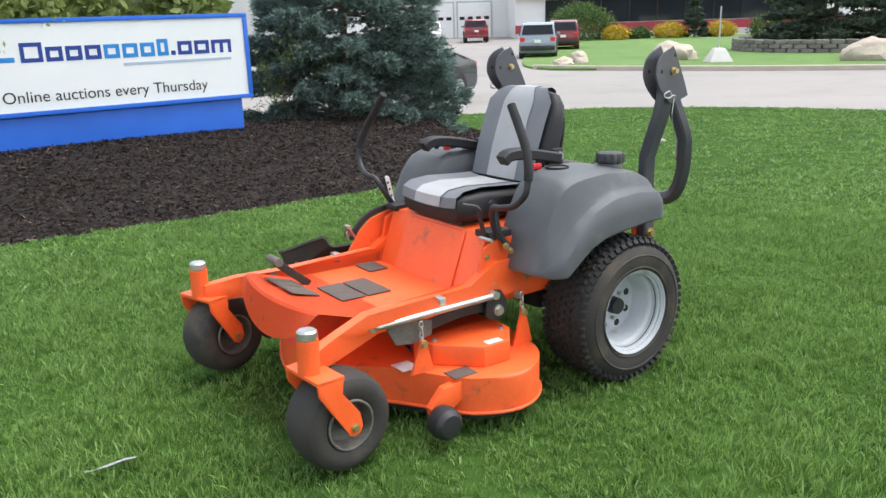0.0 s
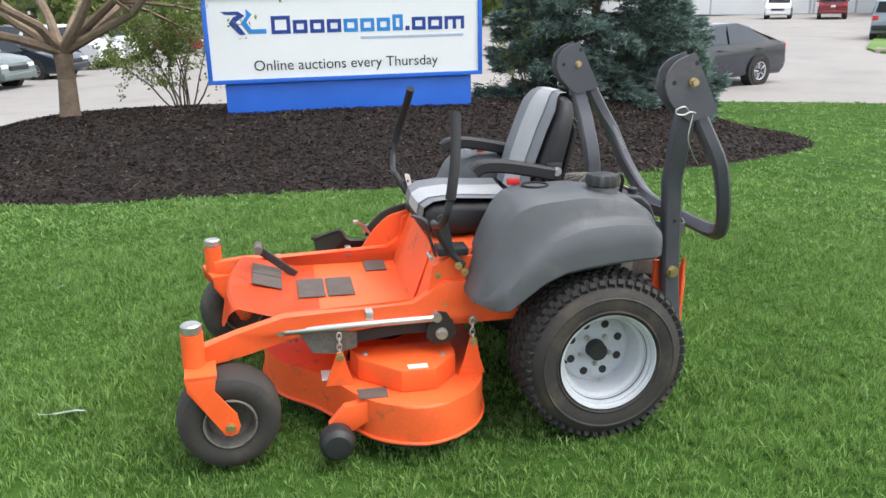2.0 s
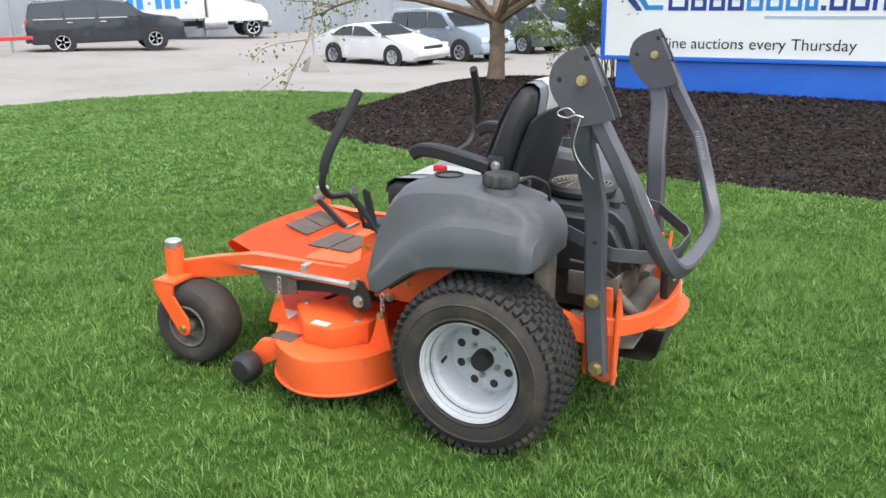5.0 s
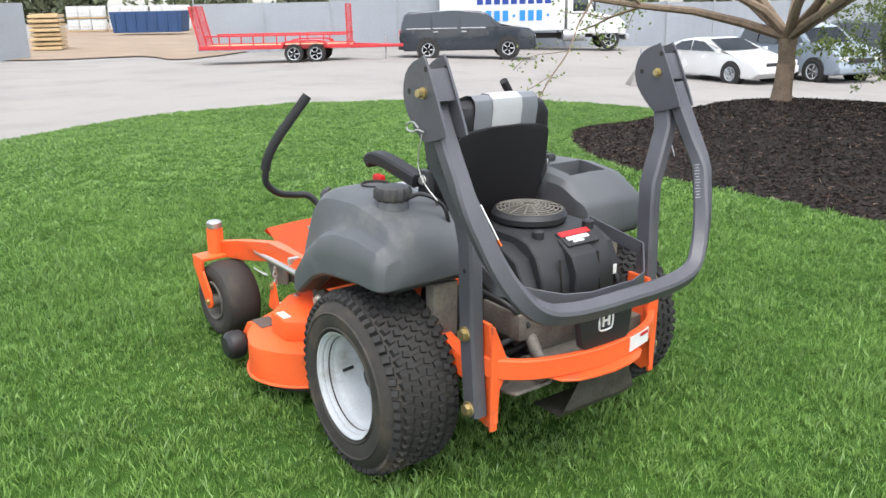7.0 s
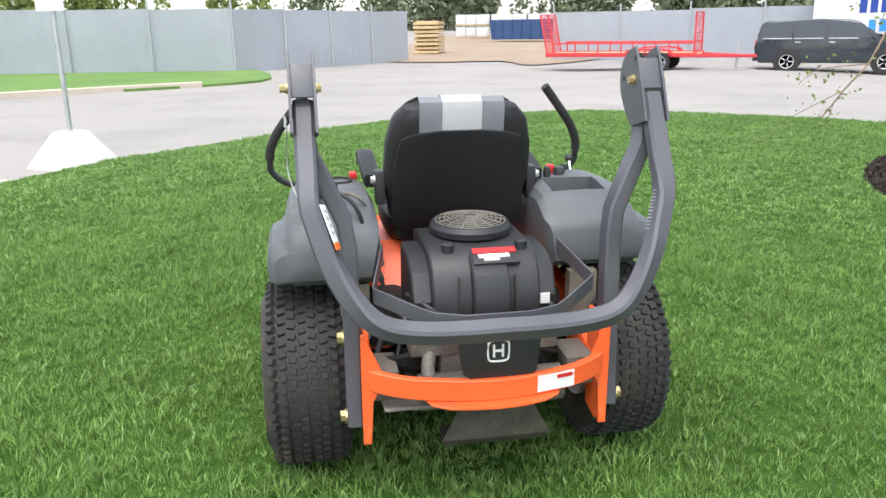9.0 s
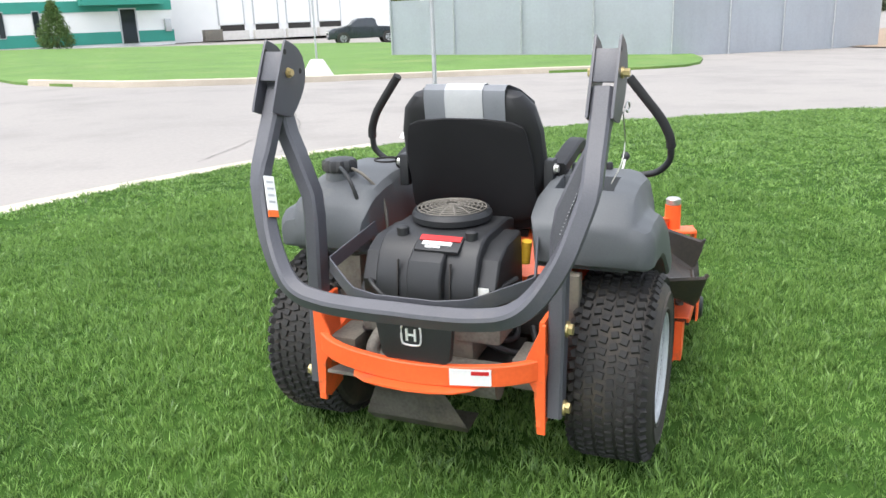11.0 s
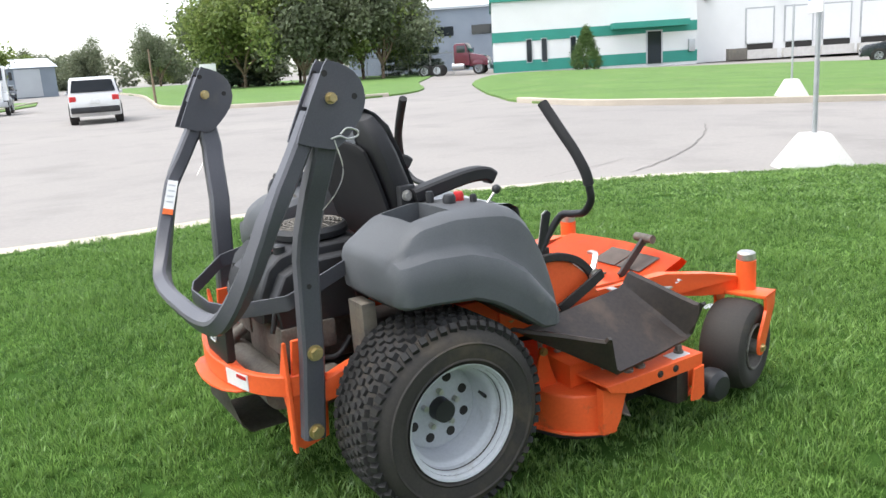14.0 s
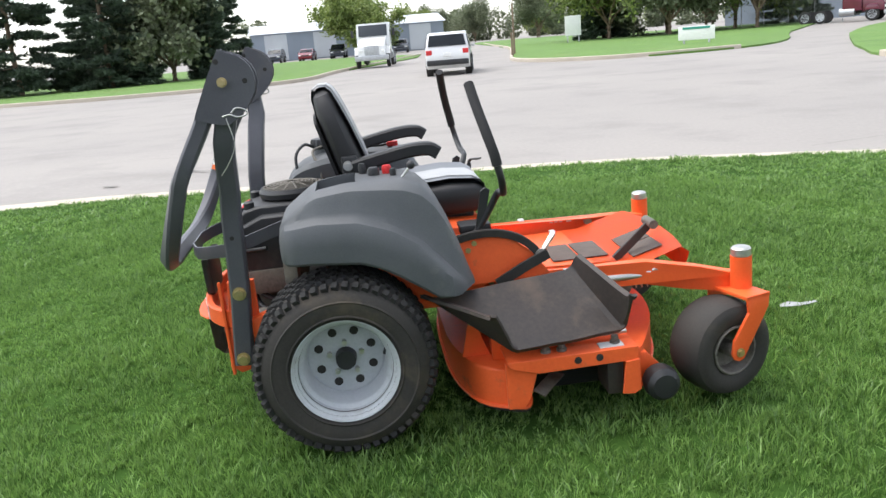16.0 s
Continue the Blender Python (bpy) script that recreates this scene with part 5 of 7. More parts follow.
# dash controls on the right fender
for x, y, mt, h, r in [(0.16, -0.36, BLACK, 0.045, 0.014), (0.20, -0.42, BLACK, 0.035, 0.022), (0.25, -0.40, RED, 0.035, 0.018), (0.27, -0.46, BLACK, 0.03, 0.012)]:
    k = lathe([(r * 0.5, 0.95), (r * 0.5, 0.96), (r, 0.965), (r * 1.05, 0.96 + h * 0.7), (r * 0.8, 0.96 + h), (0.001, 0.962 + h)], Matrix.Translation((x, y, 0)), 18)
    part("control_knob", k, mt, mower, "red knob" if mt == RED else "")
part("throttle_lever", swept([(0.29, -0.50, 0.95), (0.33, -0.505, 0.995)], 0.005, 8), STEEL, mower)
part("fan_hub", rod((-0.14, 0, 0.88), (-0.14, 0, 0.908), 0.022, 0.016, 16), DIRTY, engine)
part("tank_hose", swept(smooth_path([(-0.02, 0.44, 0.985), (-0.06, 0.37, 0.97), (-0.03, 0.315, 0.88), (-0.05, 0.29, 0.72)], 6), 0.006), DIRTY, mower)
part("idle_bracket", boxed((0.35, -0.38, 0.56), (0.16, 0.03, 0.12), bevel=0.006), ORANGE, mower)
bm = bmesh.new()
bmesh.ops.create_uvsphere(bm, u_segments=14, v_segments=10, radius=0.016, matrix=Matrix.Translation((0.335, -0.505, 1.002)))
part("throttle_knob", bm, BLACK, mower)


# ---- the roadside sign ----
SIGN = pose(-3.87, 9.77, 0.185, 0, 0, 36.3) @ Matrix.Scale(0.893, 4)
sign = empty("roadside_sign", SIGN, "white company sign on a blue base in mulch", "sign")
Wd, z0, z1 = 3.92, 0.47, 1.66
part("sign_base", boxed((0.03, 0.18, 0.10), (3.55, 0.26, 0.72), bevel=0.01), BLUE, sign, "blue painted sign base")
part("cabinet", boxed((0, 0.19, (z0 + z1) / 2), (Wd - 0.02, 0.34, z1 - z0 - 0.02), bevel=0.008), BLUE, sign)
fr = bmesh.new()
for c, s_ in [((0, 0.0, z0 + 0.028), (Wd, 0.05, 0.056)), ((0, 0.0, z1 - 0.028), (Wd, 0.05, 0.056)), ((-Wd / 2 + 0.03, 0.0, (z0 + z1) / 2), (0.06, 0.05, z1 - z0 - 0.115)), ((Wd / 2 - 0.03, 0.0, (z0 + z1) / 2), (0.06, 0.05, z1 - z0 - 0.115))]:
    box(fr, c, s_, None, 0.004)
part("frame", fr, BLUE, sign, "blue metal frame")
part("face", boxed((0, 0.005, (z0 + z1) / 2), (Wd - 0.11, 0.02, z1 - z0 - 0.10), bevel=0), SIGN_WHITE, sign, "white translucent sign face")
FACE = Matrix.Rotation(radians(90), 4, "X")
fy = -0.0065
writing("lettering", "Online auctions every Thursday", 0.2, Matrix.Translation((-0.02, fy, 0.70)) @ FACE, INK, sign, 2.62)
# company name as plain letter-sized blocks
x = -1.05
for k, (w, h, mt) in enumerate([(0.26, 0.24, NAVY), (0.2, 0.18, NAVY), (0.2, 0.18, NAVY), (0.2, 0.18, NAVY), (0.2, 0.18, SKYBLUE), (0.2, 0.18, SKYBLUE), (0.19, 0.18, SKYBLUE), (0.15, 0.22, SKYBLUE), (0.06, 0.06, NAVY), (0.2, 0.18, NAVY), (0.21, 0.18, NAVY), (0.29, 0.18, NAVY)]):
    bm = bmesh.new()
    t = 0.05
    if w > 0.1:
        zc = 1.13 + h / 2
        if k == 11:
            for xx in (x + t / 2, x + w / 2, x + w - t / 2):
                box(bm, (xx, fy, zc), (t, 0.004, h))
            box(bm, (x + w / 2, fy - 0.001, 1.13 + h - t / 2), (w, 0.004, t))
        else:
            o = [(x, 1.13), (x + w, 1.13), (x + w, 1.13 + h), (x, 1.13 + h)]
            for c, s_ in [((x + t / 2, fy, zc), (t, 0.004, h)), ((x + w - t / 2, fy, zc), (t, 0.004, h)), ((x + w / 2, fy - 0.001, 1.13 + h - t / 2), (w - 0.02, 0.004, t)), ((x + w / 2, fy - 0.001, 1.13 + t / 2), (w - 0.02, 0.004, t))]:
                box(bm, c, s_)
    else:
        box(bm, (x + w / 2, fy, 1.16), (w, 0.004, h))
    part("brand_block", bm, mt, sign, smooth=False)
    x += w + 0.035
part("brand_bar", boxed((0.93, fy, 1.045), (1.5, 0.004, 0.035), bevel=0), GREYBLUE, sign, smooth=False)
part("emblem", slab([(-1.72, 1.44), (-1.48, 1.44), (-1.40, 1.38), (-1.52, 1.30), (-1.40, 1.13), (-1.48, 1.13), (-1.62, 1.28), (-1.56, 1.36), (-1.50, 1.39), (-1.66, 1.40)], fy - 0.002, fy + 0.002), NAVY, sign, "navy swoosh emblem")
part("emblem", slab([(-1.38, 1.47), (-1.30, 1.40), (-1.38, 1.30), (-1.32, 1.20), (-1.12, 1.20), (-1.12, 1.14), (-1.36, 1.14), (-1.46, 1.28), (-1.38, 1.38)], fy - 0.002, fy + 0.002), SKYBLUE, sign, "light blue swoosh emblem")


# ---- plants ----
rng = np.random.default_rng(7)


def needles(pos, axis, count, length, width, spread):
    """Slim triangles fanned round each twig's axis."""
    n = len(pos)
    p, a = np.repeat(pos, count, 0), np.repeat(axis, count, 0)
    k = n * count
    d = a + spread * rng.normal(size=(k, 3))
    d /= np.linalg.norm(d, axis=1, keepdims=True)
    base = p + a * rng.uniform(-0.5, 0.5, (k, 1)) * length * 1.3
    s = np.cross(d, rng.normal(size=(k, 3)))
    s /= np.linalg.norm(s, axis=1, keepdims=True) + 1e-9
    ln = length * rng.uniform(0.6, 1.2, (k, 1))
    return np.stack([base - s * width / 2, base + s * width / 2, base + d * ln], 1)


def spruce(x, y, z, h, r, boughs, twigs, size, material, label, low=0.04, group=""):
    """Tapered trunk, drooping boughs in whorls, needle sprays on them."""
    t = empty("spruce_tree", pose(x, y, z), label, "spruce tree", group)
    part("trunk", swept([(0, 0, -0.2), (0.02, 0.01, h * 0.4), (0, 0, h * 0.98)], [r * 0.06 + 0.02, r * 0.04 + 0.01, 0.01], 9), BARK, t)
    u = np.sort(rng.uniform(0, 1, boughs)) ** 1.1
    az = np.arange(boughs) * 2.39996 + rng.normal(0, 0.25, boughs)
    R = r * (1 - u) ** 0.85 * rng.uniform(0.78, 1.12, boughs) + 0.05
    zb = h * (low + (0.97 - low) * u)
    bm = bmesh.new()
    pos, ax = [], []
    share = np.maximum((R / R.sum() * twigs).astype(int), 2)
    for i in range(boughs):
        d = np.array([math.cos(az[i]), math.sin(az[i]), 0])
        s = np.array([-d[1], d[0], 0])
        f = rng.uniform(0.03, 1, share[i]) ** 0.42
        w = rng.normal(0, 0.16, share[i]) * (1.15 - f) * R[i] + rng.normal(0, 0.03, share[i])
        droop = lambda q: -0.20 * R[i] * q ** 1.3 + 0.10 * R[i] * q ** 3
        p = d * (f * R[i])[:, None] + s * w[:, None]
        p[:, 2] = zb[i] + droop(f) + rng.normal(0, 0.05, share[i]) - np.abs(w) * 0.25
        pos.append(p)
        a = d * 0.8 + s * np.sign(w)[:, None] * rng.uniform(0.2, 1.0, (share[i], 1)) + np.array([0, 0, 0.08])
        ax.append(a / np.linalg.norm(a, axis=1, keepdims=True))
        if i % 2 == 0 and R[i] > 0.25:
            sweep(bm, [tuple(d * R[i] * q + np.array([0, 0, zb[i] + droop(q)])) for q in (0, 0.35, 0.7, 0.95)], [0.03 * R[i] * 0.6 + 0.006, 0.012, 0.008, 0.004], 5)
    tagged(part("bough", bm, TWIG, t, "bare brown boughs"), kind="stuff")
    tri = needles(np.concatenate(pos), np.concatenate(ax), 18, size, size * (0.2 if size < 0.15 else 0.34), 0.45)
    many("crown", tri, 3, material, t)
    return t


def leaf_cloud(pos, n, size, jitter):
    """Small four-cornered leaves scattered round points."""
    p = np.repeat(pos, n, 0) + rng.normal(0, jitter, (len(pos) * n, 3))
    k = len(p)
    d = rng.normal(size=(k, 3)); d /= np.linalg.norm(d, axis=1, keepdims=True)
    s = np.cross(d, rng.normal(size=(k, 3))); s /= np.linalg.norm(s, axis=1, keepdims=True) + 1e-9
    L = size * rng.uniform(0.6, 1.3, (k, 1))
    return np.stack([p, p + d * L * 0.5 + s * L * 0.28, p + d * L, p + d * L * 0.5 - s * L * 0.28], 1)


def broadleaf(x, y, z, h, spread, trunk, stems, material, leaves, size, label, name="tree", lean=0.0, fork=0.28, thick=0.1, group="", clump=0.16):
    """Trunk that forks into limbs, which fork into twigs with leaves."""
    t = empty(name, pose(x, y, z), label, "tree" if name == "tree" else "shrub", group)
    bm = bmesh.new()
    tips = []

    def limb(p, d, length, r, level):
        pts, rad = [p], [r]
        n = 4
        for k in range(n):
            d = (d + Vector(rng.normal(0, 0.16, 3)) + Vector((0, 0, 0.05 if level < 2 else 0.0))).normalized()
            p = p + d * length / n
            pts.append(p)
            rad.append(r * (1 - 0.55 * (k + 1) / n))
            if level >= 2:
                tips.append(p)
        sweep(bm, pts, rad, 7 if level < 2 else 4)
        if level < 3:
            for k in range(4 if level < 2 else 3):
                i = 1 + int(rng.integers(1, n))
                q = Vector(rng.normal(0, 1, 3))
                e = (d * 0.75 + q.normalized() * 0.75 + Vector((0, 0, 0.08))).normalized()
                limb(pts[i], e, length * rng.uniform(0.45, 0.75), rad[i] * 0.55, level + 1)

    top = Vector((lean * h * fork, 0, h * fork))
    if trunk:
        sweep(bm, [(0, 0, -0.3), (0.01, 0, 0.02), (top.x * 0.6, 0.02, top.z * 0.6), top], [thick * 1.5, thick * 1.1, thick * 0.92, thick], 12)
    for k in range(stems):
        a = 2 * math.pi * k / stems + rng.uniform(-0.3, 0.3)
        tilt = rng.uniform(0.35, 1.0) * spread
        d = Vector((math.cos(a) * tilt, math.sin(a) * tilt, 1)).normalized()
        limb(top if trunk else Vector((math.cos(a) * 0.1, math.sin(a) * 0.1, -0.1)), d, h * (1 - (fork if trunk else 0)) * rng.uniform(0.55, 0.8), thick * (0.55 if trunk else 0.3), 1)
    part("trunk", bm, BARK if trunk else TWIG, t)
    q = np.array([tuple(p) for p in tips])
    many("crown", leaf_cloud(q, leaves, size, clump * h * 0.12), 4, material, t)
    return t


def shrub(x, y, r, h, material, label, n=900, size=0.09, cone=False, group=""):
    """A rounded or conical shrub of leaves on an uneven shell round short stems."""
    t = empty("shrub", pose(x, y, gz(x, y)), label, "shrub", group)
    st = bmesh.new()
    for k in range(7):
        a = 2 * math.pi * k / 7
        sweep(st, [(0, 0, -0.05), (math.cos(a) * r * 0.3, math.sin(a) * r * 0.3, h * 0.4), (math.cos(a) * r * 0.6, math.sin(a) * r * 0.6, h * 0.7)], [0.03, 0.02, 0.008], 5)
    part("stem", st, TWIG, t)
    u = rng.uniform(0, 1, n)
    a = rng.uniform(0, 2 * math.pi, n)
    prof = (1 - u) ** 0.8 * np.minimum(1, 0.6 + 3 * u) if cone else np.sqrt(np.clip(1 - (2 * u - 0.85) ** 2 / 1.35, 0, 1))
    lump = 1 + 0.14 * np.sin(3 * a + 5 * u) + 0.1 * np.sin(7 * a - 9 * u)
    rr = r * prof * lump * np.sqrt(rng.uniform(0.45, 1, n))
    q = np.stack([rr * np.cos(a), rr * np.sin(a), h * (0.03 + 0.97 * u)], 1)
    many("foliage", leaf_cloud(q, 5, size, size * 0.8), 4, material, t)
    return t


mz = lambda x, y: gz(x, y) + float(mound(x, y))
spruce(-1.5, 13.0, mz(-1.5, 13.0) - 0.05, 6.5, 1.85, 200, 22000, 0.1, SPRUCE, "large blue-green spruce with drooping boughs in the mulch bed", 0.03)
broadleaf(-7.35, 8.4, mz(-7.35, 8.4), 4.4, 2.3, True, 11, LEAF, 10, 0.06, "spreading ornamental tree with sparse young leaves in the mulch", lean=0.05, fork=0.19, thick=0.125)
broadleaf(-7.0, 10.2, mz(-7.0, 10.2), 1.75, 0.45, False, 12, LEAF, 16, 0.05, "upright leafy shrub with many thin stems beside the sign", name="shrub", thick=0.05)
broadleaf(-2.2, 12.0, mz(-2.2, 12.0), 1.1, 0.5, False, 8, LEAF, 3, 0.04, "small twiggy shrub beside the sign", name="shrub", thick=0.04)

# office plantings
shrub(10.32, 64, 2.3, 2.6, HEDGE, "large round green shrub by the office", 1800, 0.16)
for x, y, r, h, mt in [(x - 1.95, y, r, h, mt) for x, y, r, h, mt in [(14.6, 62.5, 0.9, 0.9, GOLD), (18.7, 63, 1.1, 1.0, GOLD), (22.6, 63, 1.0, 1.0, GOLD), (25.6, 62, 1.2, 1.4, HEDGE), (29, 61, 1.4, 1.5, HEDGE), (31.5, 60, 1.1, 1.2, HEDGE), (16.6, 63.5, 0.8, 0.7, HEDGE), (32.5, 58, 1.4, 0.5, GOLD)]]:
    shrub(x, y, r, h, mt, "rounded golden shrub by the office" if mt == GOLD else "rounded green shrub by the office", 700, 0.14, group="shrubs by the office")
spruce(18.65, 63, gz(18.65, 63), 3.2, 1.1, 60, 900, 0.2, PINE, "small conical spruce by the office")
spruce(19.21, 41.5, gz(19.21, 41.5), 9, 3.8, 130, 5200, 0.26, PINE, "large dark spruce inside a low stone planter")
# the far side of the road
shrub(-7.9, -62.5, 1.5, 3.3, HEDGE, "conical clipped green shrub in front of the building", 1800, 0.14, cone=True)
for x, y, h, r in [(49, -27, 13, 4.2), (45, -31, 11, 3.6), (55, -24, 14, 4.5), (60, -30, 13, 4.0), (41.5, -37, 7.5, 1.7), (51, -36, 12, 3.5), (50, -47, 11, 2.8), (66, -25, 13, 4.3), (24, -72, 12, 3.0), (9, -85, 12, 3.6)]:
    spruce(x, y, gz(x, y), h, r, 110, 3600, 0.36, PINE, "tall dark green spruce beside the road", group="spruces beside the road")
for x, y, h, mt in [(43.5, -35.2, 6, LEAF_DARK), (26, -80, 9, LEAF), (19, -75, 10, LEAF_DARK), (15.5, -79, 10, LEAF_DARK), (12.5, -74, 10, LEAF), (18, -88, 10, LEAF_DARK), (22.5, -68, 8.5, LEAF), (10, -70, 9, LEAF_DARK), (17, -68, 8, LEAF_DARK), (25, -74, 9, LEAF_DARK),
                    (62, -84, 7, LEAF), (58, -80, 6, LEAF), (70, -165, 9, LEAF_DARK), (82, -195, 9, LEAF), (98, -190, 9, LEAF_DARK), (130, -225, 10, LEAF_DARK), (118, -190, 9, LEAF), (150, -260, 10, LEAF_DARK)]:
    broadleaf(x, y, gz(x, y), h, 0.85, True, 7, mt, 40, 0.42, "broad roadside tree with thin spring foliage", fork=0.14, thick=0.2, group="roadside trees", clump=0.55)


def woods(pts, h, n, label, material):
    line = np.array(pts, float)
    seg = rng.integers(0, len(line) - 1, n)
    f = rng.uniform(0, 1, (n, 1))
    c = line[seg] * (1 - f) + line[seg + 1] * f + rng.normal(0, 3, (n, 2))
    k = 160
    a = rng.normal(0, 1, (n, k, 3))
    a /= np.linalg.norm(a, axis=2, keepdims=True)
    hh = h * rng.uniform(0.6, 1.1, (n, 1, 1))
    p = np.zeros((n, k, 3))
    p[:, :, :2] = c[:, None, :] + a[:, :, :2] * hh * 0.3 * rng.uniform(0.6, 1, (n, k, 1))
    p[:, :, 2] = (hh * (0.5 + 0.48 * a[:, :, 2:3]))[:, :, 0] - 0.5
    quad = leaf_cloud(p.reshape(-1, 3), 2, h * 0.11, h * 0.03)
    return tagged(many("woods", quad, 4, material), label, "woods", kind="stuff")


woods([(-130, -90), (-125, -20), (-120, 40), (-80, 75), (-40, 95), (0, 110)], 11, 120, "distant spring woods behind the yards", LEAF_DARK)
woods([(-120, -90), (-70, -130), (-30, -135)], 11, 50, "distant spring woods behind the yards", LEAF)
woods([(0, -190), (40, -230), (95, -280), (150, -230), (190, -150)], 12, 90, "distant spring woods beyond the road", LEAF_DARK)
woods([(-75, 45), (-45, 60), (-20, 75)], 9, 40, "spring trees behind the parking lot", LEAF)


# ---- vehicles: x ahead ----
def wheel(parent, x, y, r, s, material=RIM):
    m = Matrix.Translation((x, y, r)) @ Matrix.Rotation(radians(-90 * s), 4, "X")
    w = part("wheel", lathe([(r * 0.62, -0.1), (r * 0.9, -0.11), (r, -0.07), (r, 0.07), (r * 0.9, 0.11), (r * 0.62, 0.1)], m, 28), RUBBER, parent)
    part("rim", lathe([(r * 0.63, 0.1), (r * 0.65, 0.112), (r * 0.58, 0.1), (r * 0.5, 0.06), (r * 0.2, 0.085), (0.001, 0.09)], m, 20), material, w)
    for k in range(5):
        q = m @ Matrix.Rotation(2 * math.pi * k / 5, 4, "Z")
        part("spoke", rod(q @ Vector((r * 0.15, 0, 0.09)), q @ Vector((r * 0.58, 0, 0.1)), r * 0.06, r * 0.05, 6), material, w)


SHAPES = {
    # outline of the body from the tail over the roof to the nose; belt height; windows
    "sedan": (4.8, 1.82, 1.45, [(-2.38, 0.35), (-2.4, 0.75), (-2.3, 0.98), (-1.75, 1.02), (-1.05, 1.38), (-0.6, 1.45), (0.2, 1.44), (0.55, 1.36), (1.25, 0.98), (2.1, 0.86), (2.36, 0.7), (2.4, 0.38), (2.2, 0.22), (-2.2, 0.22)], 0.95,
              [[(-1.5, 1.0), (-1.02, 1.33), (-0.25, 1.39), (-0.25, 1.0)], [(-0.18, 1.0), (-0.18, 1.39), (0.25, 1.38), (0.52, 1.31), (1.05, 1.0)]], (-1.72, 1.04, -1.08, 1.36), (0.58, 1.34, 1.2, 1.01), 0.33, (-1.38, 1.42)),
    "suv": (4.6, 1.86, 1.72, [(-2.26, 0.45), (-2.3, 0.8), (-2.22, 1.1), (-2.0, 1.62), (-1.85, 1.7), (-0.6, 1.73), (0.2, 1.7), (0.5, 1.62), (1.1, 1.12), (2.0, 1.0), (2.24, 0.85), (2.3, 0.45), (2.1, 0.28), (-2.1, 0.28)], 1.05,
            [[(-2.0, 1.12), (-1.85, 1.58), (-1.15, 1.62), (-1.15, 1.12)], [(-1.08, 1.12), (-1.08, 1.62), (-0.25, 1.64), (-0.25, 1.12)], [(-0.18, 1.12), (-0.18, 1.64), (0.2, 1.62), (0.45, 1.55), (0.92, 1.12)]], (-2.2, 1.16, -2.04, 1.6), (0.55, 1.58, 1.05, 1.16), 0.36, (-1.35, 1.36)),
    "big_suv": (5.6, 2.0, 1.9, [(-2.74, 0.5), (-2.8, 0.9), (-2.72, 1.2), (-2.55, 1.78), (-2.4, 1.88), (-0.6, 1.92), (0.5, 1.88), (0.75, 1.8), (1.35, 1.28), (2.5, 1.18), (2.76, 1.0), (2.8, 0.5), (2.6, 0.34), (-2.6, 0.34)], 1.2,
                [[(-2.5, 1.26), (-2.4, 1.74), (-1.5, 1.78), (-1.5, 1.26)], [(-1.42, 1.26), (-1.42, 1.78), (-0.35, 1.8), (-0.35, 1.26)], [(-0.27, 1.26), (-0.27, 1.8), (0.45, 1.78), (0.7, 1.7), (1.15, 1.26)]], (-2.7, 1.28, -2.58, 1.75), (0.8, 1.76, 1.3, 1.32), 0.4, (-1.62, 1.66)),
    "pickup": (5.6, 1.95, 1.85, [(-2.76, 0.55), (-2.8, 0.9), (-2.76, 1.15), (-0.85, 1.15), (-0.75, 1.7), (-0.6, 1.82), (0.5, 1.82), (0.7, 1.74), (1.2, 1.22), (2.5, 1.1), (2.76, 0.95), (2.8, 0.5), (2.6, 0.36), (-2.6, 0.4)], 1.15,
               [[(-0.62, 1.2), (-0.58, 1.68), (0.0, 1.72), (0.0, 1.2)], [(0.07, 1.2), (0.07, 1.72), (0.45, 1.7), (0.66, 1.62), (1.0, 1.2)]], (-0.84, 1.2, -0.76, 1.68), (0.74, 1.7, 1.15, 1.26), 0.4, (-1.7, 1.7)),
    "coupe": (4.5, 1.76, 1.3, [(-2.2, 0.35), (-2.25, 0.7), (-2.15, 0.92), (-1.7, 0.95), (-0.9, 1.24), (-0.4, 1.3), (0.1, 1.27), (0.9, 0.9), (1.8, 0.76), (2.2, 0.58), (2.25, 0.35), (2.05, 0.2), (-2.05, 0.2)], 0.88,
              [[(-1.35, 0.93), (-0.9, 1.18), (-0.45, 1.23), (-0.45, 0.93)], [(-0.38, 0.93), (-0.38, 1.23), (0.05, 1.2), (0.6, 0.93)]], (-1.66, 0.96, -0.95, 1.23), (0.15, 1.25, 0.82, 0.94), 0.32, (-1.28, 1.28)),
}


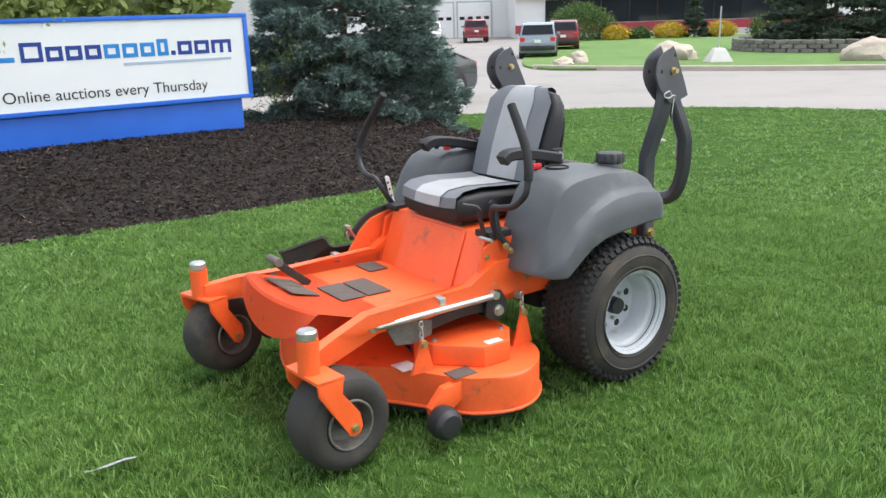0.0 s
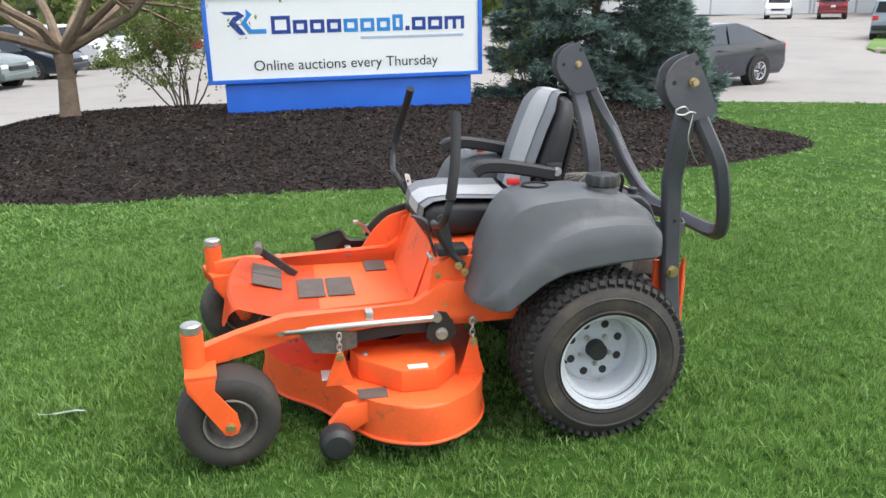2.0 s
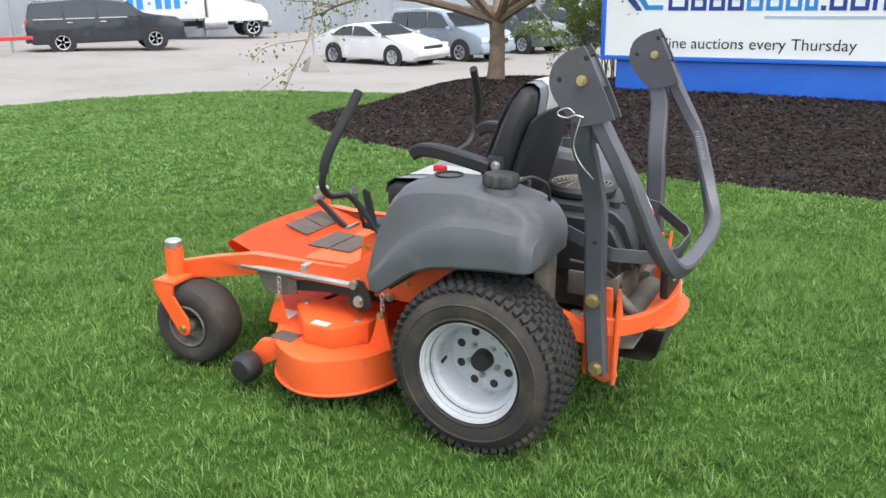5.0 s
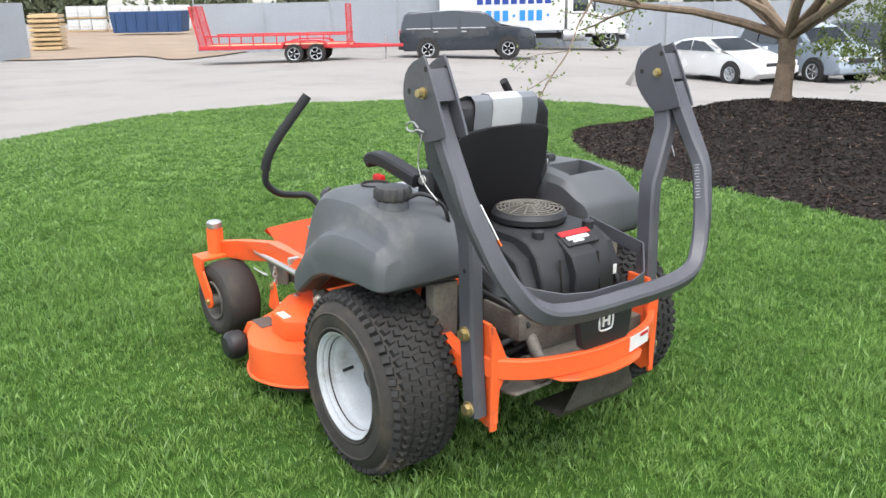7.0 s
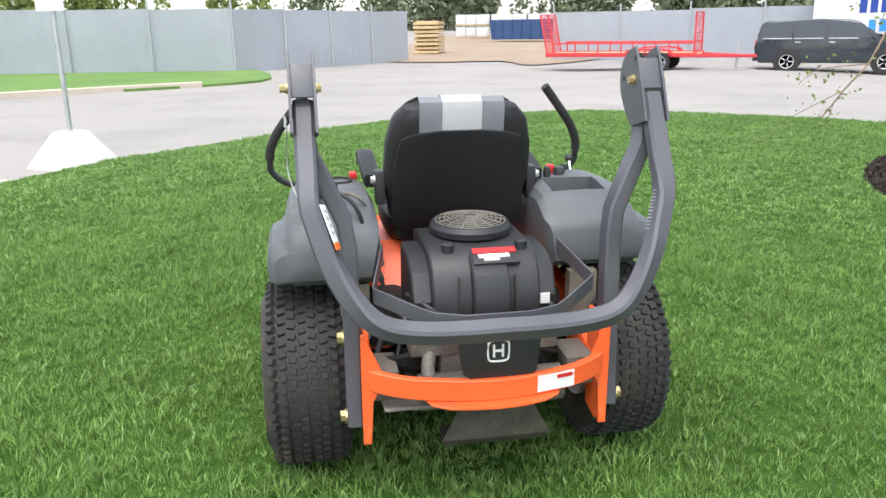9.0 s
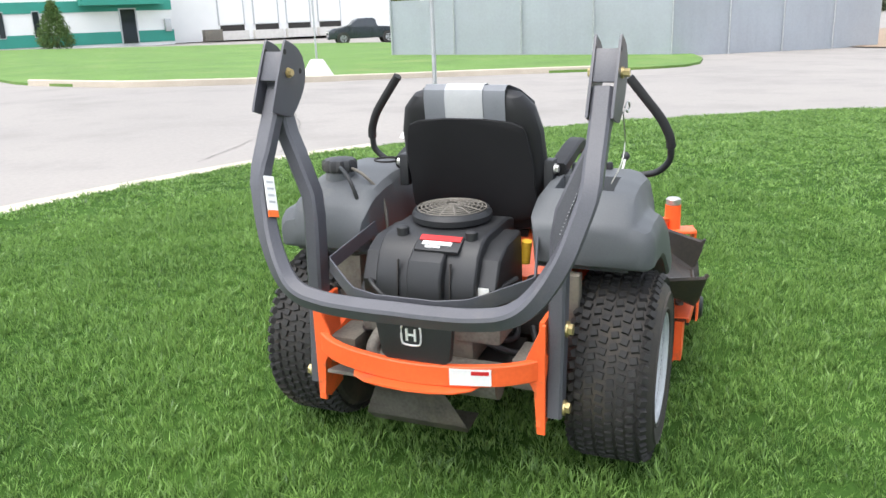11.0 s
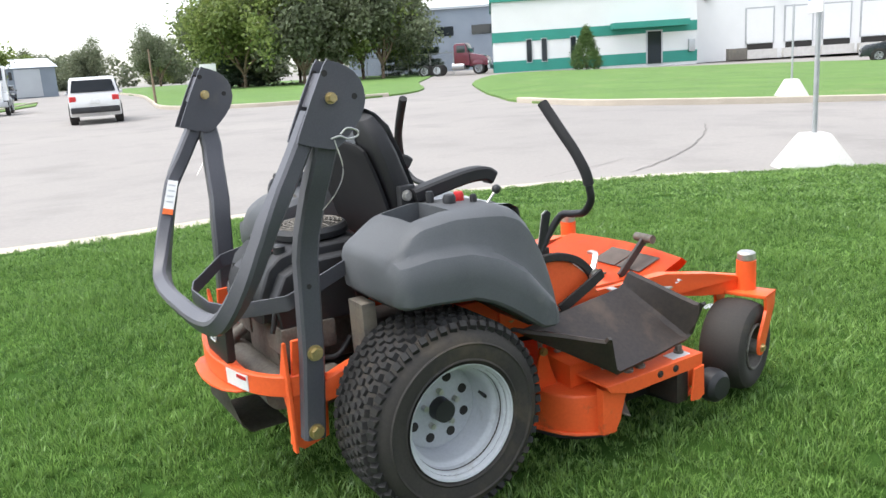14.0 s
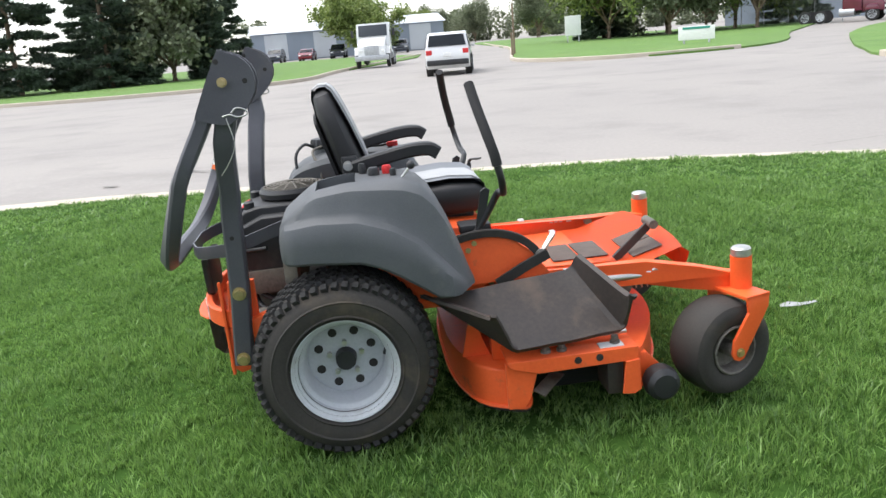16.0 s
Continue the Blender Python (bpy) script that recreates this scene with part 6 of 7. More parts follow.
def vehicle(kind, x, y, heading, paint, label, category, group="", tail=True):
    L, W, H, outline, belt, windows, rear, front, r, axles = SHAPES[kind]
    v = empty("pickup_truck" if kind == "pickup" else "car", pose(x, y, gz(x, y) - 0.055, 0, 0, heading), label, category, group)
    half = lambda z: W / 2 * (1 - 0.17 * max(0, (z - belt) / (H - belt)))
    body = slab(outline, -W / 2, W / 2, None, 0.07, 3)
    for q in body.verts:
        k = half(q.co.z) / (W / 2)
        q.co.y *= k * (1 - 0.05 * max(0, (abs(q.co.x) - L * 0.38) / (L * 0.12)))
    part("body", body, paint, v)
    for s in (1, -1):
        for w in windows:
            bm = bmesh.new()
            a = [bm.verts.new((px, s * (half(pz) + 0.012), pz)) for px, pz in w]
            b = [bm.verts.new((px, s * (half(pz) - 0.02), pz)) for px, pz in w]
            bm.faces.new(a), bm.faces.new(b[::-1])
            for i in range(len(a)):
                bm.faces.new((a[i], b[i], b[(i + 1) % len(a)], a[(i + 1) % len(a)]))
            part("side_window", bm, GLASS, v, smooth=False)
            left = min(px for px, pz in w)
            if w is not windows[0] or len(windows) == 2:
                part("door_handle", boxed((left + 0.13, s * (W / 2 + 0.012), belt - 0.1), (0.2, 0.03, 0.035), bevel=0.01), RIM if kind == "big_suv" else paint, v)
            if kind == "big_suv":
                part("window_trim", boxed((left + 0.5, s * (W / 2 + 0.006), belt + 0.035), (1.0, 0.02, 0.035), bevel=0.006), RIM, v, "bright chrome strip")
        for ax in axles:
            part("wheel_arch", rod((ax, s * (W / 2 - 0.25), r), (ax, s * (W / 2 + 0.004), r), r * 1.18, seg=28), DARK, v)
            wheel(v, ax, s * (W / 2 - 0.09), r, s)
        part("mirror", boxed((axles[1] - 0.45, s * (W / 2 + 0.08), belt + 0.07), (0.1, 0.16, 0.13), bevel=0.03), paint, v)
        part("headlight", boxed((L / 2 - 0.1, s * W * 0.36, belt * 0.72), (0.16, W * 0.18, 0.13), bevel=0.03), WHITE_LABEL, v)
        part("taillight", boxed((-L / 2 + 0.07, s * W * 0.4, belt * 0.88), (0.12, W * 0.13, 0.22), bevel=0.03), RED, v)
    for (x0, z0, x1, z1), name in ((rear, "rear_window"), (front, "windscreen")):
        bm = bmesh.new()
        n = Vector((z1 - z0, 0, x0 - x1)).normalized()
        n = -n if n.z < 0 else n
        vs = []
        for px, pz in ((x0, z0), (x1, z1)):
            for s in (1, -1):
                vs.append(bm.verts.new(Vector((px, s * half(pz) * 0.86, pz)) + n * 0.028))
        bm.faces.new((vs[0], vs[1], vs[3], vs[2]))
        bmesh.ops.solidify(bm, geom=bm.faces[:], thickness=0.02)
        part(name, bm, GLASS, v, smooth=False)
    part("bumper", boxed((-L / 2 + 0.06, 0, 0.52), (0.2, W * 0.92, 0.22), bevel=0.05), BLACK if kind in ("suv", "big_suv") else paint, v)
    part("bumper", boxed((L / 2 - 0.06, 0, 0.45), (0.2, W * 0.92, 0.22), bevel=0.05), paint, v)
    part("grille", boxed((L / 2 - 0.01, 0, belt * 0.66), (0.06, W * 0.5, 0.14), bevel=0.01), BLACK, v)
    part("number_plate", boxed((-L / 2 - 0.03, 0, belt * 0.8), (0.02, 0.32, 0.15), bevel=0.005), WHITE_LABEL, v)
    return v


P_DARK, P_SILVER, P_RED = car_paint("dark_blue_car_paint", (0.014, 0.019, 0.032)), car_paint("silver_blue_car_paint", (0.27, 0.32, 0.37)), car_paint("deep_red_car_paint", (0.2, 0.015, 0.02))
P_WHITE, P_BLACK, P_GREEN, P_MAROON = car_paint("white_car_paint", (0.72, 0.72, 0.71)), car_paint("black_blue_car_paint", (0.02, 0.026, 0.036)), car_paint("grey_green_car_paint", (0.13, 0.16, 0.15)), car_paint("maroon_car_paint", (0.12, 0.012, 0.03))
vehicle("sedan", -1.12, 21.03, 236, P_DARK, "dark blue four-door sedan parked behind the spruce", "car")
vehicle("suv", 4.9, 43.5, 82, P_SILVER, "silver-blue SUV seen from behind with black bumper", "car")
vehicle("suv", 7.2, 51, 82, P_RED, "dark red SUV parked by the office", "car")
vehicle("pickup", 2.53, 70, 90, P_RED, "deep red pickup truck at the garage doors", "pickup truck")
vehicle("suv", -1.2, 71, -90, P_WHITE, "white van parked at the garage doors", "van")
vehicle("coupe", -22.2, 12.7, 26, P_WHITE, "white two-door coupe in the parking lot", "car")
vehicle("suv", -22.9, 15.6, 20, P_SILVER, "silver SUV in the parking lot", "car", "parked cars")
vehicle("suv", -24.2, 19.0, 16, P_GREEN, "grey-green SUV in the parking lot", "car", "parked cars")
vehicle("pickup", -27.9, 26.2, 12, P_WHITE, "white pickup truck in the parking lot", "pickup truck", "parked cars")
vehicle("sedan", -25.6, 22.6, 10, P_BLACK, "black sedan in the parking lot", "car", "parked cars")
vehicle("suv", -30, 31, 8, P_WHITE, "white SUV in the parking lot", "car", "parked cars")
vehicle("sedan", -31, 36, 30, P_RED, "deep red sedan in the parking lot", "car", "parked cars")
vehicle("suv", -36, 31, 30, P_DARK, "dark SUV in the parking lot", "car", "parked cars")
vehicle("sedan", -29, 41, 30, P_SILVER, "silver sedan in the parking lot", "car", "parked cars")
vehicle("big_suv", -31.6, 5.2, 90, P_BLACK, "large black SUV hitched to a red trailer", "car")
vehicle("suv", 15.7, -24.9, -64, P_WHITE, "white SUV on the road seen from behind", "car")
vehicle("pickup", -27.5, -50, -20, P_BLACK, "black pickup truck by the loading docks", "pickup truck")
for k in range(7):
    vehicle("sedan" if k % 2 else "suv", 55 + k * 3.3, -84 + k * 2.2, 120, (P_DARK, P_WHITE, P_BLACK, P_RED)[k % 4], ("dark blue car", "white car", "black car", "deep red car")[k % 4] + " in a distant parking row", "car", "distant parked cars")
vehicle("sedan", 27, -78, 10, P_WHITE, "white sedan parked under the far trees", "car")


def lorry(x, y, heading, box_length, label, name, paint, long_nose=True):
    """A truck with a bonnet, cab, and, where it has one, a box body."""
    t = empty(name, pose(x, y, gz(x, y) - 0.05, 0, 0, heading), label, "truck")
    part("cab", slab([(0, 0.8), (0, 2.5), (0.15, 2.7), (1.0, 2.7), (1.35, 1.9), (1.4, 0.8)], -1.05, 1.05, None, 0.08, 3), paint, t)
    part("bonnet", slab([(1.35, 0.7), (1.35, 1.85), (2.7, 1.55), (2.95, 1.3), (3.0, 0.7)], -0.85, 0.85, None, 0.12, 3), paint, t)
    part("grille", boxed((3.0, 0, 1.05), (0.06, 0.9, 0.6), bevel=0.02), GALV, t)
    part("bumper", boxed((3.05, 0, 0.6), (0.2, 2.1, 0.3), bevel=0.04), GALV, t)
    part("windscreen", boxed((1.24, 0, 2.25), (0.05, 1.8, 0.75), Matrix.Rotation(radians(-24), 3, "Y"), 0.02), GLASS, t)
    part("chassis", boxed((-box_length / 2 + 1.2, 0, 0.72), (box_length + 3.0, 0.9, 0.22), bevel=0.02), DARK, t)
    for s in (1, -1):
        part("side_window", boxed((0.65, s * 1.05, 2.2), (0.75, 0.03, 0.6), bevel=0.02), GLASS, t)
        part("mirror", boxed((1.3, s * 1.3, 2.1), (0.08, 0.18, 0.45), bevel=0.03), BLACK, t)
        part("headlight", boxed((2.98, s * 0.7, 1.0), (0.08, 0.22, 0.2), bevel=0.03), WHITE_LABEL, t)
        part("fuel_tank", rod((-0.2, s * 0.85, 0.75), (0.9, s * 0.85, 0.75), 0.3, seg=18), GALV, t)
        part("fender", slab([(1.6, 0.8), (1.75, 1.15), (2.1, 1.28), (2.5, 1.2), (2.72, 0.8)], s * 0.95 - 0.16, s * 0.95 + 0.16, None, 0.04, 2), paint, t)
        wheel(t, 2.15, s * 0.95, 0.5, s)
        wheel(t, -box_length + 1.6 if box_length else -1.6, s * 0.9, 0.5, s)
        if not box_length:
            wheel(t, -2.75, s * 0.9, 0.5, s)
    if box_length:
        part("cargo_box", boxed((-box_length / 2 - 0.15, 0, 2.35), (box_length, 2.4, 2.7), bevel=0.03), P_WHITE, t, "white cargo box")
        for k in range(9):
            part("print_bar", boxed((-1.0 - k * 0.42, -1.215, 1.75), (0.28 if k % 4 else 0.12, 0.02, 0.5 if k % 4 else 0.12), bevel=0), SKYBLUE, t, smooth=False)
            part("print_bar", boxed((-1.0 - k * 0.42, -1.215, 2.6), (0.3, 0.02, 0.6), bevel=0), NAVY, t, smooth=False)
    return t


lorry(-39.5, 10.5, 90, 6.2, "white box truck with blue printing", "box_truck", P_WHITE)
lorry(28.6, -38.6, 118, 0, "white tractor truck facing the road", "tractor_truck", P_WHITE)
lorry(3.0, -67, 170, 0, "maroon tractor truck beside the green and white building", "tractor_truck", P_MAROON)


def trailer():
    t = empty("utility_trailer", pose(-29.6, -2.3, gz(-29.6, -2.3) - 0.05, 0, 0, 90), "red open utility trailer with raised mesh ramps", "trailer")
    part("bed", boxed((0, 0, 0.62), (5.7, 1.9, 0.08), bevel=0.01), TIMBER, t)
    for s in (1, -1):
        part("side_rail", boxed((0, s * 0.98, 0.62), (5.8, 0.08, 0.16), bevel=0.01), TRAILER_RED, t)
        part("top_rail", boxed((0.1, s * 0.98, 1.05), (5.5, 0.06, 0.06), bevel=0.01), TRAILER_RED, t)
        for k in range(7):
            part("rail_post", boxed((-2.6 + k * 0.9, s * 0.98, 0.84), (0.05, 0.05, 0.4), bevel=0.008), TRAILER_RED, t)
        for x in (0.75, 1.6):
            wheel(t, x, s * 1.1, 0.36, s)
        part("mudguard", slab([(0.25, 0.6), (0.35, 0.8), (0.65, 0.86), (1.7, 0.86), (2.0, 0.8), (2.1, 0.6), (2.02, 0.6), (1.9, 0.76), (1.65, 0.81), (0.7, 0.81), (0.45, 0.76), (0.33, 0.6)], s * 1.12 - 0.13, s * 1.12 + 0.13), TRAILER_RED, t)
    for x, w0, y0 in [(-2.85, 0.95, -0.48), (-2.85, 0.95, 0.48), (2.8, 1.9, 0)]:
        g = bmesh.new()
        h, tilt = 1.5, (-0.3 if x < 0 else 0.0)
        P = lambda u, v: (x + tilt * v / h, y0 + u, 0.65 + v)
        for u in (-w0 / 2, w0 / 2):
            sweep(g, [P(u, 0), P(u, h)], 0.03, 6)
        for v in (0, h / 2, h):
            sweep(g, [P(-w0 / 2, v), P(w0 / 2, v)], 0.025, 6)
        for k in range(1, 9):
            sweep(g, [P(-w0 / 2 + w0 * k / 9, 0), P(-w0 / 2 + w0 * k / 9, h)], 0.009, 4)
        for k in range(1, 12):
            sweep(g, [P(-w0 / 2, h * k / 12), P(w0 / 2, h * k / 12)], 0.007, 4)
        part("mesh_ramp", g, TRAILER_RED, t)
    part("tongue", swept([(2.85, 0.8, 0.58), (4.4, 0, 0.55), (4.9, 0, 0.55)], flat=(0.1, 0.12)), TRAILER_RED, t)
    part("tongue", swept([(2.85, -0.8, 0.58), (4.4, 0, 0.55)], flat=(0.1, 0.12)), TRAILER_RED, t)
    part("jack", rod((4.2, 0.2, 0.05), (4.2, 0.2, 1.0), 0.04), GALV, t)


trailer()


# ---- fences and walls of sheet metal ----
def sheet_fence(pts, h, name, label, posts=3.0):
    """Ribbed sheet panels between steel posts."""
    f = empty(name, None, label, "fence", kind="structure")
    for a, b in zip(pts, pts[1:]):
        a, b = Vector((*a, 0)), Vector((*b, 0))
        n = max(1, round((b - a).length / posts))
        for k in range(n):
            p, q = a.lerp(b, k / n), a.lerp(b, (k + 1) / n)
            d = (q - p).normalized()
            s = Vector((-d.y, d.x, 0))
            bm = bmesh.new()
            m = 12
            row = []
            for i in range(m * 2 + 1):
                c = p.lerp(q, i / (m * 2))
                row.append(c + s * (0.007 if i % 4 in (1, 2) else 0))
            lo = [bm.verts.new((c.x, c.y, gz(c.x, c.y) - 0.1)) for c in row]
            hi = [bm.verts.new((c.x, c.y, gz(p.x, p.y) + h)) for c in row]
            for i in range(m * 2):
                bm.faces.new((lo[i], lo[i + 1], hi[i + 1], hi[i]))
            bmesh.ops.solidify(bm, geom=bm.faces[:], thickness=0.02)
            part("panel", bm, FENCE_PANEL, f, smooth=False)
            part("post", rod((p.x - s.x * 0.08, p.y - s.y * 0.08, gz(p.x, p.y) - 0.1), (p.x - s.x * 0.08, p.y - s.y * 0.08, gz(p.x, p.y) + h + 0.35), 0.04, seg=8), GALV, f)
    return f


sheet_fence([(-17.4, -28), (-24.3, -17.2), (-36, -15.2)], 2.45, "fence", "tall pale grey sheet metal fence along the verge")
sheet_fence([(-38.5, -8), (-39.5, 2), (-45, 20), (-42, 34)], 2.3, "fence", "pale grey sheet metal fence behind the trailer")


def mesh_fence(pts, h):
    f = empty("fence", None, "galvanised chain-link fence behind the grass verge", "fence", kind="structure")
    for a, b in zip(pts, pts[1:]):
        a, b = Vector((*a, 0)), Vector((*b, 0))
        n = round((b - a).length / 3)
        for k in range(n + 1):
            p = a.lerp(b, k / n)
            part("post", rod((p.x, p.y, gz(p.x, p.y) - 0.1), (p.x, p.y, gz(p.x, p.y) + h), 0.04, seg=6), GALV, f)
        bm = bmesh.new()
        L = (b - a).length
        for k in range(int(L / 0.22)):
            for sg in (1, -1):
                u0 = k * 0.22
                u1 = u0 + sg * h
                if 0 <= u1 <= L:
                    p, q = a.lerp(b, u0 / L), a.lerp(b, u1 / L)
                    sweep(bm, [(p.x, p.y, gz(p.x, p.y)), (q.x, q.y, gz(q.x, q.y) + h)], 0.008, 3)
        sweep(bm, [(a.x, a.y, gz(a.x, a.y) + h), (b.x, b.y, gz(b.x, b.y) + h)], 0.03, 5)
        part("wire_mesh", bm, GALV, f)


mesh_fence([(3.5, -72), (13, -80)], 2.0)


# ---- buildings ----
def wall_panel(parent, name, c, s, material, bevel=0.0):
    return part(name, boxed(c, s, bevel=bevel), material, parent, smooth=False)


green = empty("warehouse", pose(0, 0, 0.0), "white warehouse with green bands and loading docks", "building")
b0 = gz(-8, -67) - 0.2
wall_panel(green, "wall", (-9.0, -75.0, b0 + 3.1), (17.4, 18.0, 6.2), WHITE_WALL)
wall_panel(green, "wall", (-29.5, -79.0, b0 + 3.2), (23.6, 18.0, 6.4), WHITE_WALL)
wall_panel(green, "roof", (-9.0, -75.0, b0 + 6.35), (17.8, 18.4, 0.3), GREEN_BAND)
wall_panel(green, "roof", (-29.5, -79.0, b0 + 6.5), (23.9, 18.4, 0.25), FENCE_PANEL)
for z, h in ((3.25, 0.85), (0.75, 0.95)):
    wall_panel(green, "band", (-9.0, -65.97, b0 + z), (17.44, 0.08, h), GREEN_BAND)
    wall_panel(green, "band", (-0.28, -75, b0 + z), (0.08, 17.9, h), GREEN_BAND)
wall_panel(green, "canopy", (-13.6, -65.3, b0 + 3.55), (6.4, 1.5, 0.5), GREEN_BAND)
for x in (-3.4, -4.7, -7.2):
    w = wall_panel(green, "window", (x, -65.9, b0 + 2.0), (0.42, 0.1, 1.9), GLASS)
    wall_panel(w, "window_frame", (x, -65.93, b0 + 2.0), (0.54, 0.08, 2.02), GALV)
d = wall_panel(green, "door", (-14.1, -65.9, b0 + 1.6), (1.15, 0.1, 2.7), GLASS)
wall_panel(d, "door_frame", (-14.1, -65.93, b0 + 1.62), (1.4, 0.09, 2.85), GALV)
for x in (-24.2, -27.6, -30.9, -34.2):
    d = wall_panel(green, "dock_door", (x, -69.95, b0 + 2.9), (2.3, 0.12, 3.0), WHITE_WALL)
    wall_panel(d, "door_frame", (x, -69.98, b0 + 2.95), (2.55, 0.1, 3.15), GALV)
    wall_panel(green, "dock_bumper", (x, -69.85, b0 + 1.1), (2.2, 0.35, 0.5), DARK)
    wall_panel(green, "dock_wall", (x, -69.7, b0 + 0.45), (2.8, 0.6, 0.8), CONCRETE)
for x in (-19.5, -26, -33):
    wall_panel(green, "roof_lamp", (x, -69.7, b0 + 5.6), (0.5, 0.5, 0.3), DARK)
part("meter_box", boxed((-17.2, -65.7, b0 + 1.6), (0.5, 0.4, 1.0), bevel=0.02), GALV, green)
part("air_unit", boxed((-21.5, -67.5, b0 + 0.55), (1.6, 0.9, 1.0), bevel=0.03), DIRTY, green)

far_hall = empty("hangar", pose(74, -99, 0.2, 0, 0, 38), "long low pale hall in the distance", "building")
wall_panel(far_hall, "wall", (0, 0, 2.0), (28, 14, 4.0), GREY_WALL)
part("roof", slab([(-7.3, 4.0), (0, 5.4), (7.3, 4.0)], -14.4, 14.4, None, 0, 1, "yz"), FENCE_PANEL, far_hall, smooth=False)
for k in range(4):
    wall_panel(far_hall, "door", (-10.5 + k * 7, 7.03, 2.0), (3.2, 0.1, 3.6), FENCE_PANEL)
blue_hall = empty("factory_hall", pose(6, -112, 0.2), "grey-blue metal hall behind the trees", "building")
wall_panel(blue_hall, "wall", (0, 0, 4), (26, 16, 8), GREY_WALL)
wall_panel(blue_hall, "roof", (0, 0, 8.15), (26.6, 16.6, 0.3), FENCE_PANEL)
for k in range(5):
    wall_panel(blue_hall, "window", (-10 + k * 5, 8.03, 5.2), (2.6, 0.1, 1.2), GLASS)

office = empty("office_building", pose(-2.3, 0, gz(20, 74) - 0.1), "white office with red band and dark window strip", "building")
wall_panel(office, "wall", (23.5, 83, 2.9), (30.0, 18, 5.8), WHITE_WALL)
wall_panel(office, "plinth", (23.5, 73.93, 0.2), (30.02, 0.2, 0.5), CONCRETE)
wall_panel(office, "red_band", (23.5, 73.94, 0.8), (30.02, 0.16, 0.75), RED_BAND)
wall_panel(office, "fascia", (23.5, 73.6, 4.2), (30.6, 1.0, 1.6), WHITE_WALL)
wall_panel(office, "roof", (23.5, 83, 5.9), (30.8, 18.6, 0.25), FENCE_PANEL)
for k in range(12):
    if k in (0, 11):
        continue
    w = wall_panel(office, "window", (9.8 + k * 2.45, 73.93, 2.25), (2.3, 0.1, 2.0), GLASS)
    wall_panel(w, "window_frame", (9.8 + k * 2.45 + 1.22, 73.9, 2.25), (0.1, 0.14, 2.0), DARK)
garage = empty("garage_building", pose(-2.3, 0, gz(2, 82) - 0.1), "white garage building with panelled overhead doors", "building")
wall_panel(garage, "wall", (-8, 92, 3.2), (33, 18, 6.4), WHITE_WALL)
wall_panel(garage, "roof", (-8, 92, 6.5), (33.6, 18.6, 0.25), FENCE_PANEL)
for x in (-14, -7, 1.5, 5.2):
    d = wall_panel(garage, "overhead_door", (x, 82.95, 1.7), (3.2, 0.12, 3.3), WHITE_WALL)
    wall_panel(d, "door_frame", (x, 82.98, 1.75), (3.5, 0.1, 3.5), GALV)
    for k in range(4):
        wall_panel(d, "door_window", (x - 1.2 + k * 0.8, 82.88, 1.9), (0.5, 0.05, 0.3), GLASS)


# ---- signs, posts, stones, yard goods ----
def cone_post(x, y, h, label, w=0.9, hb=0.5, material=CONCRETE):
    t = empty("sign_post", pose(x, y, gz(x, y) - 0.05), label, "sign post")
    b = bmesh.new()
    rings(b, [[(s1 * k * w / 2, s2 * k * w / 2, z) for s1, s2 in ((1, 1), (-1, 1), (-1, -1), (1, -1))] for k, z in ((1, 0), (0.97, 0.04), (0.42, hb - 0.03), (0.36, hb))])
    bmesh.ops.bevel(b, geom=b.edges[:], offset=0.012, segments=2, affect="EDGES")
    part("concrete_base", b, material, t, "pale concrete pyramid base")
    part("post", rod((0, 0, hb - 0.02), (0, 0, h), 0.03, seg=14), GALV, t)
    return t


enter = cone_post(-3.9, -3.13, 2.6, "enter sign on a steel post in a concrete base", 0.78, 0.44)
part("sign_plate", boxed((0.04, 0.0, 2.2), (0.012, 0.46, 0.72), bevel=0.004), WHITE_LABEL, enter, "white sign plate")
writing("lettering", "ENTER", 0.15, Matrix.Translation((0.049, 0.0, 2.03)) @ Matrix.Rotation(radians(90), 4, "Z") @ Matrix.Rotation(radians(90), 4, "X"), SKYBLUE, enter, 0.40)
cone_post(-8.6, -17.3, 2.6, "thin steel post in a concrete base on the verge", 0.8, 0.55)
cone_post(10.96, 33.4, 2.2, "short steel post in a concrete base on the grass island", 1.0, 0.6)
cone_post(-19.15, 9.45, 1.0, "small post in a weathered concrete base by the parking lot", 0.65, 0.42, ASPHALT)


def plain_sign(x, y, w, h, z, turn, material, label):
    t = empty("small_sign", pose(x, y, gz(x, y), 0, 0, turn), label, "sign")
    part("sign_plate", boxed((0, 0, z + h / 2), (w, 0.08, h), bevel=0.01), material, t)
    for s in (1, -1):
        part("leg", boxed((s * w * 0.35, 0, z / 2), (0.1, 0.07, z + 0.1), bevel=0.01), GALV, t)
    return t


t = plain_sign(8.5, -39.6, 2.0, 0.72, 0.2, -8, WHITE_LABEL, "low white roadside sign with a green bar")
part("bar", boxed((0, 0.05, 0.82), (1.5, 0.02, 0.12), bevel=0), GREEN_BAND, t, smooth=False)
plain_sign(24.5, -64, 1.4, 1.7, 0.6, 20, WHITE_LABEL, "pale upright sign board beside the road")
for x, y, h in [(18.6, -37.8, 1.4), (20.8, -43, 3.2)]:
    tagged(part("pole", rod((x, y, gz(x, y) - 0.1), (x, y, gz(x, y) + h), 0.07, 0.05, 10), BARK), "dark slender pole beside the road", "pole")


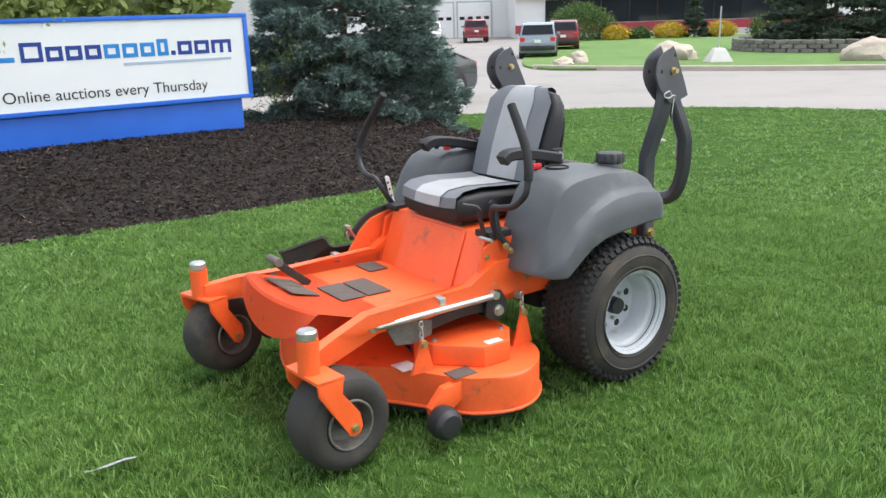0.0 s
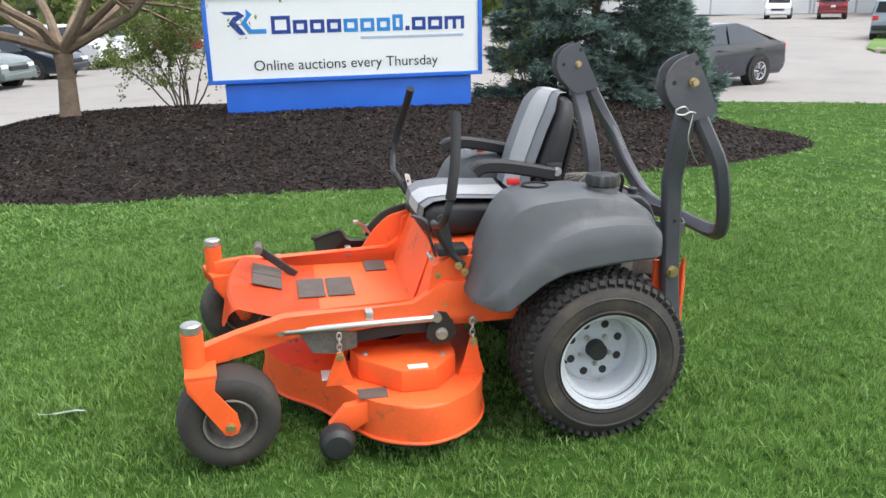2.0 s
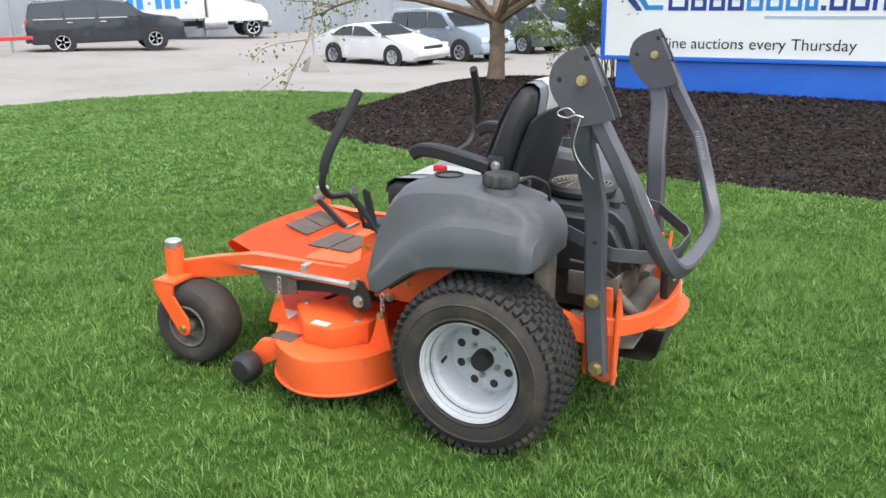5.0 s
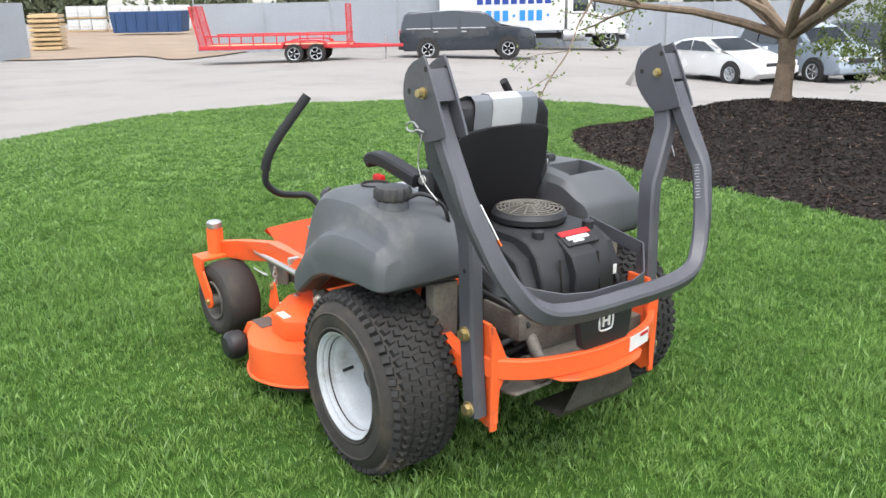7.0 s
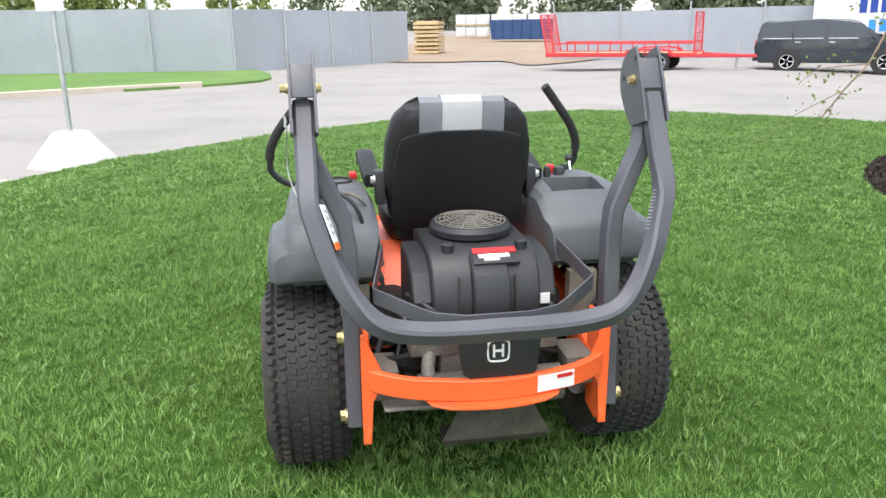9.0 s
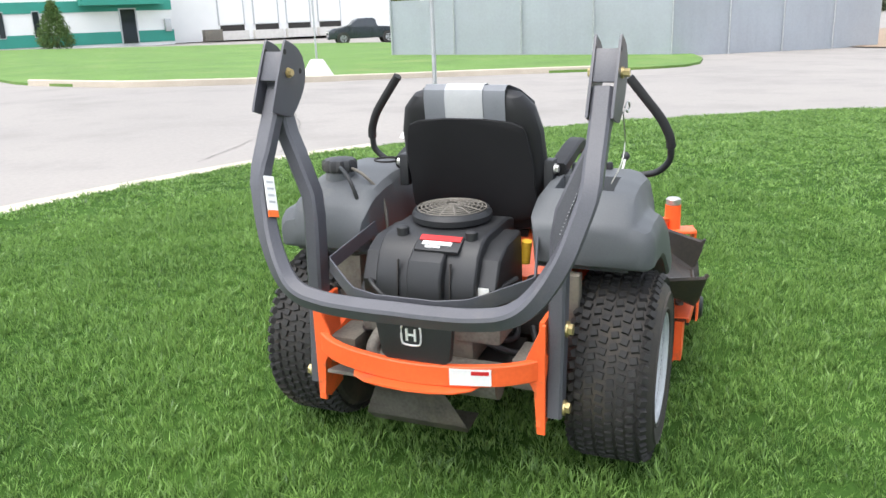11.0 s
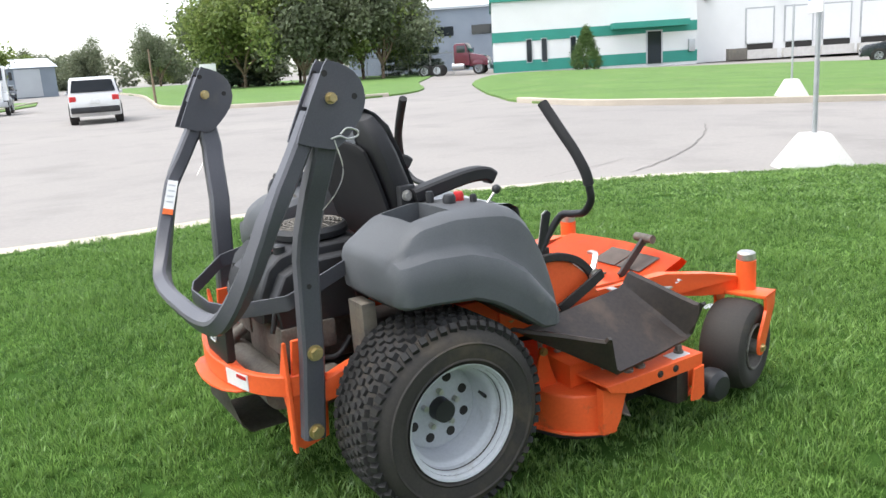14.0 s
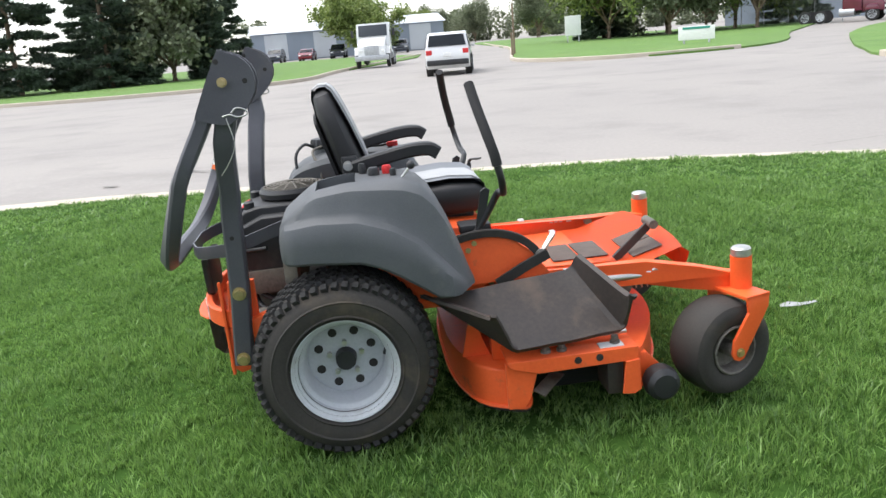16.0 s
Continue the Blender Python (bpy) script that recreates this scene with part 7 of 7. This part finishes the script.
def rock(x, y, r, flat, label, seed):
    bm = bmesh.new()
    bmesh.ops.create_icosphere(bm, subdivisions=4, radius=1.0)
    for v in bm.verts:
        k = 1 + 0.35 * noise.noise(v.co * 1.1 + Vector((seed, 0, 0))) + 0.1 * noise.noise(v.co * 4 + Vector((0, seed, 0)))
        v.co = Vector((v.co.x * r * k, v.co.y * r * 0.7 * k, max(v.co.z, -0.4) * r * flat * k))
    ob = part("boulder", bm, ROCK)
    ob.matrix_world = pose(x, y, gz(x, y) + r * flat * 0.25, 0, 0, seed * 40)
    return tagged(ob, label, "boulder")


rock(4.95, 34.6, 0.5, 0.55, "flat grey boulder at the corner of the grass island", 1)
rock(5.75, 35.6, 0.5, 0.85, "tan boulder at the corner of the grass island", 2)
rock(9.88, 36.2, 1.1, 0.55, "broad tan boulder on the grass island", 3)
rock(16.22, 31.5, 1.1, 0.6, "pale boulder at the edge of the grass island", 4)
planter = empty("planter_wall", None, "low curved dry-stone planter wall round a spruce", "planter")
sm = boxed((0, 0, 0), (0.56, 0.3, 0.2), bevel=0.03, seg=1)
first = part("stone", sm, STONE, planter)
first.matrix_world = pose(19.23 + 4.6, 41.5, gz(25, 41.5) + 0.1)
for row in range(3):
    for k in range(48):
        if row == 0 and k == 0:
            continue
        a = 2 * math.pi * (k + 0.5 * (row % 2)) / 48
        o = new("stone", first.data)
        o.parent = planter
        x, y = 19.23 + 4.6 * math.cos(a), 41.5 + 4.6 * math.sin(a)
        o.matrix_world = pose(x, y, gz(x, y) + 0.1 + 0.2 * row, random.uniform(-3, 3), random.uniform(-3, 3), math.degrees(a) + 90 + random.uniform(-4, 4))


def tote(x, y):
    t = empty("liquid_tote", pose(x, y, gz(x, y)), "white caged liquid tote in the yard", "tote", "stacked totes")
    for z in (0.15, 1.35):
        part("tank", boxed((0, 0, z + 0.55), (1.0, 1.15, 1.0), bevel=0.08), WHITE_LABEL, t)
        g = bmesh.new()
        for k in range(5):
            box(g, (0.53, -0.5 + 0.25 * k, z + 0.55), (0.025, 0.025, 1.05))
        for k in range(4):
            box(g, (0.535, 0, z + 0.1 + 0.3 * k), (0.025, 1.15, 0.025))
        part("cage", g, GALV, t, smooth=False)
        part("pallet", boxed((0, 0, z - 0.02), (1.1, 1.2, 0.12), bevel=0.01), TIMBER, t)


for k in range(9):
    tote(-79 + (k % 3) * 0.4, -31 + k * 1.35)
dump = empty("dumpster", pose(-68, -20.0, gz(-68, -20)), "dark blue steel roll-off dumpster in the yard", "dumpster")
part("body", slab([(-2.8, 0.2), (-3.0, 1.9), (3.0, 1.9), (2.8, 0.2)], -1.2, 1.2, Matrix.Rotation(radians(90), 4, "Z"), 0.02, 1), DUMP_BLUE, dump)
for k in range(7):
    part("rib", boxed((1.24, -2.6 + k * 0.87, 1.05), (0.1, 0.1, 1.6), bevel=0.01), DUMP_BLUE, dump)
stack = empty("lumber_stack", pose(-43.5, -17.6, gz(-43.5, -17.6), 0, 0, 15), "stacked raw lumber and pallets in the yard", "lumber")
for k in range(8):
    part("plank_layer", boxed((0.05 * (-1) ** k, 0, 0.12 + 0.24 * k), (2.4, 1.5, 0.16), bevel=0.01), TIMBER, stack)
    part("spacer", boxed((0.4, 0, 0.23 + 0.24 * k), (0.1, 1.4, 0.06), bevel=0), TIMBER, stack)

# round valve cover in the lawn by the road
tagged(part("valve_cover", lathe([(0.001, 0.012), (0.13, 0.012), (0.16, 0.006), (0.17, -0.05)], Matrix.Translation((3.3, 12.6, gz(3.3, 12.6) + 0.02)), 28), ASPHALT), "flat round pale valve cover set in the lawn", "valve cover")
# litter on the lawn
for x, y, rot, L, w in [(-1.2, 2.69, 36, 0.19, 0.036), (-2.63, 3.95, 70, 0.06, 0.02)]:
    lt = part("litter", slab([(-L / 2, -w * 0.22), (-L * 0.1, -w * 0.3), (L * 0.22, -w * 0.55), (L * 0.45, -w * 0.4), (L / 2, w * 0.05), (L * 0.3, w * 0.45), (0, w * 0.42), (-L * 0.3, w * 0.12), (-L / 2, w * 0.1)], -0.0012, 0.0012, None, 0.0006, 1), SEAT_LIGHT)
    for v in lt.data.vertices:
        v.co.y, v.co.z = v.co.z, v.co.y
        v.co.z += 0.004 * math.sin(v.co.x * 40) - v.co.y * 0.3
    lt.matrix_world = pose(x, y, gz(x, y) + 0.05, 0, 0, rot)
    tagged(lt, "small crumpled white litter on the grass", "litter")


# ---- grass and mulch, too many to count ----
def blades(name, tufts, each, lo, hi, keep, height, width, droop, label):
    """Tufts of slim blades that lean outwards from their roots, with gaps between the tufts."""
    x, y = rng.uniform(lo[0], hi[0], tufts), rng.uniform(lo[1], hi[1], tufts)
    ok = keep(x, y) & inside(LAWN, x, y) & ~inside(BED, x, y)
    x, y = x[ok], y[ok]
    big = 0.8 + 0.25 * np.sin(x * 2.3 + 1.7 * np.sin(y * 1.9)) * np.sin(y * 2.9 + np.sin(x * 2.1)) + 0.2 * np.sin(x * 9.1 + y * 4.3) * np.sin(y * 8.3 - x * 3.1)
    size = np.repeat(big * rng.uniform(0.6, 1.25, len(x)), each)
    lx, ly = np.repeat(rng.normal(0, 0.35, len(x)), each), np.repeat(rng.normal(0, 0.35, len(x)), each)
    x, y = np.repeat(x, each), np.repeat(y, each)
    k = len(x)
    h = height * size * rng.uniform(0.45, 1.15, k)
    b = rng.uniform(0, 2 * math.pi, k)
    out = np.abs(rng.normal(0, 1, k))
    x, y = x + np.cos(b) * out * width * 2.6, y + np.sin(b) * out * width * 2.6
    a = rng.uniform(0, 2 * math.pi, k)
    lean = h * rng.uniform(0.1, 0.75, k) * droop
    gx, gy = (np.cos(b) + lx) * lean, (np.sin(b) + ly) * lean
    w = width * rng.uniform(0.7, 1.3, k) / 2
    s = np.stack([np.cos(a), np.sin(a), np.zeros(k)], 1) * w[:, None]
    base = np.stack([x, y, land(x, y) - 0.005], 1)
    mid = base + np.stack([gx * 0.3, gy * 0.3, h * 0.55], 1)
    tip = base + np.stack([gx, gy, h * 0.95], 1)
    quad = np.stack([base, mid + s, tip, mid - s], 1)
    return tagged(many(name, quad, 4, GRASS), label, "grass", kind="stuff")


near = lambda x, y: np.hypot(x - 0.6, y - 3.6) + rng.uniform(-1.3, 1.0, len(x)) < 4.1
blades("grass", 88000, 11, (-3.7, -0.7), (4.9, 7.9), near, 0.06, 0.0046, 1.0, "dense short green lawn grass round the mower")
blades("grass", 92000, 9, (-13.5, -2.9), (9, 9.5), lambda x, y: ~near(x, y), 0.05, 0.0092, 1.7, "short green lawn grass")
blades("grass", 11000, 9, (-2, 9.0), (13, 18.2), lambda x, y: y > 9.5, 0.05, 0.015, 1.7, "short green lawn grass by the road")


def chips(n, material, fat, label):
    x, y = rng.uniform(-10.4, 1.8, n), rng.uniform(5.2, 14.3, n)
    ok = inside(BED, x, y)
    x, y = x[ok], y[ok]
    k = len(x)
    z = land(x, y) + mound(x, y) + rng.uniform(0.0, 0.022, k)
    L, w = rng.uniform(0.02, 0.075, k), rng.uniform(0.006, 0.018, k) * fat
    d = rng.normal(size=(k, 3)) * np.array([1, 1, 0.38])
    d /= np.linalg.norm(d, axis=1, keepdims=True)
    s = np.cross(d, rng.normal(size=(k, 3)) * np.array([0.5, 0.5, 1]))
    s /= np.linalg.norm(s, axis=1, keepdims=True)
    c = np.stack([x, y, z], 1)
    d, s = d * L[:, None] / 2, s * w[:, None] / 2
    return tagged(many("mulch", np.stack([c - d - s, c - d + s, c + d + s * 0.6, c + d - s * 0.6], 1), 4, material), label, "mulch", kind="stuff")


chips(170000, CHIP, 1.0, "loose dark brown bark mulch chips")
chips(15000, FLECK, 0.55, "pale dry slivers among the bark mulch")
